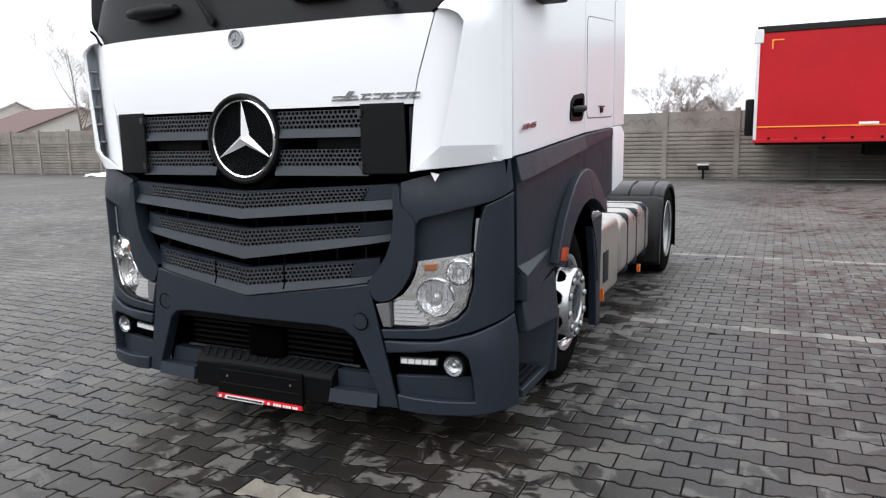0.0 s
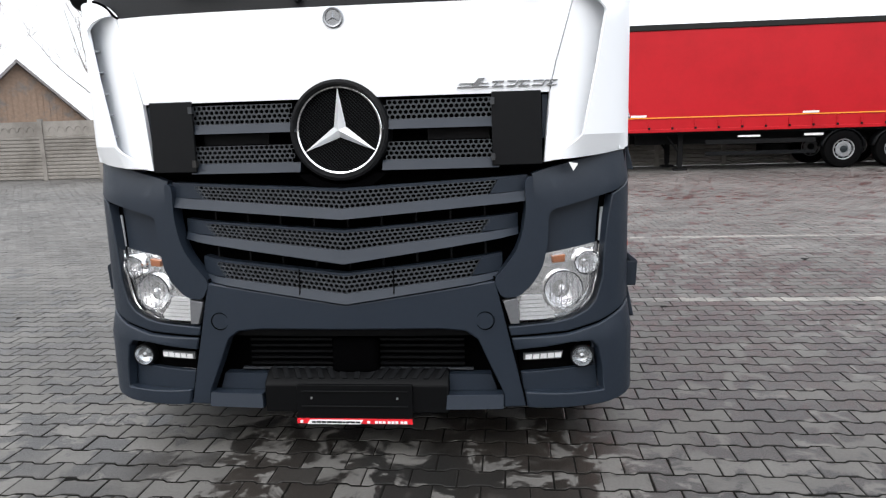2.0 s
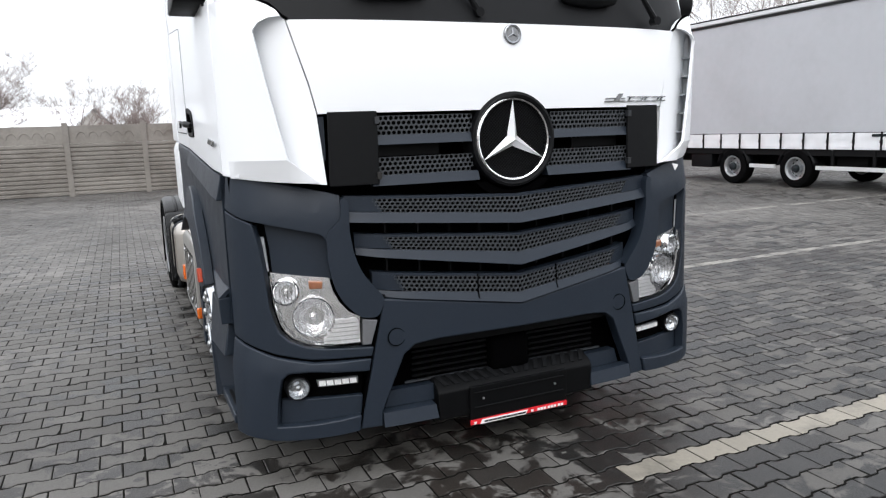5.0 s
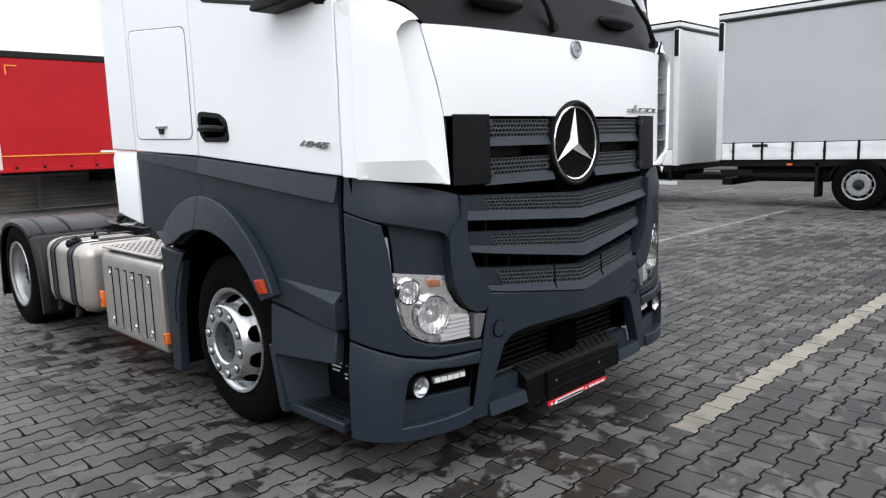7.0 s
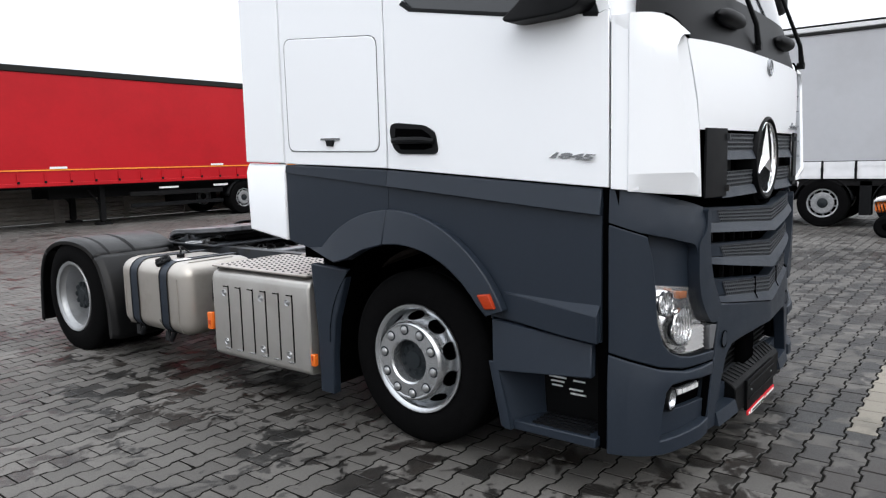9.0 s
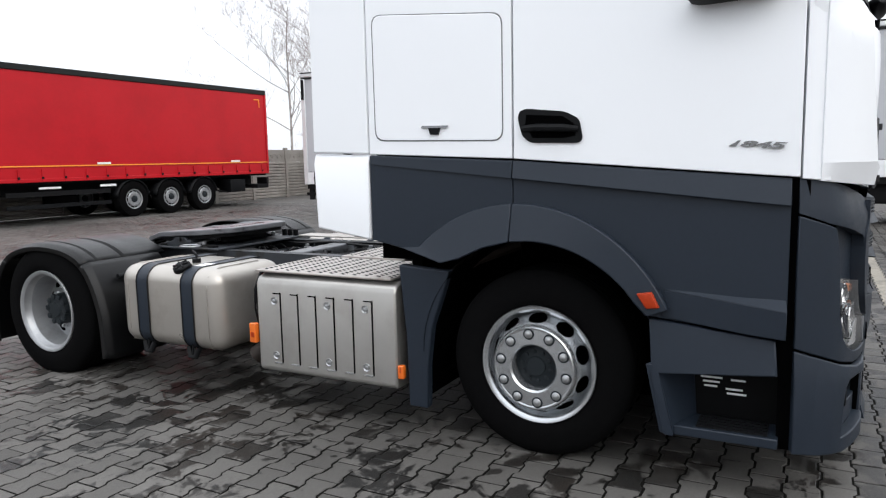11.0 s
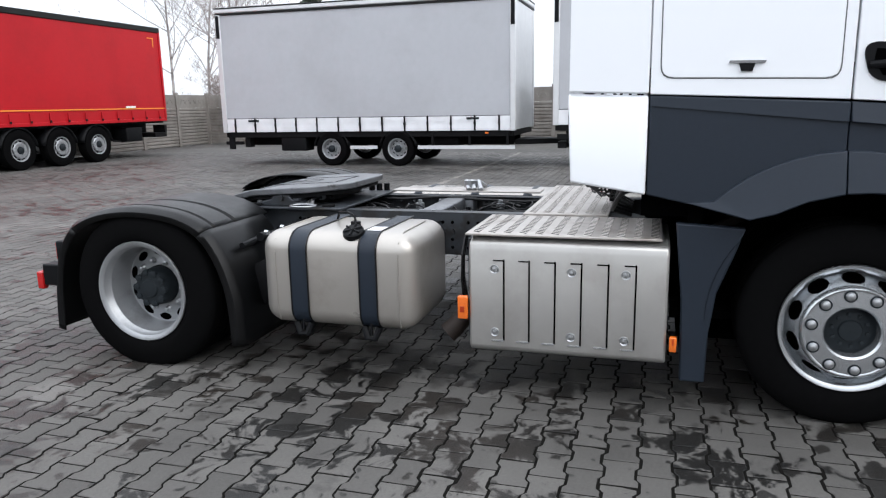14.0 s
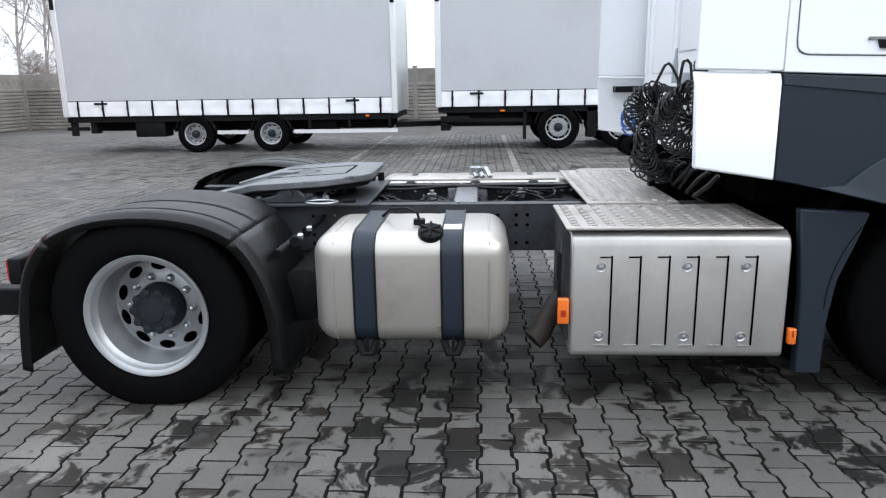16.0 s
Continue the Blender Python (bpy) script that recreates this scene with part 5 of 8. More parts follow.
def steer_wheel(name, centre, side, parent, R=0.472, scale=1.0, rim=RIM, nuts=10):
    """A wheel with its bolted face standing out. centre: on the outer wall's plane."""
    k = scale
    c = Vector(centre)
    prof = [(0.004, 0.262), (0.014, 0.274), (0.016, 0.287), (0.008, 0.290), (0.0, 0.284), (-0.012, 0.272), (-0.040, 0.262), (-0.056, 0.258), (-0.048, 0.253)] + [(-0.048 + 0.096 * j / 16, 0.253 - 0.041 * j / 16) for j in range(1, 17)] + [(0.066, 0.205), (0.074, 0.197), (0.074, 0.190), (0.072, 0.187), (0.075, 0.118), (0.066, 0.110), (0.006, 0.108), (0.006, 0.06)]
    prof = [(side * d * k, r * k) for d, r in prof]
    seg = 320
    keep = lambda i, s: ((i - 16) / 6.9) ** 2 + ((s % 32 - 15.5) / 10.0) ** 2 > 1
    wheel = part(name, lathe(prof, c, "x", seg, keep), rim, parent, "silver steel wheel with ten bright nuts" if parent is tractor else "")
    part("tyre", tyre_mesh(c, 0.30 * k, R, 0.287 * k, side), RUBBER, wheel, "black road tyre")
    part("brake_drum", lathe([(side * -0.075 * k, 0.001), (side * -0.075 * k, 0.27 * k), (side * -0.25 * k, 0.27 * k)], c, "x", 32), BLACKSHADE, wheel)
    hubp = [(0.008, 0.109), (0.016, 0.095), (0.024, 0.085), (0.028, 0.05), (0.038, 0.045), (0.040, 0.001)]
    hub = part("hub_cap", lathe([(side * d * k, r * k) for d, r in hubp], c, "x", 32), HUB, wheel, "dark grey hub")
    for n in range(nuts):
        a = 2 * math.pi * (n + 0.3) / nuts
        p = c + Vector((0, math.cos(a) * 0.166 * k, math.sin(a) * 0.166 * k))
        prof = [(0.074, 0.0205), (0.079, 0.020), (0.085, 0.0165), (0.088, 0.010), (0.089, 0.0005)]
        if k == 1.0:
            part("nut_seat", lathe([(side * 0.068, 0.028), (side * 0.0755, 0.027), (side * 0.076, 0.0005)], p, "x", 16), HUB, wheel)
        part("wheel_nut", lathe([(side * d * k, r * k) for d, r in prof], p, "x", 12), NUT, wheel)
        q = c + Vector((side * 0.022 * k, math.cos(a) * 0.072 * k, math.sin(a) * 0.072 * k))
        if k == 1.0:
            part("hub_bolt", lathe([(side * 0.0, 0.011), (side * 0.012, 0.010), (side * 0.014, 0.0005)], q, "x", 8), HUB, wheel)
    return wheel


def drive_wheel(name, centre, side, parent, R=0.472, scale=1.0, second=True):
    """A deep-dished wheel: the bolted face lies far inside the rim."""
    k = scale
    c = Vector(centre)
    prof = [(0.004, 0.262), (0.014, 0.274), (0.016, 0.289), (0.008, 0.292), (0.0, 0.284), (-0.014, 0.272), (-0.030, 0.268), (-0.045, 0.252), (-0.11, 0.240), (-0.165, 0.236), (-0.178, 0.230)] + [(-0.180 + 0.008 * j / 15, 0.224 - 0.050 * j / 15) for j in range(16)] + [(-0.168, 0.168), (-0.166, 0.120), (-0.175, 0.112)]
    prof = [(side * d * k, r * k) for d, r in prof]
    keep = lambda i, s: ((i - 17.5) / 6.8) ** 2 + ((s % 32 - 15.5) / 10.0) ** 2 > 1
    wheel = part(name, lathe(prof, c, "x", 320, keep), DISH, parent, "deep-dished silver steel wheel" if parent is tractor else "")
    part("tyre", tyre_mesh(c, 0.30 * k, R, 0.287 * k, side), RUBBER, wheel, "black road tyre")
    part("brake_drum", lathe([(side * -0.20 * k, 0.001), (side * -0.20 * k, 0.25 * k), (side * -0.42 * k, 0.25 * k)], c, "x", 32), BLACKSHADE, wheel)
    if second:
        part("inner_tyre", tyre_mesh(c - Vector((side * 0.345, 0, 0)), 0.30 * k, R, 0.287 * k, side), RUBBER, wheel)
    hubp = [(-0.172, 0.116), (-0.12, 0.112), (-0.075, 0.104), (-0.065, 0.096), (-0.062, 0.055), (-0.054, 0.05), (-0.050, 0.001)]
    part("hub_cap", lathe([(side * d * k, r * k) for d, r in hubp], c, "x", 32), HUB, wheel, "dark grey hub")
    for n in range(10):
        a = 2 * math.pi * (n + 0.1) / 10
        p = c + Vector((0, math.cos(a) * 0.150 * k, math.sin(a) * 0.150 * k))
        nutp = [(-0.168, 0.019), (-0.158, 0.0185), (-0.152, 0.013), (-0.138, 0.012), (-0.132, 0.0005)]
        part("wheel_nut", lathe([(side * d * k, r * k) for d, r in nutp], p, "x", 12), NUT, wheel)
        q = c + Vector((side * -0.068 * k, math.cos(a) * 0.092 * k, math.sin(a) * 0.092 * k))
        if k == 1.0:
            part("hub_bolt", lathe([(side * -0.01, 0.022), (side * 0.010, 0.020), (side * 0.014, 0.0005)], q, "x", 8), HUB, wheel)
    return wheel


for side in (1, -1):
    steer_wheel("front_wheel", (CX + side * 1.152, 4.010, 0.458), side, tractor, R=0.460)
    drive_wheel("rear_wheel", (CX + side * 1.235, REAR_AXLE - 0.005, 0.440), side, tractor, R=0.465)

# ---------------------------------------------------------------- chassis
for side in (1, -1):
    rail = bmesh.new()
    x0 = CX + side * 0.43
    for dims in ((x0 - side * 0.008, x0, 4.6, 7.95, 0.555, 0.815), (x0 - side * 0.09, x0, 4.6, 7.95, 0.807, 0.815), (x0 - side * 0.09, x0, 4.6, 7.95, 0.555, 0.563)):
        box(rail, *sorted(dims[:2]), *dims[2:])
    rail = part("frame_rail", rail, STEEL, tractor, "dark painted frame rail with rows of holes", bevel=0.003)
    for y in (5.86, 5.92, 6.02, 6.08, 6.98, 7.04):
        for z in (0.60, 0.65, 0.70, 0.755):
            bm = bmesh.new()
            bolt = (round(y * 50) + round(z * 20)) % 3 == 0
            disc(bm, (x0, y, z), "x", 0.016 if bolt else 0.010, 0, side * (0.014 if bolt else 0.0035), 10)
            part("rail_bolt" if bolt else "rail_hole", bm, STEEL if bolt else BLACKSHADE, rail)
for y in (5.55, 6.35, 6.75, 7.72, 7.90):
    part("cross_member", boxes((CX - 0.42, CX + 0.42, y - 0.04, y + 0.04, 0.60, 0.74)), STEEL, tractor, bevel=0.01)
cm = part("centre_bracket", rounded(boxes((CX - 0.42, CX + 0.42, 6.13, 6.27, 0.71, 0.806), (CX - 0.42, CX - 0.30, 6.07, 6.33, 0.60, 0.80), (CX + 0.30, CX + 0.42, 6.07, 6.33, 0.60, 0.80)), 0.012), GREASE, tractor, "grey cast bracket between the rails")
for u in (-0.36, 0.36):
    for dy in (-0.04, 0.04):
        bm = bmesh.new()
        disc(bm, (CX + u, 6.20 + dy, 0.806), "z", 0.014, 0, 0.014, 6)
        part("bracket_bolt", bm, NUT, cm)
# bright discs stand for daylight showing through holes in the far rail
for y in (5.52, 5.58, 5.64, 6.55, 6.65):
    bm = bmesh.new()
    disc(bm, (CX + 0.421, y, 0.765), "x", 0.011, -0.003, 0.0, 12)
    part("rail_eyelet", bm, RIM, tractor)
rngc = random.Random(21)
for k in range(14):                          # loose loops of cable and hose between the rails
    y, x = rngc.uniform(5.60, 6.72), CX + rngc.uniform(-0.32, 0.30)
    a0, R0 = rngc.uniform(0, 6.28), rngc.uniform(0.03, 0.09)
    loop_pts = [(x + R0 * math.cos(a0 + j * 0.55) + 0.02 * j * math.cos(a0), y + R0 * math.sin(a0 + j * 0.55) * 1.3 + 0.016 * j, 0.775 + 0.018 * math.sin(j * 0.9 + a0)) for j in range(11)]
    part("cable_loop", tube(loop_pts, rngc.choice((0.006, 0.008, 0.011)), 6), HOSE, tractor)
for x, y in ((-0.20, 6.45), (0.16, 6.42), (-0.12, 6.0), (0.22, 5.86), (-0.25, 5.72)):
    bm = bmesh.new()
    disc(bm, (CX + x, y, 0.75), "z", 0.030, 0, 0.035, 14)
    disc(bm, (CX + x, y, 0.785), "z", 0.016, 0, 0.022, 6)
    part("line_valve", bm, NUT if x > 0 else BLACKPL, tractor)
part("axle_beam", tube([(CX - 0.9, REAR_AXLE, HUB_Z), (CX - 0.35, REAR_AXLE, HUB_Z), (CX, REAR_AXLE, HUB_Z), (CX + 0.35, REAR_AXLE, HUB_Z), (CX + 0.9, REAR_AXLE, HUB_Z)], [0.09, 0.10, 0.24, 0.10, 0.09], 14), STEEL, tractor)
# unseen tray, added to darken the ground under the nose
part("engine_tray", prism([(2.80, 0.27), (3.45, 0.23), (4.75, 0.30), (4.75, 0.36), (3.45, 0.30), (2.80, 0.33)], "x", CX - 0.62, CX + 0.62), UNDERBLACK, tractor, "added unseen dark tray that shades the ground")
part("front_axle", tube([(CX - 0.95, FRONT_AXLE, HUB_Z), (CX - 0.4, FRONT_AXLE, 0.36), (CX + 0.4, FRONT_AXLE, 0.36), (CX + 0.95, FRONT_AXLE, HUB_Z)], 0.06, 10), STEEL, tractor)
# unseen near-black block and second tray, added to keep the underside dark
part("engine_block", rounded(boxes((CX - 0.45, CX + 0.45, 2.95, 4.9, 0.36, 1.02)), 0.06), BLACKSHADE, tractor)
part("engine_tray", rounded(boxes((CX - 0.85, CX + 0.85, 2.95, 4.72, 0.27, 0.31)), 0.015), BLACKSHADE, tractor)
# dark boxes added by the rear axle to block light from beyond
for side in (1, -1):
    part("suspension_arm", rounded(boxes(tuple(sorted((CX + side * 0.44, CX + side * 0.56))) + (6.80, 8.20, 0.30, 0.56)), 0.03), UNDERBLACK, tractor)
part("gearbox", rounded(boxes((CX - 0.30, CX + 0.30, 4.9, 5.55, 0.44, 0.74)), 0.08), STEEL, tractor)
part("prop_shaft", tube([(CX, 5.9, 0.58), (CX, 7.45, 0.50)], 0.06, 12), STEEL, tractor)
for side in (1, -1):
    part("air_bellow", lathe([(0.30, 0.08), (0.36, 0.125), (0.44, 0.115), (0.50, 0.13), (0.56, 0.11), (0.60, 0.08)], (CX + side * 0.47, 7.95, 0.0), "z", 20), RUBBER, tractor)
    tank_air = tube([(CX + side * 0.22, 6.2, 0.60), (CX + side * 0.22, 6.9, 0.60)], 0.09, 14)
    part("air_tank", tank_air, STEEL, tractor)
# tube added to make the gap between wing and tank dark
part("air_reservoir", tube([(CX - 1.02, 6.97, 0.47), (CX - 1.0, 6.97, 0.47), (CX - 0.50, 6.97, 0.47), (CX - 0.48, 6.97, 0.47)], [0.09, 0.13, 0.13, 0.09], 20), UNDERBLACK, tractor, "added dark tube that darkens the gap ahead of the wing")
# lines along the frame
for k, (x, z, m) in enumerate(((CX - 0.30, 0.80, HOSE), (CX - 0.26, 0.79, HOSE), (CX + 0.30, 0.80, HOSE), (CX - 0.15, 0.77, HOSE))):
    pts = [(x + 0.02 * math.sin(j * 1.7 + k), 5.4 + 0.3 * j, z + 0.012 * math.sin(j * 2.1 + k)) for j in range(8)]
    part("air_line", tube(pts, 0.011, 6), m, tractor)
part("far_rail_top", boxes((CX + 0.42, CX + 0.60, 5.62, 6.72, 0.83, 0.842)), TREAD, tractor, "bright cover strip on the far frame rail", bevel=0.003)
cl = bmesh.new()
for y in (6.05, 6.10, 6.14):
    tube([(CX + 0.44, y, 0.85), (CX + 0.50, y + 0.03, 0.90), (CX + 0.57, y, 0.86)], 0.018, 8, cl)
disc(cl, (CX + 0.5, 6.14, 0.86), "z", 0.05, 0, 0.05, 14)
part("line_coupling", cl, NUT, tractor)
cl = bmesh.new()
for y in (6.78, 6.84, 6.90):
    disc(cl, (CX + 0.46, y, 0.83), "z", 0.022, 0, 0.055, 12)
part("valve_block", cl, BLACKPL, tractor)


# tread plates: a sheet with rows of raised bars and flat dark patches for the shaded gaps
def tread_plate(name, x0, x1, y0, y1, z, parent, label, thick=0.012):
    plate = part(name, boxes((x0, x1, y0, y1, z - thick, z)), TREAD, parent, label, bevel=0.003)
    rows = max(2, round((y1 - y0) / 0.078))
    pitch_y = (y1 - y0) / rows
    dark = bmesh.new()
    for r in range(rows):
        yc = y0 + (r + 0.5) * pitch_y
        lean = 0.013
        bm = bmesh.new()
        n = int((x1 - x0 - 0.03) / 0.040)
        for c in range(n):
            xc = x0 + 0.03 + c * 0.040
            A = [bm.verts.new((xc + dx + lean * ey, yc - 0.008 + 0.021 * ey, z + h)) for dx, ey, h in ((-0.007, -1, 0), (0.007, -1, 0), (0.007, 1, 0), (-0.007, 1, 0), (0, -0.7, 0.0028), (0, 0.7, 0.0028))]
            for q in ((0, 1, 4), (1, 2, 5, 4), (2, 3, 5), (3, 0, 4, 5)):
                bm.faces.new([A[i] for i in q])
            D = [(xc + 0.020 + dx + lean * ey, yc - 0.008 + 0.019 * ey) for dx, ey in ((-0.0095, -1), (0.0095, -1), (0.0095, 1), (-0.0095, 1))]
            top_d, low_d = [dark.verts.new((x, y, z + 0.0008)) for x, y in D], [dark.verts.new((x, y, z - 0.002)) for x, y in D]
            dark.faces.new(top_d)
            for i in range(4):
                dark.faces.new((top_d[i], low_d[i], low_d[(i + 1) % 4], top_d[(i + 1) % 4]))
        part("grip_strip", bm, TREAD, plate, smooth=False)
    tagged(part("drain_slot", dark, UNDERBLACK, plate), "dark flat patches standing for shade between the ridges", kind="stuff")
    return plate


tread_plate("catwalk_plate", CX - 0.58, CX + 0.80, 5.09, 5.56, 0.846, tractor, "worn metal catwalk plate behind the cab")

# ---------------------------------------------------------------- side boxes and tank on the near flank
bx = prism([(-3.462, 0.262), (-3.445, 0.244), (-2.86, 0.244), (-2.86, 0.815), (-3.395, 0.815), (-3.445, 0.795), (-3.462, 0.755)], "y", 4.785, 5.728)
boxc = part("silencer_box", bx, COVER, tractor, "champagne metal silencer cover with slots", bevel=0.012)
for k in range(6):
    y = 5.552 - k * 0.1245
    part("cover_slot", boxes((-3.4655, -3.455, y - 0.004, y + 0.004, 0.305, 0.715)), BLACKSHADE, boxc)
    part("slot_tab", boxes((-3.4665, -3.455, y, y + 0.052, 0.706, 0.712)), BLACKSHADE, boxc)
    part("slot_tab", boxes((-3.4665, -3.455, y, y + 0.062, 0.299, 0.305)), RIM, boxc)
for y in (5.598, 5.225, 4.975):
    for z in (0.345, 0.665):
        part("cover_bolt", lathe([(0.004, 0.024), (-0.004, 0.021), (0.002, 0.013), (-0.006, 0.010), (-0.008, 0.0005)], (-3.463, y, z), "x", 20), NUT, boxc)
tread_plate("box_tread", -3.44, -2.83, 4.82, 5.75, 0.836, tractor, "worn metal tread plate on the silencer cover")
part("box_flank", boxes((-3.40, -2.90, 5.728, 5.745, 0.30, 0.80)), STEEL, boxc)
for y0, y1, z0, z1 in ((5.735, 5.785, 0.405, 0.522), (4.738, 4.772, 0.312, 0.384)):
    mk = part("box_marker", rounded(boxes((-3.478, -3.445, y0, y1, z0, z1)), 0.006), AMBER, tractor, "orange side marker lamp")
    part("marker_eye", boxes((-3.4805, -3.476, y0 + 0.014, y1 - 0.014, z0 + 0.035, z0 + 0.065)), AMBER_DIM, mk)
pipe = tube([(-3.02, 5.66, 0.42), (-3.14, 5.74, 0.40), (-3.26, 5.79, 0.36), (-3.33, 5.83, 0.31), (-3.35, 5.87, 0.275)], [0.045, 0.047, 0.05, 0.052, 0.055], 14)
part("exhaust_outlet", pipe, RUST, tractor, "rusty exhaust outlet")
wires = bmesh.new()
for k in range(6):
    x = -3.45 + 0.012 * k
    tube([(x + 0.05, 5.755, 0.81), (x, 5.757 + 0.004 * (k % 3), 0.72), (x + 0.012 * math.sin(k), 5.762, 0.60), (x + 0.02, 5.758, 0.50), (x + 0.04, 5.752, 0.40)], 0.006, 6, wires)
part("wiring", wires, HOSE, tractor)

tk = rounded(boxes((-3.463, -2.84, 5.985, 6.868, 0.318, 0.868)), 0.105, 6)
tank = part("fuel_tank", tk, TANK, tractor, "champagne painted fuel tank with two straps")
for y in (6.075, 6.765):
    pts = [(-3.465, y, 0.50), (-3.465, y, 0.74), (-3.440, y, 0.825), (-3.36, y, 0.870), (-3.0, y, 0.871)]
    part("tank_seam", tube([(-3.360, y, 0.316), (-3.440, y, 0.345), (-3.4645, y, 0.425)] + pts, 0.004, 6), TANK, tank)
for y0, y1 in ((6.585, 6.676), (6.196, 6.284)):
    prof = [(-2.86, 0.871), (-3.358, 0.872), (-3.405, 0.860), (-3.440, 0.832), (-3.462, 0.795), (-3.4675, 0.76), (-3.4675, 0.42), (-3.462, 0.39), (-3.440, 0.352), (-3.405, 0.326), (-3.358, 0.314)]
    inner_p = [(x + 0.012 if x < -3.4 else x, z + (-0.012 if z > 0.6 else 0.012)) for x, z in prof]
    strap = bmesh.new()
    L = [[strap.verts.new((x, y, z)) for y in (y0, y1)] for x, z in prof]
    M = [[strap.verts.new((x, y, z)) for y in (y0, y1)] for x, z in inner_p]
    for i in range(len(L) - 1):
        strap.faces.new((L[i][0], L[i][1], L[i + 1][1], L[i + 1][0]))
        for j in (0, 1):
            strap.faces.new((L[i][j], L[i + 1][j], M[i + 1][j], M[i][j]))
    strap = part("tank_strap", strap, GREYPL, tank, "slate-grey tank strap")
    hook = tube([(-3.43, y0 + 0.002, 0.335), (-3.445, (y0 + y1) / 2 - 0.02, 0.272), (-3.445, (y0 + y1) / 2 + 0.02, 0.272), (-3.43, y1 - 0.002, 0.335)], 0.019, 8)
    tube([(-3.44, (y0 + y1) / 2, 0.36), (-3.445, (y0 + y1) / 2, 0.29)], 0.007, 6, hook)
    part("strap_hook", hook, BLACKPL, tank)
    for ye in (y0 - 0.0035, y1 + 0.0035):
        part("strap_lining", tube([(x - 0.001 if x < -3.36 else x, ye, z) for x, z in prof], 0.0045, 6), HOSE, tank, "dark rubber lining")
part("tank_label", boxes((-3.360, -3.250, 6.200, 6.280, 0.8725, 0.8745)), SIGNWHITE, tank)
cap = lathe([(0.0, 0.052), (0.012, 0.056), (0.022, 0.058), (0.045, 0.056), (0.052, 0.048), (0.054, 0.0005)], (0, 0, 0), "z", 28)
for k in range(3):
    a = k * math.pi / 3
    tube([(-0.05 * math.cos(a), -0.05 * math.sin(a), 0.056), (0.05 * math.cos(a), 0.05 * math.sin(a), 0.056)], 0.006, 6, cap)
M4 = Matrix.Translation((-3.385, 6.335, 0.838)) @ pose(0, 0, 0, 0, -28, 0)
bmesh.ops.transform(cap, matrix=M4, verts=cap.verts)
part("filler_cap", cap, BLACKPL, tank, "black ribbed filler cap")
col = lathe([(-0.03, 0.060), (0.006, 0.060), (0.008, 0.050)], (0, 0, 0), "z", 28)
bmesh.ops.transform(col, matrix=M4, verts=col.verts)
part("filler_neck", col, TANK, tank)
snd = bmesh.new()
disc(snd, (-3.22, 6.40, 0.866), "z", 0.028, 0, 0.030, 14)
tube([(-3.22, 6.40, 0.89), (-3.21, 6.41, 0.925), (-3.19, 6.46, 0.945), (-3.12, 6.54, 0.93), (-3.02, 6.60, 0.87)], 0.007, 6, snd)
part("level_sender", snd, BLACKPL, tank)

# the tank hangs a little lower and farther out than the box
tank.scale.z, tank.location = 0.93, (tank.location.x - 0.058, tank.location.y, tank.location.z + 0.012)
for ob in [boxc] + [o for o in tractor.children if o.name.startswith(("box_tread", "box_marker")) and o.data.vertices[0].co.x + tractor.location.x < CX]:
    ob.location = (ob.location.x - 0.022, ob.location.y - 0.012, ob.location.z)

# far flank: long tank and box, mirrored in plain shape
tk = rounded(boxes((CX + 0.60, CX + 1.19, 5.45, 6.86, 0.318, 0.80)), 0.10, 5)
ftank = part("fuel_tank", tk, TANK, tractor, "champagne painted fuel tank on the far flank")
for y in (5.75, 6.15, 6.6):
    part("tank_strap", rounded(boxes((CX + 0.62, CX + 1.196, y - 0.045, y + 0.045, 0.312, 0.806)), 0.105, 5), GREYPL, ftank)
fbx = part("def_tank", rounded(boxes((CX + 0.60, CX + 1.19, 4.80, 5.42, 0.28, 0.82)), 0.06, 4), TANK, tractor, "champagne box tank with a recessed grip")
part("recessed_grip", rounded(boxes((CX + 1.185, CX + 1.196, 4.86, 5.02, 0.40, 0.62)), 0.004), HUB, fbx)
mk = part("box_marker", boxes((CX + 1.19, CX + 1.215, 4.77, 4.80, 0.30, 0.38)), AMBER, tractor, "orange side marker lamp")
mk = part("box_marker", boxes((CX + 1.19, CX + 1.215, 6.2, 6.25, 0.24, 0.30)), AMBER, tractor, "orange side marker lamp")

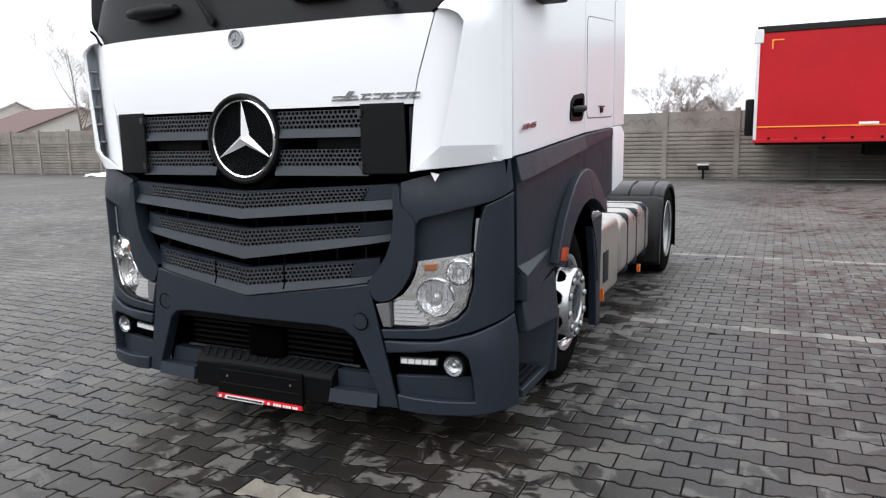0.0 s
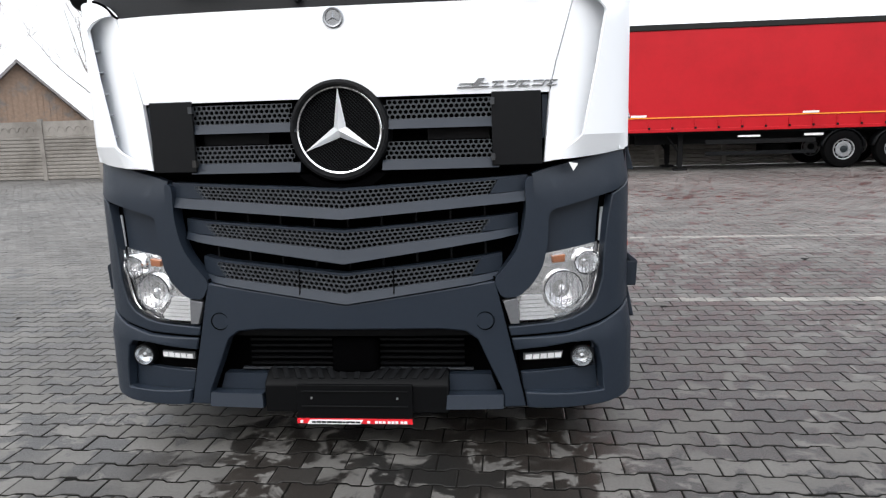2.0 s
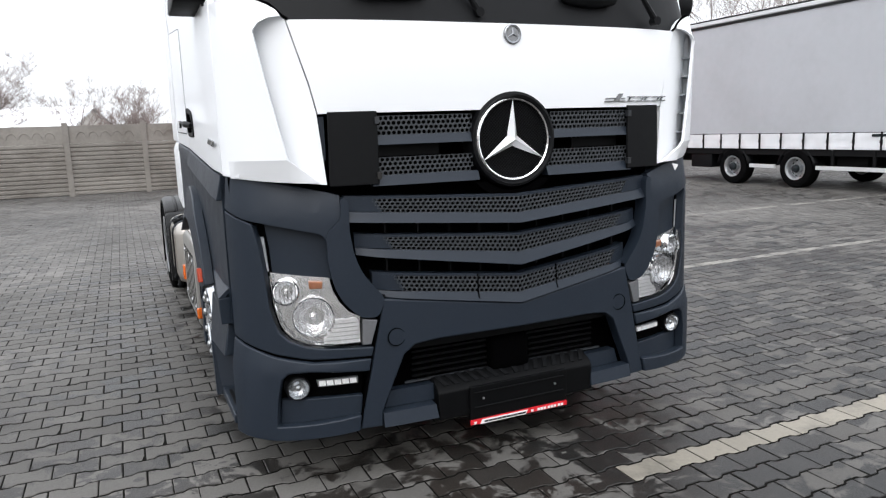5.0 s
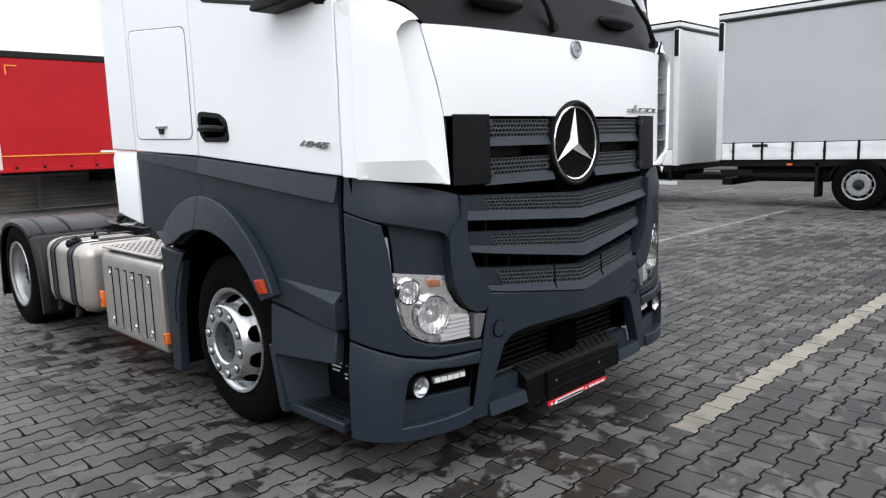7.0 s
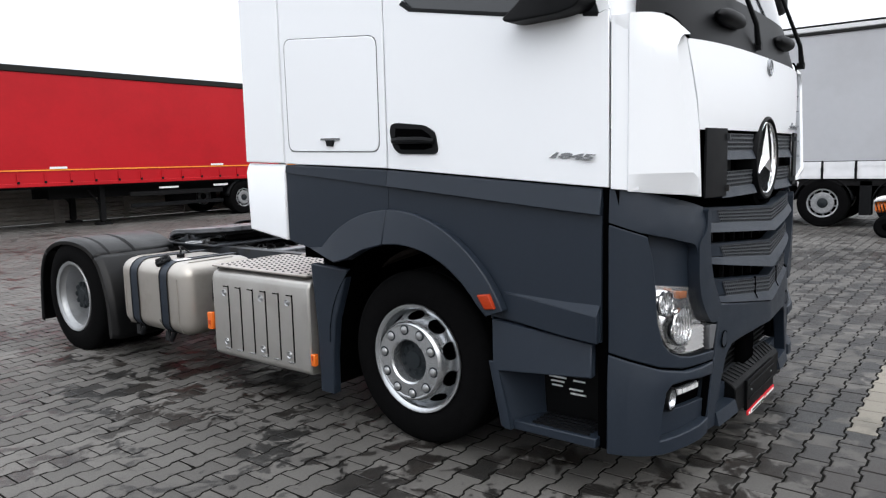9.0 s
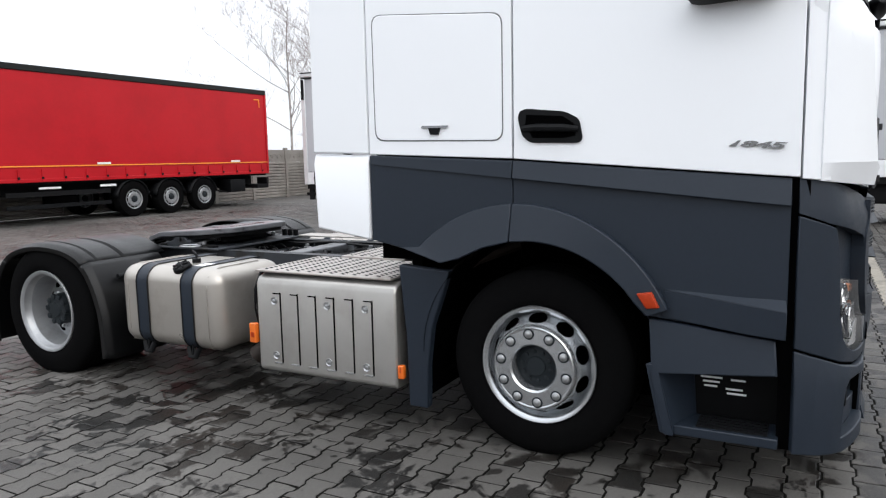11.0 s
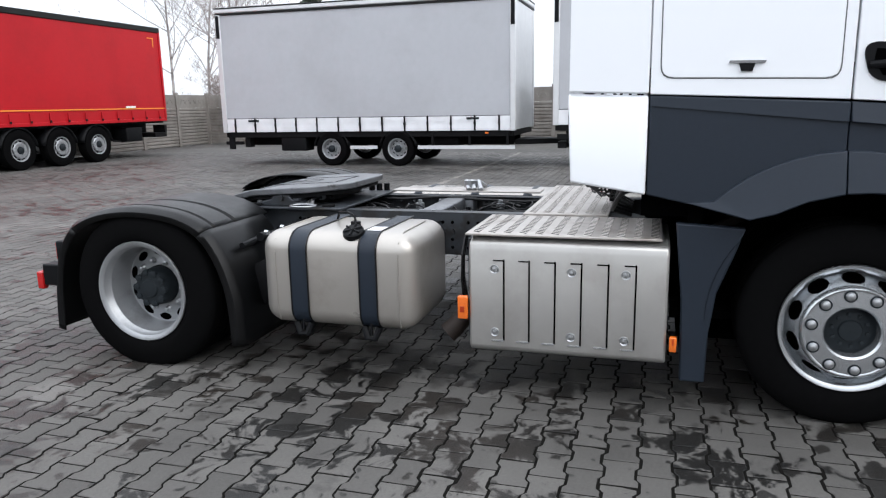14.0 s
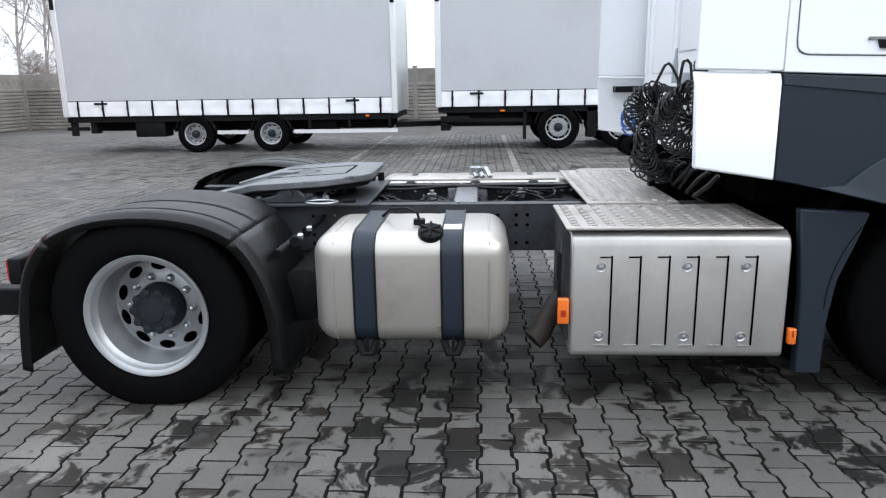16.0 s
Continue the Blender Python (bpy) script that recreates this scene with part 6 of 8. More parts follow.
# ---------------------------------------------------------------- rear wings
for side in (1, -1):
    xo, xi = CX + side * 1.255, CX + side * 0.58
    arcp = []
    R1 = 0.60
    prof = [(6.995, 0.16), (7.005, 0.38), (7.035, 0.53), (7.095, 0.685), (7.19, 0.81), (7.34, 0.888), (7.54, 0.924), (7.75, 0.924), (7.94, 0.888), (8.10, 0.81), (8.20, 0.68), (8.25, 0.52), (8.275, 0.34), (8.285, 0.17)]
    fine = []
    for k in range(len(prof) - 1):          # the arc, rounded through its corner points
        p0, p1, p2, p3 = (Vector(prof[min(max(k + d, 0), len(prof) - 1)]) for d in (-1, 0, 1, 2))
        for q in range(4):
            u = q / 4
            fine.append(tuple(0.5 * (2 * p1 + (p2 - p0) * u + (2 * p0 - 5 * p1 + 4 * p2 - p3) * u * u + (3 * p1 - p0 - 3 * p2 + p3) * u ** 3)))
    prof = fine + [prof[-1]]
    for name, a, b in (("wing_front", 0, 16), ("wing_top", 16, 36), ("wing_rear", 36, 52)):
        bm = bmesh.new()
        cols = [xo - side * q for q in (0.0, 0.028, 0.05, 0.095, 0.105, 0.115, 0.125, 0.30, 0.312, 0.328, 0.34)] + [xi]
        drop = [0.028, 0.006, 0.0, 0.0, 0.014, 0.014, 0.0, 0.0, 0.020, 0.020, 0.0, 0.0]
        if name != "wing_top":
            cols = cols[:3] + [xo - side * 0.30, xi + side * 0.06]
            drop = [0.028, 0.006, 0.0, 0.0, 0.0]
        G = []
        for y, z in prof[a:b + 1]:
            d = Vector((y - REAR_AXLE, z - 0.45)).normalized()
            G.append([bm.verts.new((x, y - d.x * q, z - d.y * q)) for x, q in zip(cols, drop)])
        for i in range(len(G) - 1):
            for j in range(len(cols) - 1):
                bm.faces.new((G[i][j], G[i][j + 1], G[i + 1][j + 1], G[i + 1][j]))
        # outer lip turned down
        Lp = [bm.verts.new((xo, REAR_AXLE + (y - REAR_AXLE) * 0.885, 0.47 + (z - 0.47) * 0.875 if z > 0.5 else z)) for y, z in prof[a:b + 1]]
        for i in range(len(G) - 1):
            bm.faces.new((G[i][0], G[i + 1][0], Lp[i + 1], Lp[i]))
        ob = part(name, bm, WINGPL, tractor, "black plastic wheel wing")
        sol = ob.modifiers.new("thickness", "SOLIDIFY")
        sol.thickness, sol.offset = 0.008, -1
    brk = tube([(xo - side * 0.16, 7.06, 0.70), (CX + side * 0.46, 6.99, 0.745)], 0.020, 10)
    for q in (0.30, 0.62):
        disc(brk, (xo - side * (0.06 + q * 0.7), 7.0, 0.735), "x", 0.026, -0.012, 0.012, 12)
    brk = part("wing_bracket", brk, BLACKPL, tractor)
    for q in (0.34, 0.60):
        bm = bmesh.new()
        disc(bm, (xo - side * (0.06 + q * 0.7), 7.0 - 0.02, 0.752), "y", 0.016, -0.012, 0.012, 6)
        part("bracket_bolt", bm, RIM, brk)
    tl = part("tail_lamp", rounded(boxes(tuple(sorted((CX + side * 0.75, CX + side * 1.10))) + (8.30, 8.37, 0.55, 0.68)), 0.012), BLACKPL, tractor, "black tail lamp housing")
    part("tail_lens", boxes(tuple(sorted((CX + side * 0.77, CX + side * 1.08))) + (8.37, 8.385, 0.565, 0.665)), REDLENS, tl, "red tail lens")
    mk = part("tail_marker", rounded(boxes(tuple(sorted((CX + side * 0.955, CX + side * 1.0))) + (8.605, 8.655, 0.335, 0.45)), 0.010), REDLENS, tractor, "small red end marker")
    part("marker_arm", boxes(tuple(sorted((CX + side * 0.88, CX + side * 0.99))) + (8.25, 8.61, 0.36, 0.50)), BLACKPL, mk, bevel=0.01)
part("tail_bar", boxes((CX - 0.95, CX + 0.95, 8.28, 8.33, 0.50, 0.62)), BLACKPL, tractor, bevel=0.01)

# ---------------------------------------------------------------- coupling plate
fy, fz = 7.16, 0.948
half_plate = [(0.30, -0.43), (0.46, -0.18), (0.465, 0.20), (0.40, 0.42), (0.19, 0.53), (0.075, 0.16), (0.060, 0.06)]
outline = soft(half_plate + [(-u, v) for u, v in reversed(half_plate)], 0.075, 5)


def tilted(bm):
    """The plate leans: its nose is up, its horns run down as ramps."""
    for v in bm.verts:
        d = v.co.y - fy
        v.co.z -= d * 0.055 + max(0.0, d - 0.20) * 0.20
    return bm


fifth = part("coupling_plate", tilted(prism([(CX + u, fy + v) for u, v in outline], "z", fz - 0.040, fz)), GREASE, tractor, "greasy dark fifth-wheel coupling plate", bevel=0.006)
part("plate_web", tilted(prism([(CX + u * 0.93, fy + v * 0.93) for u, v in outline], "z", fz - 0.068, fz - 0.041)), UNDERBLACK, fifth)
part("jaw_ring", tilted(lathe([(fz + 0.0012, 0.070), (fz + 0.0016, 0.074), (fz + 0.0016, 0.098), (fz + 0.0012, 0.102)], (CX, fy + 0.02, 0), "z", 32, lambda i, k: not 6 < k < 12)), STEEL, fifth)
for side in (1, -1):
    part("coupling_stand", prism([(fy - 0.23, 0.832), (fy + 0.23, 0.832), (fy + 0.17, 0.855), (fy + 0.08, 0.875), (fy + 0.05, 0.905), (fy - 0.05, 0.905), (fy - 0.08, 0.875), (fy - 0.17, 0.855)], "x", *sorted((CX + side * 0.34, CX + side * 0.45))), STEEL, fifth, bevel=0.008)
    for dy in (-0.19, 0.19):
        bm = bmesh.new()
        disc(bm, (CX + side * 0.395, fy + dy, 0.846), "z", 0.018, 0, 0.020, 6)
        part("stand_bolt", bm, NUT, fifth)
    part("pivot_pin", tube([(CX + side * 0.33, fy, 0.887), (CX + side * 0.468, fy, 0.887)], 0.018, 12), STEEL, fifth)
    part("plate_groove", tilted(boxes(tuple(sorted((CX + side * 0.20, CX + side * 0.214))) + (fy - 0.26, fy + 0.18, fz - 0.001, fz + 0.0012))), BLACKSHADE, fifth)
part("grease_groove", tilted(boxes((CX - 0.20, CX + 0.20, fy - 0.274, fy - 0.260, fz - 0.001, fz + 0.0012))), BLACKSHADE, fifth)
part("lock_body", rounded(boxes((CX - 0.24, CX + 0.24, fy - 0.26, fy + 0.06, 0.840, 0.885)), 0.015), UNDERBLACK, fifth)
part("lock_spring", tube([(CX - 0.30 + 0.003 * k, fy - 0.20 + 0.018 * math.cos(k * 0.9), 0.872 + 0.018 * math.sin(k * 0.9)) for k in range(60)], 0.004, 5), NUT, fifth)
part("mounting_plate", boxes((CX - 0.50, CX + 0.50, 6.72, 7.62, 0.818, 0.832)), STEEL, tractor, "dark mounting plate under the coupling", bevel=0.003)
ring_h = [(CX - 0.53 + 0.060 * math.sin(2 * math.pi * k / 24), 6.965 + 0.085 * math.cos(2 * math.pi * k / 24), 0.850) for k in range(24)]
part("release_handle", tube(ring_h, 0.006, 8, closed=True), NUT, fifth, "bright oval release handle")
part("release_rod", tube([(CX - 0.47, 6.97, 0.852), (CX - 0.36, 6.985, 0.868), (CX - 0.22, 7.0, 0.870)], 0.010, 8), NUT, fifth)
part("locking_bar", boxes((CX - 0.46, CX - 0.20, 7.03, 7.07, 0.868, 0.884)), STEEL, fifth)
for y0, x0_ in ((6.80, -0.46), (7.02, -0.44), (7.30, -0.46), (7.46, -0.42)):
    part("plate_lug", rounded(boxes((CX + x0_, CX + x0_ + 0.05, y0, y0 + 0.07, 0.830, 0.850)), 0.006), UNDERBLACK, fifth)

# ---------------------------------------------------------------- coiled lines behind the cab
holder = part("coil_holder", boxes((CX - 0.75, CX + 0.55, 5.08, 5.12, 1.395, 1.425), (CX - 0.02, CX + 0.03, 5.08, 5.12, 0.845, 1.395), (CX - 0.45, CX - 0.41, 4.91, 5.08, 1.40, 1.42), (CX + 0.41, CX + 0.45, 4.91, 5.08, 1.40, 1.42)), BLACKPL, tractor, "black bar holding the coiled lines")


def coil(x, cy, cz, R, a0, a1, r, turns, drift=0.0, wobble=0.12, seed=1):
    """A coiled line whose own axis bends in an arc across the truck's side view."""
    rng = random.Random(seed)
    pts, n = [], turns * 12
    ph = rng.uniform(0, 6)
    for i in range(n + 1):
        f = i / n
        w = 2 * math.pi * turns * f
        a = math.radians(a0 + (a1 - a0) * f + (24 + 8 * math.sin(f * 9 + ph)) * math.sin(w))
        rr = r * (1 + wobble * math.sin(f * 23 + ph) + wobble * 0.6 * math.sin(f * 61 + ph))
        q = R + rr * math.cos(w)
        pts.append((x + drift * f + rr * math.sin(w) + 0.01 * math.sin(f * 17 + ph), max(cy + q * math.cos(a), 4.93), cz + q * math.sin(a)))
    return pts


for k, (x, cy, cz, R, a0, a1, r, turns, drift, m) in enumerate((
        (-2.88, 5.055, 1.265, 0.135, 115, -140, 0.048, 28, 0.03, HOSE), (-2.28, 5.115, 1.285, 0.108, 200, -150, 0.052, 28, 0.04, HOSE),
        (-2.62, 5.075, 1.110, 0.150, 40, -150, 0.054, 20, 0.20, HOSE), (-2.45, 5.060, 1.270, 0.055, 180, -170, 0.056, 14, 0.05, HOSE),
        (-2.10, 5.080, 1.280, 0.060, 180, -170, 0.058, 14, 0.02, HOSE), (-2.70, 5.010, 1.250, 0.050, 180, -170, 0.055, 14, -0.05, HOSE),
        (-2.20, 5.135, 1.240, 0.110, 8, -24, 0.036, 4, 0.0, BLUEHOSE), (-2.45, 5.150, 1.010, 0.060, 60, -200, 0.056, 9, 0.12, HOSE))):
    part("coiled_line", tube(coil(x, cy, cz, R, a0, a1, r, turns, drift, 0.12, k), 0.0058, 6), m, tractor, "black coiled air line" if m is HOSE else "blue coiled air line")
for y0, y1, x, top in ((5.17, 5.07, -2.6, 1.545), (5.05, 5.00, -2.6, 1.56)):
    ym = (y0 + y1) / 2
    part("line_loop", tube([(x, y0, 1.36), (x, y0 + 0.008, 1.45), (x, ym + 0.02, top - 0.012), (x, ym, top), (x, ym - 0.02, top - 0.02), (x - 0.02, y1, 1.46), (x - 0.04, y1, 1.38)], 0.0085, 6), HOSE, tractor)
part("cable_sleeve", lathe([(0.0, 0.022)] + [(0.011 * j, 0.020 + (0.009 if j % 2 else 0)) for j in range(1, 20)] + [(0.22, 0.016), (0.30, 0.015), (0.40, 0.006)], (-3.30, 5.165, 1.31), "z", 12), HOSE, tractor, "black ribbed cable sleeve")
# the cab's back wall shows pressed fields and small plugs
back = part("cab_back", boxes((CX - 1.14, CX + 1.14, 4.898, 4.915, 1.04, 3.3)), WHITE, tractor, "white cab rear wall", bevel=0.004)
for x0, x1, z0, z1 in ((-2.95, -2.05, 1.62, 2.6), (-1.9, -1.35, 1.5, 2.6)):
    part("pressed_field", rounded(boxes((x0, x1, 4.91, 4.926, z0, z1)), 0.02), WHITE, back)
for x, z in ((-2.0, 1.55), (-2.15, 1.56), (-1.75, 1.60), (-1.62, 1.50)):
    bm = bmesh.new()
    disc(bm, (x, 4.915, z), "y", 0.012, 0, 0.01, 10)
    part("wall_plug", bm, BLACKPL, back)
part("bar_end", boxes((-1.17, -1.05, 4.93, 5.13, 1.375, 1.418)), BLACKPL, back, "black bracket end", bevel=0.004)
for x0, z0, z1 in ((-1.22, 1.10, 3.0), (-1.42, 1.50, 2.4), (-2.02, 1.62, 2.6), (-1.98, 1.48, 1.60)):
    part("pressed_rib", rounded(boxes((x0, x0 + 0.035, 4.91, 4.932, z0, z1)), 0.012), WHITE, back)
part("wall_socket", rounded(boxes((-2.62, -2.50, 4.915, 4.965, 1.44, 1.56)), 0.012), BLACKPL, back, "black socket box")
part("wall_socket", rounded(boxes((-2.28, -2.20, 4.915, 4.955, 1.42, 1.50)), 0.010), HUBLIGHT, back, "grey socket box")
part("cable_sleeve", tube([(-2.10, 4.95, 1.44), (-2.10, 4.955, 1.52), (-2.095, 4.95, 1.64)], [0.022, 0.018, 0.006], 10), HUBLIGHT, back, "grey cable sleeve")
part("cab_floor_edge", boxes((CX - 1.10, CX + 1.10, 4.6, 4.91, 0.93, 1.04)), BLACKSHADE, tractor)
for k in range(6):
    part("cab_line", tube([(-3.15 + 0.14 * k, 5.0, 1.02), (-3.12 + 0.14 * k, 5.03, 0.97 + 0.02 * (k % 3)), (-3.0 + 0.13 * k, 5.06, 0.90), (-2.9 + 0.1 * k, 4.97, 0.86)], 0.012, 6), HOSE, tractor)
part("steering_link", tube([(-3.22, 4.62, 0.80), (-3.18, 4.45, 0.92), (-3.05, 4.25, 1.0)], 0.035, 10), RUST, tractor, "rusty brown pipe above the wheel")


# ---------------------------------------------------------------- neighbours: curtain-sided trailers
def local_thing(name, label, category, group=""):
    return thing(name, 0, 0, 0, label, category, group)


def curtain(parent, x0, x1, z0, z1, depth, cloth, waves=0.006, seed=1):
    """A tarpaulin side on y = 0 with faint waves, and the plain far side, ends and roof."""
    rng = random.Random(seed)
    bm = bmesh.new()
    nx, nz = int((x1 - x0) / 0.18), 10
    ph = [rng.uniform(0, 6.28) for _ in range(6)]
    grid = []
    for i in range(nx + 1):
        col = []
        for j in range(nz + 1):
            x, z = x0 + (x1 - x0) * i / nx, z0 + (z1 - z0) * j / nz
            edge = min(1, 4 * j / nz, 4 * (nz - j) / nz)
            d = waves * edge * (math.sin(x * 2.3 + ph[0]) + 0.6 * math.sin(x * 5.1 + z * 1.2 + ph[1]) + 0.5 * math.sin(z * 4.0 + x * 0.7 + ph[2]))
            col.append(bm.verts.new((x, d, z)))
        grid.append(col)
    for i in range(nx):
        for j in range(nz):
            bm.faces.new((grid[i][j], grid[i + 1][j], grid[i + 1][j + 1], grid[i][j + 1]))
    part("curtain", bm, cloth, parent, "taut tarpaulin side")
    bm = boxes((x0, x1, 0.03, depth, z0, z1))
    part("body_core", bm, cloth, parent)


def small_wheel(parent, x, y, R, k, deep=False):
    """A wheel on a body that stands along x; its face looks to -y."""
    bm = lathe([(-0.01, 0.262), (-0.016, 0.287), (0.0, 0.284), (0.012, 0.27), (0.05, 0.258), (0.045, 0.24), (0.0, 0.215), (-0.02, 0.2), (-0.02, 0.115), (0.0, 0.11), (0.0, 0.05)], (0, 0, 0), "y", 40, lambda i, s: not (i in (4, 5) and s % 4 in (0, 1, 2)))
    if deep:
        bm.free()
        bm = lathe([(-0.01, 0.262), (-0.016, 0.289), (0.0, 0.284), (0.02, 0.268), (0.05, 0.25), (0.13, 0.236), (0.135, 0.22), (0.13, 0.19), (0.13, 0.12), (0.06, 0.112), (0.05, 0.05)], (0, 0, 0), "y", 40, lambda i, s: not (i == 6 and s % 4 in (1, 2)))
    bmesh.ops.transform(bm, matrix=Matrix.Translation((x, y, R)) @ Matrix.Scale(k, 4), verts=bm.verts)
    wheel = part("wheel", bm, DULLRIM, parent, "grey steel wheel")
    t = lathe([(-d, r) for d, r in ((0.0, 0.287 * k), (0.012, 0.31 * k), (0.016, R - 0.08), (0.0, R - 0.02), (-0.03, R), (-0.25, R), (-0.29, R - 0.03), (-0.29, 0.287 * k))], (x, y, R), "y", 48)
    part("tyre", t, RUBBER, wheel)
    part("drum", lathe([(0.16 if deep else 0.08, 0.001), (0.16 if deep else 0.08, 0.26 * k), (0.28, 0.26 * k)], (x, y, R), "y", 24), BLACKSHADE, wheel)
    hub = lathe([(0.03, 0.105 * k), (-0.03, 0.09 * k), (-0.045, 0.05 * k), (-0.05, 0.0005)], (x, y, R), "y", 20)
    part("hub_cap", hub, HUB, wheel)
    for q in range(10):
        a = 2 * math.pi * q / 10
        bm = bmesh.new()
        off = 0.10 if deep else -0.035
        disc(bm, (x + 0.157 * k * math.cos(a), y, R + 0.157 * k * math.sin(a)), "y", 0.017 * k, off, off + 0.03, 8)
        part("wheel_nut", bm, NUT, wheel)
    return wheel


def wing_arc(parent, x, y, R, width=0.34):
    bm = bmesh.new()
    A, B = [], []
    for k in range(15):
        a = math.radians(8 + 164 * k / 14)
        A.append(bm.verts.new((x + (R + 0.06) * math.cos(a), y - 0.02, R + (R + 0.055) * math.sin(a))))
        B.append(bm.verts.new((x + (R + 0.06) * math.cos(a), y + width, R + (R + 0.055) * math.sin(a))))
    for k in range(14):
        bm.faces.new((A[k], A[k + 1], B[k + 1], B[k]))
    ob = part("wheel_wing", bm, BLACKPL, parent)
    ob.modifiers.new("thickness", "SOLIDIFY").thickness = 0.02


# red semitrailer, broadside on to the yard
L = 13.75
red = local_thing("red_semitrailer", "red curtain-sided semitrailer parked on its landing legs by the fence", "trailer")
curtain(red, 0.06, L - 0.06, 1.06, 3.72, 2.48, REDTARP, 0.006, 3)
part("roof_rail", boxes((0.0, L, -0.03, 2.52, 3.70, 3.86)), DARKTRIM, red, "dark roof rail", bevel=0.02)
part("chassis_rail", boxes((0.0, L, -0.02, 0.06, 0.98, 1.07)), REDTARP, red, bevel=0.01)
part("floor_frame", boxes((0.05, L - 0.05, 0.10, 2.40, 0.92, 1.04)), UNDERBLACK, red)
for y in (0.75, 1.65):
    part("main_beam", boxes((2.6, L - 0.1, y, y + 0.10, 0.62, 0.95)), UNDERBLACK, red)
part("orange_stripe", boxes((0.06, L - 0.06, -0.024, -0.019, 1.365, 1.395)), ORANGELINE, red)
part("corner_mark", boxes((0.35, 0.62, -0.026, -0.020, 3.50, 3.53), (0.35, 0.38, -0.026, -0.020, 3.30, 3.50)), ORANGELINE, red)
part("corner_mark", boxes((L - 0.62, L - 0.35, -0.026, -0.020, 3.50, 3.53), (L - 0.38, L - 0.35, -0.026, -0.020, 3.25, 3.50)), ORANGELINE, red)
for k in range(22):
    x = 0.35 + k * 0.62
    strap = part("strap", boxes((x, x + 0.045, -0.030, -0.016, 1.02, 1.30)), REDTARP, red)
    part("buckle", boxes((x - 0.008, x + 0.053, -0.042, -0.028, 1.06, 1.12)), BLACKPL, strap, bevel=0.004)
for x in (2.35, 6.9, 11.9):
    part("label_bar", boxes((x, x + 0.42, -0.032, -0.026, 1.405, 1.46)), SIGNWHITE, red, "white maker's plate without lettering")
part("label_bar", boxes((5.25, 5.85, 0.05, 0.058, 0.80, 0.85)), SIGNWHITE, red)
part("label_bar", boxes((7.0, 7.5, 0.05, 0.058, 0.80, 0.86)), SIGNWHITE, red)
for x in (0.0, L - 0.08):
    for y0 in (-0.025, 2.40):
        part("corner_post", boxes((x, x + 0.08, y0, y0 + 0.12, 1.05, 3.72)), REDTARP if x else WHITEALU, red, bevel=0.01)
part("post_cap", boxes((-0.06, 0.16, -0.035, 0.10, 3.45, 3.80)), WHITEALU, red, "grey corner casting", bevel=0.02)
part("end_gear", rounded(boxes((-0.22, 0.0, 0.3, 1.1, 1.15, 2.1)), 0.05), BLACKPL, red)
for o in red.children_recursive:             # the body rides a little higher on its air springs
    for v in o.data.vertices:
        v.co.z += 0.10
for y in (0.35, 2.05):
    leg = part("landing_leg", boxes((3.72, 3.86, y, y + 0.14, 0.10, 1.05)), UNDERBLACK, red, "black landing leg", bevel=0.01)
    part("leg_foot", boxes((3.62, 3.98, y - 0.06, y + 0.22, 0.0, 0.06), (3.74, 3.84, y + 0.02, y + 0.12, 0.05, 0.20)), UNDERBLACK, leg)
    part("leg_brace", tube([(3.80, y + 0.07, 0.45), (3.45, y + 0.07, 0.93)], 0.03, 6), UNDERBLACK, leg)
for x in (8.03, 9.36, 10.69):
    small_wheel(red, x, 0.02, 0.505, 0.98)
    small_wheel(red, x, 2.18, 0.505, 0.98)
    wing_arc(red, x, 0.02, 0.505)
part("side_guard", boxes((4.4, 7.3, 0.04, 0.07, 0.72, 0.84)), UNDERBLACK, red)
part("side_guard", boxes((4.4, 7.3, 0.04, 0.07, 0.42, 0.52)), BLACKPL, red)
part("spare_wheel", lathe([(-0.12, 0.2), (-0.14, 0.45), (0.14, 0.45), (0.12, 0.2)], (6.6, 1.2, 0.52), "z", 32), RUBBER, red)
part("pallet_box", rounded(boxes((11.9, 12.6, 0.05, 0.6, 0.50, 0.92)), 0.03), BLACKPL, red)
part("tail_bumper", boxes((L - 0.55, L + 0.02, 0.06, 2.4, 0.58, 0.72), (L - 0.08, L + 0.03, 0.05, 0.5, 0.72, 0.95)), UNDERBLACK, red, bevel=0.01)
part("rear_arm", tube([(11.35, 0.3, 0.60), (12.0, 0.3, 0.50), (12.7, 0.3, 0.62)], 0.025, 6), UNDERBLACK, red)
for z in (1.5, 2.3, 3.1):
    part("door_hinge", boxes((L, L + 0.03, 0.0, 0.12, z, z + 0.12)), UNDERBLACK, red)
red.matrix_world = pose(-0.62, 20.10, 0, 0, 0, 0)


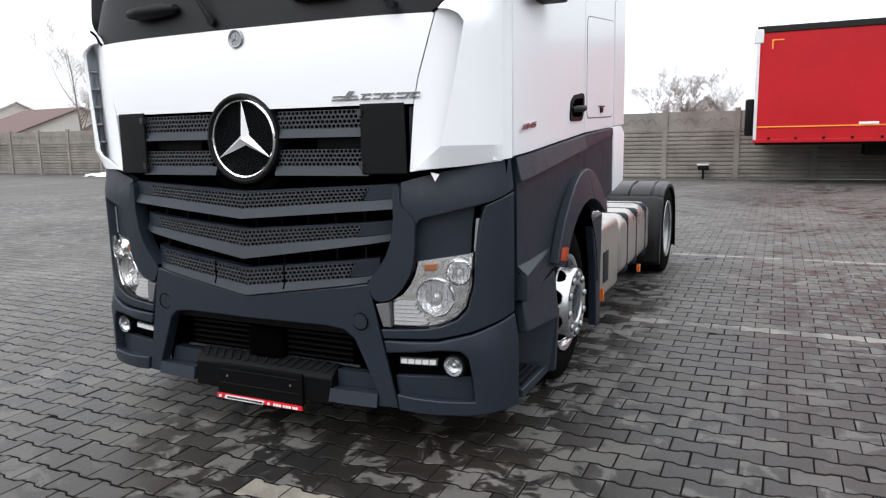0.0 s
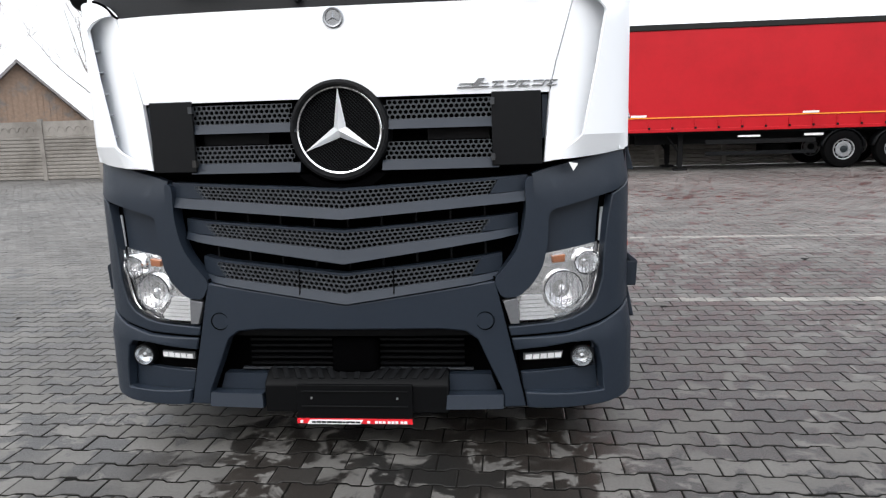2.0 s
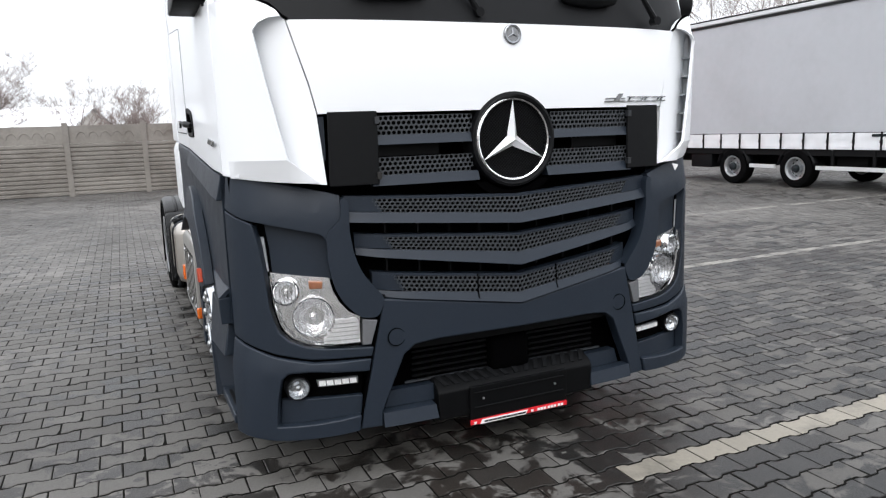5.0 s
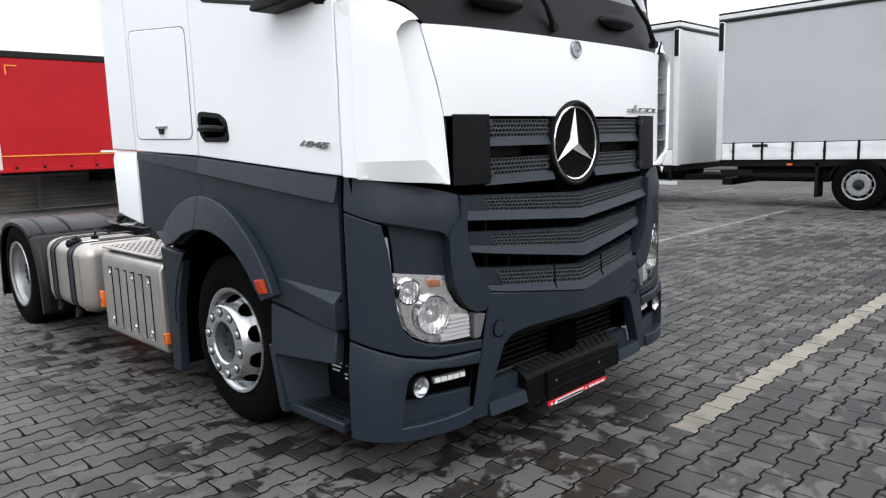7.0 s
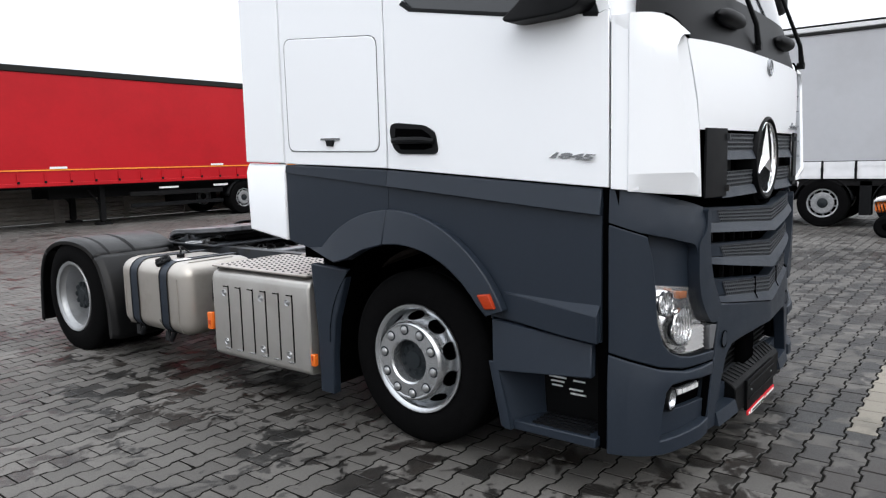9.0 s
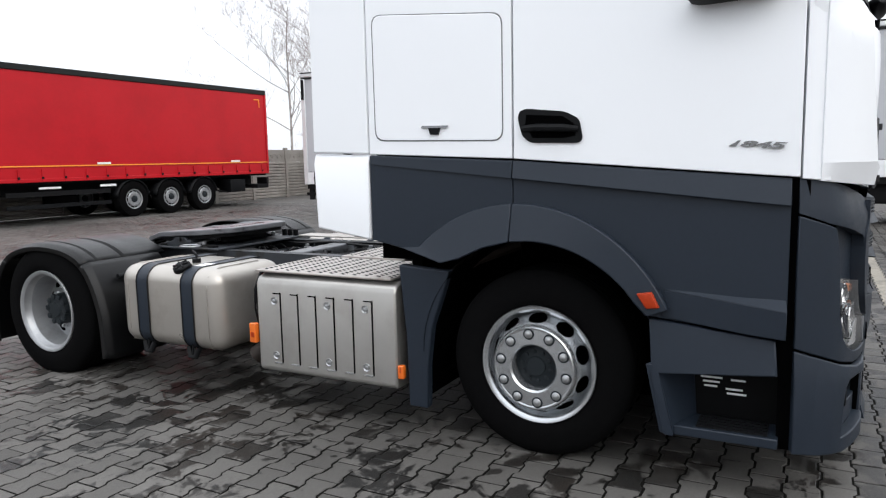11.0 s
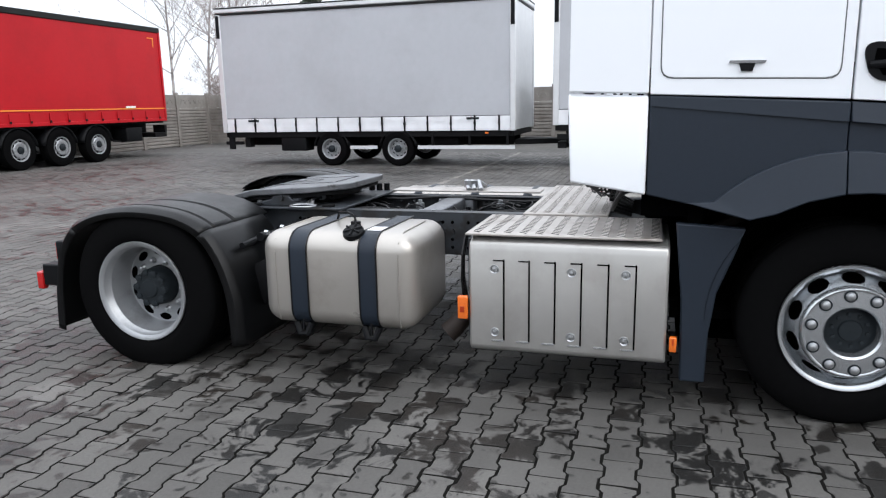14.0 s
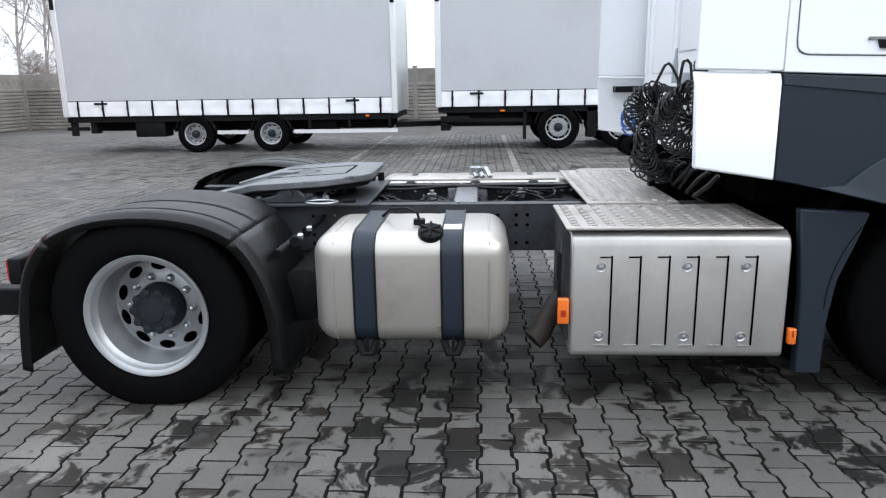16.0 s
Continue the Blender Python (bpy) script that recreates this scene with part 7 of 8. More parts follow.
# grey drawbar pair, one behind the other
def grey_body(name, label, length, wheels, R, k, deep, floor_z):
    g = local_thing(name, label, "trailer" if deep else "truck", "grey curtain-sided pair")
    top = 3.70
    curtain(g, 0.13, length - 0.13, floor_z + 0.26, top, 2.48, GREYTARP, 0.006, len(wheels) + int(length * 7))
    hem = bmesh.new()
    n = int(length / 0.09)
    P = []
    for i in range(n + 1):
        x = 0.13 + (length - 0.26) * i / n
        w = 0.007 * math.sin(x * 9) + 0.006 * math.sin(x * 23 + 1)
        P.append([hem.verts.new((x, y + w * f, z)) for y, z, f in ((-0.012, floor_z + 0.33, 0), (-0.020, floor_z + 0.21, 1), (-0.004, floor_z + 0.13, 1), (-0.022, floor_z + 0.06, 1), (-0.010, floor_z - 0.01, 0.4))])
    for i in range(n):
        for j in range(4):
            hem.faces.new((P[i][j], P[i][j + 1], P[i + 1][j + 1], P[i + 1][j]))
    part("hem", hem, SILVERBAND, g, "silvery crumpled curtain hem")
    part("hem_line", boxes((0.13, length - 0.13, -0.016, -0.008, floor_z + 0.322, floor_z + 0.334)), DARKTRIM, g)
    m = 13
    for i in range(m):
        x = 0.35 + (length - 0.75) * i / (m - 1)
        st = part("strap", boxes((x, x + 0.04, -0.034, -0.020, floor_z - 0.03, floor_z + 0.34)), BLACKPL, g)
        part("buckle", boxes((x - 0.006, x + 0.046, -0.045, -0.032, floor_z + 0.13, floor_z + 0.19)), UNDERBLACK, st)
    for x in (0.75, length - 1.15):
        part("label_bar", boxes((x, x + 0.30, -0.030, -0.024, floor_z + 0.245, floor_z + 0.295)), HUB, g)
    for x in (0.0, length - 0.13):
        for y0 in (-0.03, 2.38):
            part("corner_post", boxes((x, x + 0.13, y0, y0 + 0.14, floor_z - 0.02, 3.72)), WHITEALU, g, "bright corner post", bevel=0.015)
        part("post_top", boxes((x + 0.02, x + 0.11, -0.045, -0.028, 3.15, 3.70)), BLACKPL, g)
    part("roof_rail", boxes((0, length, -0.025, 2.51, 3.70, 3.755)), DARKTRIM, g, bevel=0.01)
    part("roof_edge", boxes((-0.01, length + 0.01, -0.03, 2.52, 3.757, 3.855)), WHITEALU, g, "white roof edge", bevel=0.02)
    part("roof_seal", boxes((-0.012, length + 0.012, -0.033, 2.523, 3.857, 3.888)), DARKTRIM, g, "dark roof seal", bevel=0.008)
    part("end_wall", boxes((0.02, 0.06, 0.12, 2.38, floor_z, 3.70)), WHITEALU, g)
    part("end_wall", boxes((length - 0.06, length - 0.02, 0.12, 2.38, floor_z, 3.70)), WHITEALU, g)
    part("floor_frame", boxes((0.05, length - 0.05, 0.05, 2.45, floor_z - 0.14, floor_z - 0.02)), UNDERBLACK, g)
    # shadow below the hem, built as a dark strip
    part("side_rave", boxes((0.15, length - 0.15, 0.02, 0.08, floor_z - 0.15, floor_z - 0.012)), UNDERBLACK, g, "dark strip standing for shade under the hem", bevel=0.01)
    for y in (0.8, 1.6):
        part("main_beam", boxes((0.2, length - 0.2, y, y + 0.09, floor_z - 0.38, floor_z - 0.12)), UNDERBLACK, g)
    for x in wheels:
        small_wheel(g, x, 0.02, R, k, deep)
        small_wheel(g, x, 2.18, R, k, deep)
        wing_arc(g, x, 0.02, R)
        part("axle", tube([(x, 0.3, R), (x, 2.2, R)], 0.06, 8), UNDERBLACK, g)
    return g


gt = grey_body("grey_drawbar_trailer", "grey curtain-sided drawbar trailer with a silvery hem", 7.62, (3.0, 4.74), 0.415, 0.86, True, 0.845)
for x0, x1 in ((3.52, 4.22), (5.26, 7.60)):
    part("side_guard", boxes((x0, x1, -0.01, 0.03, 0.41, 0.49)), WHITEALU, gt, "white side guard")
for x in (5.6, 6.5, 7.4):
    part("guard_post", boxes((x, x + 0.05, 0.0, 0.06, 0.42, 0.85)), UNDERBLACK, gt)
part("tool_box", rounded(boxes((1.6, 2.3, 0.05, 0.5, 0.36, 0.72)), 0.03), BLACKPL, gt)
part("valve_cluster", rounded(boxes((5.5, 6.2, 0.3, 0.8, 0.45, 0.70)), 0.05), UNDERBLACK, gt)
part("rear_bracket", boxes((0.1, 0.25, 0.05, 0.12, 0.40, 0.82), (0.0, 0.5, 0.06, 0.14, 0.52, 0.60), (0.55, 0.70, 0.08, 0.3, 0.45, 0.82)), UNDERBLACK, gt, bevel=0.01)
part("drawbar", prism([(7.5, 0.55), (7.5, 1.95), (8.9, 1.32), (8.9, 1.18)], "z", 0.48, 0.60), UNDERBLACK, gt)
part("marker", boxes((6.9, 6.98, -0.01, 0.02, 0.76, 0.80)), AMBER, gt)
gt.matrix_world = pose(9.42, 15.56, 0, 0, 0, -90)
gl = grey_body("grey_curtain_lorry", "grey curtain-sided lorry body with a silvery hem", 7.66, (2.69, 4.05), 0.47, 0.98, False, 0.955)
for x0, x1 in ((3.42 - 0.10, 3.42 + 0.10),):
    part("mud_flap", boxes((x0, x1, 0.02, 0.3, 0.25, 0.9)), BLACKPL, gl)
for x in (1.93, 4.78):
    part("mud_flap", boxes((x, x + 0.06, 0.02, 0.34, 0.22, 0.88)), BLACKPL, gl)
part("rear_underrun", boxes((0.1, 0.3, 0.1, 2.4, 0.42, 0.56), (0.25, 1.4, 0.5, 0.9, 0.52, 0.80)), UNDERBLACK, gl)
for d in ((0.35, 2.15, 0.25, 2.2, 0.50, 0.84), (4.9, 6.9, 0.15, 2.3, 0.42, 0.84)):
    part("underbody", rounded(boxes(d), 0.05), UNDERBLACK, gl)
part("under_rail", boxes((0.15, 1.95, 0.03, 0.08, 0.60, 0.68)), UNDERBLACK, gl)
part("light_bar", boxes((0.1, 0.75, 0.0, 0.05, 0.62, 0.74)), UNDERBLACK, gl)
part("marker", boxes((1.42, 1.52, -0.01, 0.02, 0.83, 0.87)), AMBER, gl, "orange marker")
part("front_support", boxes((6.9, 7.1, 0.3, 2.2, 0.0, 0.85)), UNDERBLACK, gl)
gl.matrix_world = pose(9.42, 7.10, 0, 0, 0, -90)

# ---------------------------------------------------------------- small machine in front of the grey lorry, of which only a corner shows
quad = thing("quad_bike", 8.1, 2.75, 0, "small black and white quad bike with an amber reflector lamp", "quad bike")
qb = rounded(boxes((7.75, 8.45, 2.25, 3.12, 0.28, 0.62)), 0.08)
part("body", qb, CARPAINT, quad, "black body")
fair = prism([(3.36, 0.60), (3.30, 0.68), (3.05, 0.71), (2.70, 0.80), (2.70, 0.74), (3.05, 0.65), (3.28, 0.61)], "x", 7.85, 8.35)
part("fairing", fair, SIGNWHITE, quad, "white fairing edge", bevel=0.02)
lamp_q = rounded(boxes((7.92, 8.25, 3.10, 3.34, 0.42, 0.60)), 0.05)
part("reflector_lamp", lamp_q, AMBER, quad, "amber honeycomb lamp", bevel=0.005)
for k in range(4):
    part("lamp_bar", tube([(7.915, 3.13 + 0.05 * k, 0.43), (7.915, 3.17 + 0.05 * k, 0.59)], 0.008, 5), BLACKPL, quad)
part("tail_lens", rounded(boxes((7.90, 8.0, 3.02, 3.10, 0.36, 0.42)), 0.015), REDLENS, quad)
for x, y in ((7.86, 3.14), (8.36, 3.14), (7.86, 2.36), (8.36, 2.36)):
    part("wheel", lathe([(-0.09, 0.06), (-0.09, 0.15), (-0.06, 0.19), (0.06, 0.19), (0.09, 0.15), (0.09, 0.06)], (x, y, 0.19), "x", 24), RUBBER, quad)
part("saddle", rounded(boxes((7.98, 8.22, 2.30, 2.75, 0.66, 0.78)), 0.05), BLACKPL, quad)

# ---------------------------------------------------------------- parked car by the fence
car = local_thing("black_estate_car", "black sport-utility car with bright window trim parked by the fence", "car")
prof = [(0.0, 0.42), (0.05, 0.36), (4.52, 0.34), (4.62, 0.50), (4.63, 0.78), (4.57, 0.93), (4.40, 1.02), (3.95, 1.08), (3.45, 1.12), (0.30, 1.12), (0.10, 1.08), (0.02, 0.95), (-0.02, 0.60)]
bm = prism(prof, "y", 0.0, 1.86)
body = part("body", bm, CARPAINT, car, "glossy black car body", bevel=0.06)
gh = bmesh.new()
lo = [(0.22, 1.10), (3.42, 1.09)]
lowr, upr = [], []
base = [(0.18, 1.10), (0.60, 1.11), (1.50, 1.11), (2.6, 1.10), (3.50, 1.07)]
roof = [(0.62, 1.60), (0.85, 1.66), (1.55, 1.69), (2.25, 1.66), (2.62, 1.56)]
G = []
for (bx_, bz), (rx_, rz_) in zip(base, roof):
    G.append([gh.verts.new(p) for p in ((bx_, 0.06, bz), (rx_, 0.26, rz_ - 0.03), (rx_, 0.36, rz_), (rx_, 1.50, rz_), (rx_, 1.60, rz_ - 0.03), (bx_, 1.80, bz))])
for A, B in zip(G, G[1:]):
    for j in range(5):
        gh.faces.new((A[j], A[j + 1], B[j + 1], B[j]))
gh.faces.new(G[0])
gh.faces.new(G[-1][::-1])
part("roof", gh, CARPAINT, car)


def greenhouse(pts, push, name, m, owner=car, lab=""):
    """A flat piece on the leaning window side."""
    bm = bmesh.new()
    at = lambda x, z, d: (x, 0.06 + 0.20 * (z - 1.10) / 0.52 - d, z)
    A = [bm.verts.new(at(x, z, push)) for x, z in pts]
    B = [bm.verts.new(at(x, z, push - 0.02)) for x, z in pts]
    bm.faces.new(A)
    for i in range(len(A)):
        bm.faces.new((A[i], B[i], B[(i + 1) % len(A)], A[(i + 1) % len(A)]))
    return part(name, bm, m, owner, lab, smooth=False)


greenhouse([(0.62, 1.16), (0.50, 1.24), (0.72, 1.50), (0.98, 1.585), (1.6, 1.605), (2.2, 1.585), (2.58, 1.50), (3.28, 1.13), (1.6, 1.14)], 0.010, "window_trim", CHROME, car, "bright window surround")
greenhouse([(0.66, 1.185), (0.56, 1.25), (0.75, 1.48), (1.0, 1.56), (1.58, 1.575), (1.58, 1.165)], 0.014, "side_window", CARGLASS, car)
greenhouse([(1.63, 1.165), (1.63, 1.575), (2.2, 1.56), (2.55, 1.48), (3.17, 1.155)], 0.014, "side_window", CARGLASS, car)
part("rear_window", prism([(0.20, 1.14), (0.60, 1.56), (0.62, 1.53), (0.25, 1.12)], "y", 0.20, 1.66), CARGLASS, car)
for y in (0.32, 1.52):
    part("roof_bar", tube([(0.75, y, 1.64), (0.95, y, 1.71), (1.6, y, 1.735), (2.2, y, 1.70), (2.5, y, 1.61)], 0.018, 8), CHROME, car, "bright roof rail")
part("tail_lamp", rounded(boxes((-0.035, 0.34, -0.012, 0.5, 0.90, 1.03)), 0.02), REDLENS, car, "red tail lamp")
part("plate", boxes((-0.05, -0.02, 0.70, 1.18, 0.80, 0.91)), SIGNWHITE, car, "plain pale number plate")
part("sill_strip", boxes((1.28, 3.28, -0.015, 0.01, 0.40, 0.43)), CHROME, car, "bright sill strip")
part("door_handle", boxes((1.35, 1.55, -0.02, 0.01, 0.98, 1.01)), CARPAINT, car)
part("door_handle", boxes((2.35, 2.55, -0.02, 0.01, 0.97, 1.0)), CARPAINT, car)
part("headlamp", rounded(boxes((4.30, 4.62, -0.010, 0.42, 0.76, 0.90)), 0.03), LENS, car, "clear headlamp")
part("front_grille", rounded(boxes((4.58, 4.645, 0.62, 1.24, 0.58, 0.88)), 0.02), BLACKPL, car)
for x in (1.20, 2.28, 3.30):
    part("door_seam", boxes((x, x + 0.010, -0.004, 0.004, 0.46, 1.08)), BLACKSHADE, car)
part("flank_crease", prism([(-0.004, 0.90), (-0.020, 0.915), (-0.004, 0.935), (0.02, 0.915)], "x", 0.45, 4.25), CARPAINT, car)
part("skirt", rounded(boxes((1.20, 3.42, -0.012, 0.06, 0.30, 0.40)), 0.015), BLACKPL, car)
part("mirror", rounded(boxes((2.95, 3.15, -0.18, 0.05, 1.10, 1.24)), 0.04), CARPAINT, car)
part("rear_bumper", rounded(boxes((-0.07, 0.3, -0.005, 1.865, 0.40, 0.66)), 0.05), BLACKPL, car)
for x in (0.93, 3.79):
    for y, f in ((-0.008, 1), (1.868, -1)):
        arch = lathe([(-0.004 * f, 0.001), (-0.004 * f, 0.42), (0.15 * f, 0.42)], (x, y, 0.37), "y", 32)
        part("wheel_arch", arch, BLACKSHADE, car)
        w = part("wheel", lathe([(-0.022 * f, 0.24), (-0.03 * f, 0.365), (0.0, 0.372), (0.20 * f, 0.372)], (x, y, 0.372), "y", 40), RUBBER, car, "tyre with a five-spoke alloy rim")
        rimb = lathe([(-0.026 * f, 0.245), (-0.030 * f, 0.232), (0.0, 0.225)], (x, y, 0.372), "y", 40)
        part("rim_edge", rimb, DULLRIM, w)
        for q in range(5):
            a = 2 * math.pi * q / 5 + 0.3
            for da in (-0.20, 0.20):
                part("spoke", tube([(x + 0.04 * math.cos(a), y - 0.026 * f, 0.372 + 0.04 * math.sin(a)), (x + 0.235 * math.cos(a + da), y - 0.024 * f, 0.372 + 0.235 * math.sin(a + da))], 0.013, 6), DULLRIM, w)
for o in car.children_recursive:      # the detailed flank is the one that faces the yard
    for v in o.data.vertices:
        v.co.y = 1.86 - v.co.y
        v.co *= 0.875
    o.data.flip_normals()
car.matrix_world = pose(-6.84, 16.72 + 1.63, 0, 0, 0, 180)

# ---------------------------------------------------------------- concrete panel fence
fence_panel_mesh = {}


def fence_panel(width, height, ornament):
    bm = bmesh.new()
    n = 4
    prof = [(0.0, 0.0)]
    for k in range(n):
        z0, z1 = height * k / n, height * (k + 1) / n
        prof += [(-0.004, z0 + 0.004), (-0.034, z0 + 0.035), (-0.038, z1 - 0.020), (-0.004, z1 - 0.004)]
    prof += [(0.0, height), (0.045, height), (0.045, 0.0)]
    if ornament:
        prof = [(-0.012, 0.0), (-0.012, height), (0.045, height), (0.045, 0.0)]
    A = [bm.verts.new((0.0, y, z)) for y, z in prof]
    B = [bm.verts.new((width, y, z)) for y, z in prof]
    bm.faces.new(A)
    bm.faces.new(B[::-1])
    for i in range(len(A)):
        bm.faces.new((A[i], B[i], B[(i + 1) % len(A)], A[(i + 1) % len(A)]))
    if ornament:
        for k in range(5):
            cx = width * (0.18 + 0.16 * k)
            pts = [(cx + 0.13 * math.cos(t), -0.016, height * 0.30 + 0.17 * math.sin(t)) for t in [math.pi * q / 8 for q in range(9)]]
            tube(pts, 0.013, 6, bm)
    bmesh.ops.recalc_face_normals(bm, faces=bm.faces)
    me = bpy.data.meshes.new("fence_panel")
    bm.to_mesh(me)
    bm.free()
    me.materials.append(CONCRETE)
    return me


def post_mesh():
    bm = boxes((-0.075, 0.075, -0.065, 0.065, 0, 2.08))
    bm.normal_update()
    me = bpy.data.meshes.new("fence_post")
    bm.to_mesh(me)
    bm.free()
    me.materials.append(CONCRETE)
    return me


BAY = 2.04
PLAIN, ORNATE, POST = fence_panel(BAY - 0.09, 0.49, False), fence_panel(BAY - 0.09, 0.50, True), post_mesh()


def fence(name, origin, rz, bays, label):
    f = tagged(new(name), label, "fence", kind="structure")
    f.matrix_world = pose(*origin, 0, 0, rz)
    for k in range(bays + 1):
        p = new("post", POST)
        p.parent, p.location = f, (k * BAY, 0, 0)
        if k < bays:
            for r in range(4):
                q = new("panel", ORNATE if r == 3 else PLAIN)
                q.parent, q.location = f, (k * BAY + 0.045, 0, 0.02 + r * 0.492)


fence("fence_north", (-46.0, 22.75, -0.02), 0, 32, "grey ribbed concrete panel fence with an ornate top row")
fence("fence_east", (19.2, 22.7, -0.02), -90, 18, "grey ribbed concrete panel fence behind the lorries")
# unseen walls, added behind the camera to hold back sky light and reflections
unseen_wall = tagged(part("wall_south", boxes((-40, 30, -24.4, -24, -0.02, 6.5)), PLASTER), "added unseen pale wall holding back sky light", "wall", kind="structure")
tagged(part("wall_west", boxes((-40.4, -40, -24.4, 12, -0.02, 5.0)), PLASTER), "added unseen pale wall holding back sky reflections", "wall", kind="structure")
mb = thing("meter_box", -20.4, 22.66, 1.4, "white meter box on the concrete fence", "meter box")
part("box", rounded(boxes((-20.65, -20.15, 22.58, 22.745, 1.40, 1.98)), 0.02), WHITEALU, mb)
part("cover", boxes((-20.58, -20.22, 22.565, 22.58, 1.50, 1.88)), HUBLIGHT, mb)
bl = thing("bollard_light", -2.0, 22.45, 0, "small black bollard light with a pale cap by the fence", "light")
part("stem", tube([(-2.0, 22.45, 0), (-2.0, 22.45, 0.28)], 0.035, 10), BLACKPL, bl)
part("head", rounded(boxes((-2.15, -1.85, 22.36, 22.54, 0.26, 0.40)), 0.02), BLACKPL, bl)
part("cap", rounded(boxes((-2.17, -1.83, 22.34, 22.56, 0.40, 0.445)), 0.012), WHITEALU, bl, "pale cap")
sn = thing("snow_patch", -25.6, 21.6, 0, "strip of old snow at the foot of the fence", "snow")
bm = bmesh.new()
bmesh.ops.create_icosphere(bm, subdivisions=3, radius=1)
for v in bm.verts:
    q = noise.noise(v.co * 2.3) * 0.3 + 1
    v.co = Vector((-25.6 + v.co.x * 1.9 * q, 21.7 + v.co.y * 0.40 * q, max(-0.01, v.co.z * 0.16 * q)))
part("snow", bm, SNOW, sn)


# ---------------------------------------------------------------- trees, bare
def bare_tree(name, x, y, height, seed, bark, label, spread=0.5, upright=0.0, group="bare trees", levels=4, split=7, stem=0.007):
    rng = random.Random(seed)
    t = thing(name, x, y, 0, label, "tree", group)
    trunk, twigs = bmesh.new(), bmesh.new()

    def grow(p, d, length, r, level):
        pts, rad, q, dirn = [p], [r], p.copy(), d.copy()
        n = 5 if level < 2 else 3
        for i in range(n):
            dirn = (dirn + Vector((rng.uniform(-1, 1), rng.uniform(-1, 1), rng.uniform(-0.4, 0.8))) * (0.10 + 0.05 * level) + Vector((0, 0, upright * 0.06))).normalized()
            q = q + dirn * (length / n)
            pts.append(q.copy())
            rad.append(r * (1 - 0.72 * (i + 1) / n) if level else r * (1 - 0.75 * (i + 1) / n))
        tube(pts, rad, 7 if level == 0 else 5 if level == 1 else 3, trunk if level < 2 else twigs)
        if level >= levels:
            return
        count = split + (8 if level == 0 else rng.randint(0, 2) - (1 if level > 2 else 0))
        for k in range(count):
            f = rng.uniform(0.28 if level == 0 else 0.15, 0.98)
            i = min(int(f * n), n - 1)
            base = pts[i].lerp(pts[i + 1], f * n - i)
            side = Vector((rng.uniform(-1, 1), rng.uniform(-1, 1), rng.uniform(-0.05, 0.75 + upright))).normalized()
            nd = (dirn * (1 - spread) + side * spread).normalized() if level else (Vector((0, 0, 1)) * (0.75 - spread * 0.5 + upright) + side * (0.5 + spread)).normalized()
            grow(base, nd, length * rng.uniform(0.34, 0.58), max(rad[i] * 0.46, 0.0045), level + 1)
    grow(Vector((x, y, -0.1)), Vector((0, 0, 1)), height * 0.78, height * stem + 0.02, 0)
    part("trunk", trunk, bark, t)
    part("crown", twigs, TWIG, t, "bare twigs")
    return t


bare_tree("bare_tree", -25.8, 30, 7.4, 11, BARK, "spreading bare tree behind the fence", 0.75)
bare_tree("bare_tree", -36.5, 29, 8.4, 12, BARK, "tall thin bare tree behind the fence", 0.55, split=4)
bare_tree("bare_tree", -32.5, 30, 6.4, 13, BARK, "bushy bare tree behind the fence", 0.7)
bare_tree("bare_tree", -2.6, 38, 3.9, 14, BARK, "small bare tree beyond the fence", 0.6, split=5)
bare_tree("bare_tree", -5.6, 39, 4.4, 15, BARK, "small bare tree beyond the fence", 0.6, split=5)
bare_tree("bare_tree", -12.4, 34, 8.6, 16, BARK, "slender upright bare tree beyond the fence", 0.35, 0.5)
bare_tree("bare_tree", -14.2, 33, 5.4, 17, BARK, "bushy bare tree beyond the fence", 0.7)
bare_tree("bare_tree", -10.6, 32, 6.2, 18, BARK, "round-crowned bare tree beyond the fence", 0.65)
bare_tree("bare_tree", -8.1, 30.5, 4.6, 19, BARK, "round-crowned bare tree beyond the fence", 0.65)
bare_tree("bare_tree", -3.6, 29.0, 3.3, 20, BARK, "low bare tree beyond the fence", 0.6)
bare_tree("bare_tree", -19.4, 30.0, 9.5, 21, BARK, "tall thin bare tree beyond the fence", 0.35, 0.2, split=4)
for k, (x, y, h) in enumerate(((23.4, 27.5, 12.0), (25.2, 26.6, 12.5), (27.4, 27.0, 13.0), (30.2, 27.5, 13.0), (33.5, 28.0, 12.0))):
    bare_tree("birch_tree", x, y, h, 50 + k, BIRCH, "tall pale birch without leaves behind the fence", 0.60, 0.05, "birches", 4, 5, 0.0050)
bare_tree("shrub", 24.6, 24.6, 3.6, 60, BARK, "dense leafless shrub behind the fence", 0.8, 0, "shrubs", 4, 6)
bare_tree("shrub", 22.6, 24.9, 3.3, 61, BARK, "dense leafless shrub behind the fence", 0.8, 0, "shrubs", 4, 6)
bare_tree("shrub", -28.6, 27, 4.0, 62, BARK, "dense leafless shrub behind the fence", 0.8, 0, "shrubs", 4, 6)
bare_tree("shrub", -30.5, 26, 3.6, 63, BARK, "dense leafless shrub behind the fence", 0.8, 0, "shrubs", 4, 6)
bare_tree("shrub", -12.6, 28, 3.6, 64, BARK, "dense leafless shrub behind the fence", 0.8, 0, "shrubs", 4, 6)
fir = thing("fir_tree", 39.0, 27.5, 0, "dark green fir top behind the trailers", "tree")
part("trunk", tube([(39, 27.5, 0), (39, 27.5, 9.2)], [0.15, 0.03], 6), BARK, fir)
bm = bmesh.new()
rng = random.Random(3)
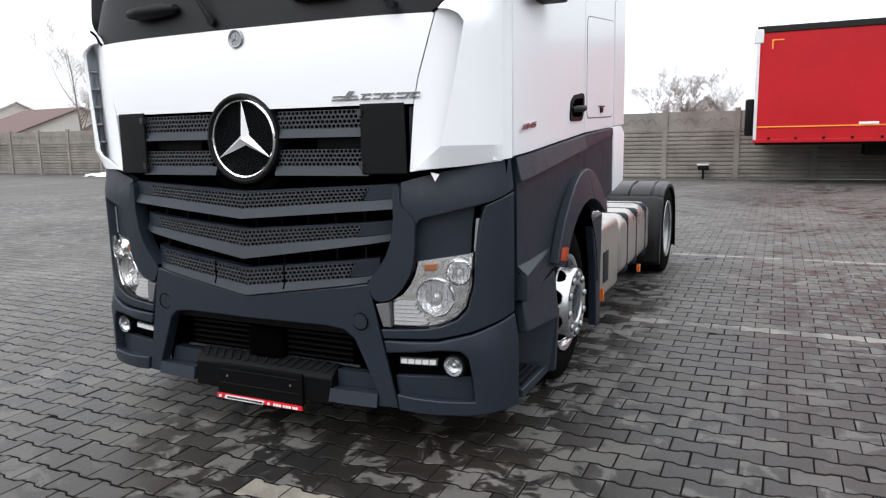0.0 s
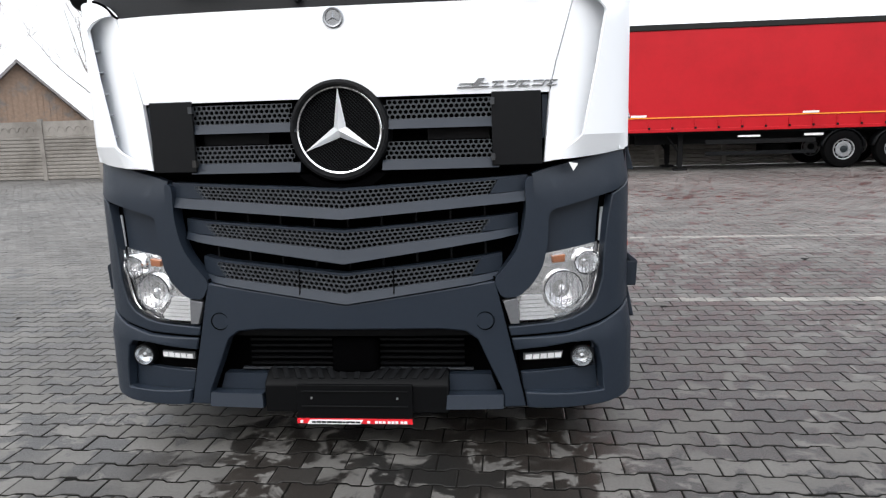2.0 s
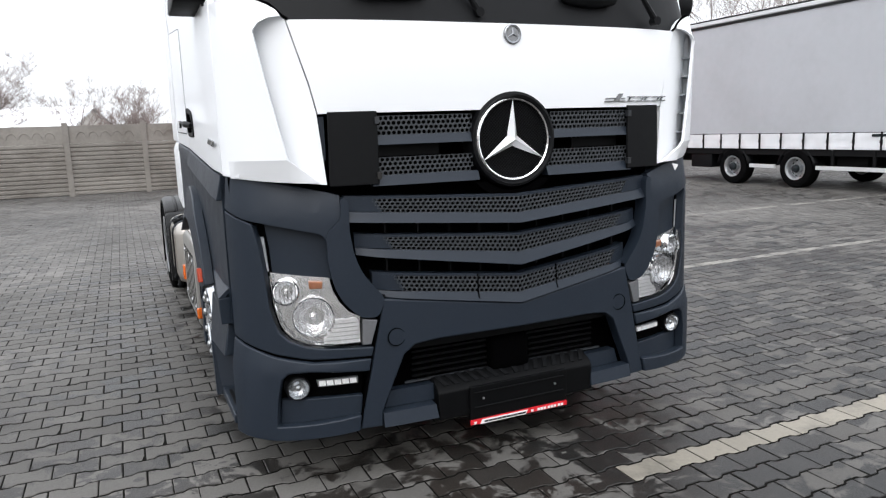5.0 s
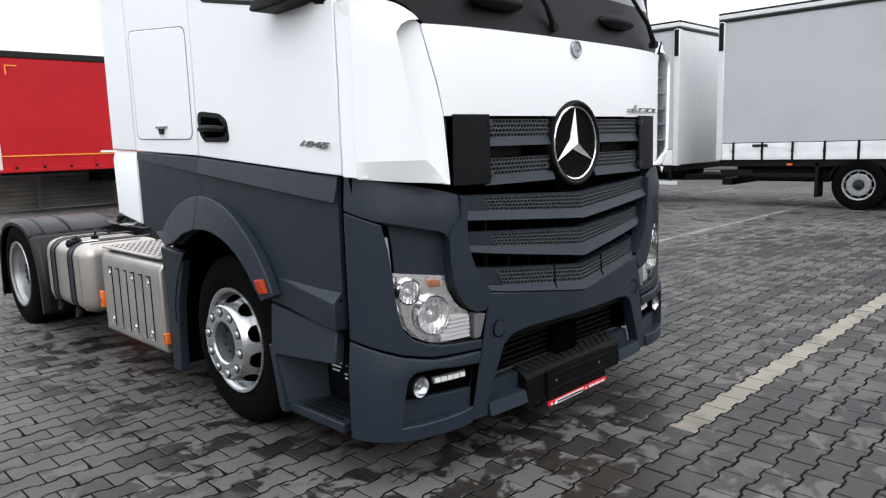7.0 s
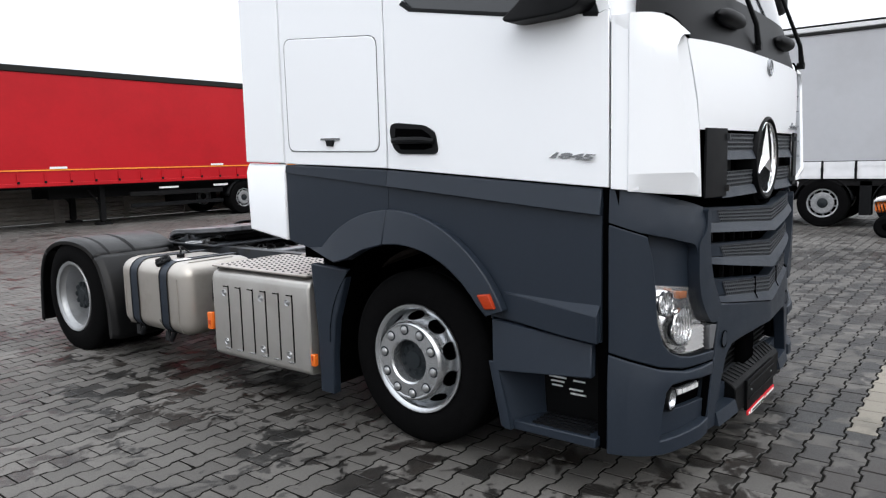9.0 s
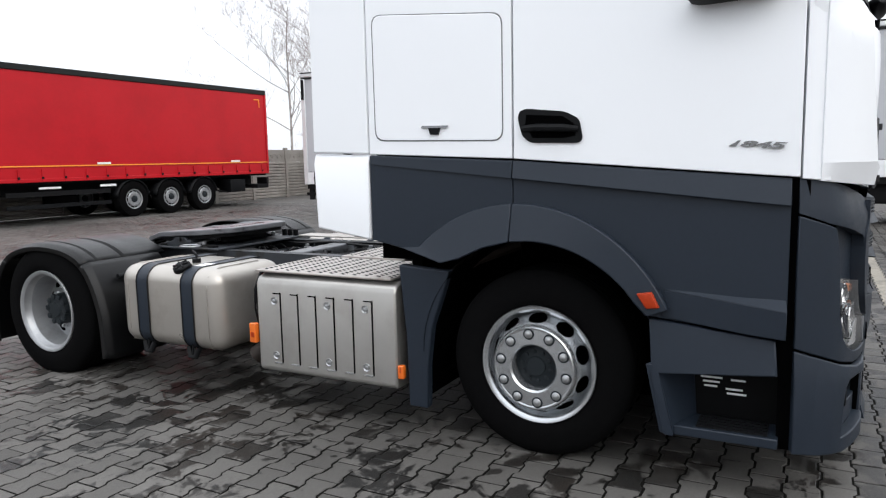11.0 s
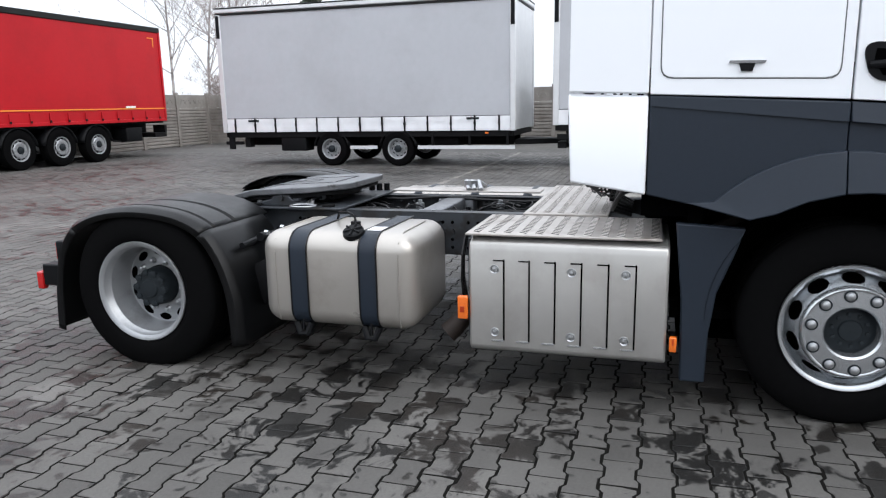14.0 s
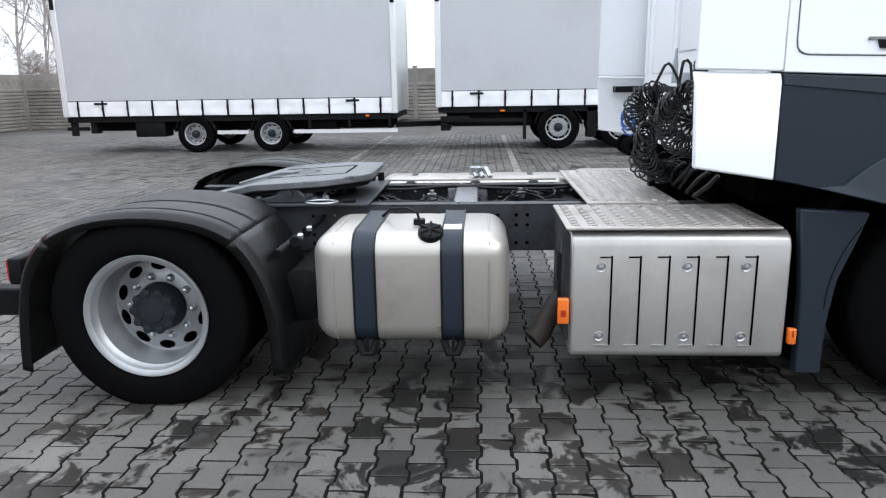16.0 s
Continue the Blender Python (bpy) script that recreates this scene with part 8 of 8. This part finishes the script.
for k in range(300):
    z = 3.5 + 5.8 * rng.random() ** 0.8
    r = 0.22 + max(0.0, 9.4 - z) * 0.48
    a = rng.uniform(0, 6.283)
    tube([(39, 27.5, z), (39 + 0.6 * r * math.cos(a), 27.5 + 0.6 * r * math.sin(a), z + 0.12), (39 + r * math.cos(a), 27.5 + r * math.sin(a), z + 0.05 + 0.2 * rng.random())], [0.10, 0.12, 0.02], 4, bm)
part("needles", bm, FIR, fir)


# ---------------------------------------------------------------- houses beyond the fence
def gabled(name, x, y, w, d, eave, ridge, wall, roof_m, label, rz=0.0, boards=False):
    h = thing(name, x, y, 0, label, "house")
    bm = prism([(x - w / 2, 0), (x + w / 2, 0), (x + w / 2, eave), (x, ridge), (x - w / 2, eave)], "y", y, y + d)
    part("wall", bm, wall, h, smooth=False)
    for sgn in (-1, 1):
        bm = bmesh.new()
        over, th = 0.35, 0.14
        sl = (ridge - eave) / (w / 2)
        p = [(x, ridge + 0.02), (x + sgn * (w / 2 + over), eave - over * sl + 0.02), (x + sgn * (w / 2 + over), eave - over * sl + th), (x, ridge + th + 0.03)]
        part("roof", prism(p, "y", y - 0.35, y + d + 0.35), roof_m, h, smooth=False)
    if boards:
        for k in range(int(w / 0.22)):
            bx0 = x - w / 2 + k * 0.22
            zt = eave + (ridge - eave) * (1 - abs(bx0 + 0.1 - x) / (w / 2)) - 0.06
            part("board", boxes((bx0, bx0 + 0.20, y - 0.03, y, eave - 1.2, max(eave - 1.1, zt))), wall, h)
    return h


barn = gabled("wooden_barn", -21.4, 27.5, 4.6, 8, 2.1, 4.4, PLANKS, ROOFING, "weathered wooden barn gable behind the fence", boards=True)
barn.matrix_world = pose(-21.4, 27.5, 0, 0, 0, 36)
for x, y, w, d, e, r, rm, lab in ((-64.0, 44.0, 9.0, 9.0, 3.0, 5.2, SNOW, "pale house with a snowy roof beyond the fence"), (-53.0, 42.0, 11.0, 8.0, 2.2, 4.2, ROOFTILE, "low house with a brown roof beyond the fence"), (-47.0, 46.0, 9.0, 8.0, 2.4, 4.7, ROOFTILE, "low house with a brown roof beyond the fence"), (-5.5, 60.0, 9.0, 8.0, 2.4, 4.0, SNOW, "low house with a snowy roof beyond the fence"), (-15.0, 62.0, 9.0, 8.0, 2.4, 4.4, SNOW, "low house with a snowy roof beyond the fence")):
    h = gabled("house", x, y, w, d, e, r, PLASTER, rm, lab)
    h.matrix_world = pose(x, y, 0, 0, 0, 72 if rm is SNOW else 84)
    for k in (-1, 1):
        part("window", boxes((x + k * w * 0.2 - 0.5, x + k * w * 0.2 + 0.5, y - 0.04, y + 0.05, 1.0, 2.2)), WSGLASS, h)

# ---------------------------------------------------------------- ground: one sheet, with the paving stones laid on it
bm = bmesh.new()
box(bm, -400, 400, -400, 400, -0.5, -0.014)
ground = part("ground", bm, PAVERS, None, smooth=False)
tagged(ground, "damp grey concrete yard reaching to the horizon", "ground", kind="structure")
PITCH, LEN, END, WAIST, Y0 = 0.139, 0.200, 0.0720, 0.0555, 2.16
half = [(0.0034, END), (0.040, END), (0.062, WAIST), (0.138, WAIST), (0.160, END), (0.1966, END)]
shape = half + [(x, -w) for x, w in reversed(half)]
inset = [(0.1 + (x - 0.1) * 0.965, w * (1 - 0.0045 / abs(w))) for x, w in shape]
verts_t = np.array([(x, w, 0.0) for x, w in inset] + [(x, w, -0.0018) for x, w in shape] + [(x, w, -0.012) for x, w in shape])
verts_far = np.array([(x, w, 0.0) for x, w in shape] + [(x, w, -0.012) for x, w in shape])


def stone_faces(rings):
    faces = [list(range(11, -1, -1))]
    for ring in range(0, 12 * (rings - 1), 12):
        for i in range(12):
            j = (i + 1) % 12
            faces.append([ring + i, ring + j, ring + 12 + j, ring + 12 + i])
    return faces


rng = np.random.default_rng(4)


def stones(cells, far=False):
    """One mesh of many stones, each a little uneven; far ones have sharp edges."""
    V, F = [], []
    shape_v = verts_far if far else verts_t
    faces_t, size = stone_faces(2 if far else 3), len(shape_v)
    for k, (x, y) in enumerate(cells):
        v = shape_v.copy()
        v[:, 2] += rng.normal(0, 0.0006) + (v[:, 0] - 0.1) * rng.normal(0, 0.006) + v[:, 1] * rng.normal(0, 0.006)
        v[:, 0] += x + rng.normal(0, 0.0008)
        v[:, 1] += y + rng.normal(0, 0.0008)
        V.append(v)
        F += [[q + size * k for q in f] for f in faces_t]
    me = bpy.data.meshes.new("stones")
    me.from_pydata(np.concatenate(V).tolist(), [], F)
    return me


def stuff(name, cells, material, label, far=False):
    me = stones(cells, far)
    me.materials.append(material)
    ob = new(name, me)
    ob.parent = paving
    return tagged(ob, label, kind="stuff")


paving = tagged(new("paving"), "damp grey interlocking I-shaped concrete paving", "paving", kind="structure")
bed = part("bed", boxes((-17.0, 13.95, -6.0, 22.25, -0.0138, -0.0024)), JOINT, paving, "dark sand in the joints")
field, pale, faint, near, distant = [], [], [], [], []
for j in range(int(-8.1 / PITCH), int(20.2 / PITCH) + 1):
    y = Y0 + j * PITCH
    if not -5.98 < y < 22.2:
        continue
    for i in range(int(31 / LEN)):
        x = -17.0 + i * LEN + (LEN / 2 if j % 2 else 0)
        if j == 0 and x > -2.1:
            pale.append((x, y))
        elif j in (24, 47) and x > -1.15:
            faint.append((x, y))
        elif -4.62 < x < -3.62 and 3.3 < y < 11.3:
            near.append((x, y))
        elif x < -9 or x > 4.5 or y > 11 or y < -1.5:
            distant.append((x, y))
        else:
            field.append((x, y))
stuff("paving_field", field, PAVERS, "grey interlocking paving stones with damp blotches")
stuff("distant_paving", distant, PAVERS, "grey interlocking paving stones farther off", True)
stuff("pale_line", pale, LINESTONE, "pale line of paving stones marking a parking bay")
stuff("faint_lines", faint, LINEFAINT, "worn pale lines of paving stones")
near.sort(key=lambda c: c[1])
shared = [stones([(0.0, 0.0)]) for _ in range(6)]
for me in shared:
    me.materials.append(PAVERS)
for k, (x, y) in enumerate(near[:290]):
    st = new("paving_stone", shared[k % 6])
    st.parent, st.location = paving, (x, y, 0)
if near[290:]:
    stuff("paving_field", near[290:], PAVERS, "grey interlocking paving stones with damp blotches")
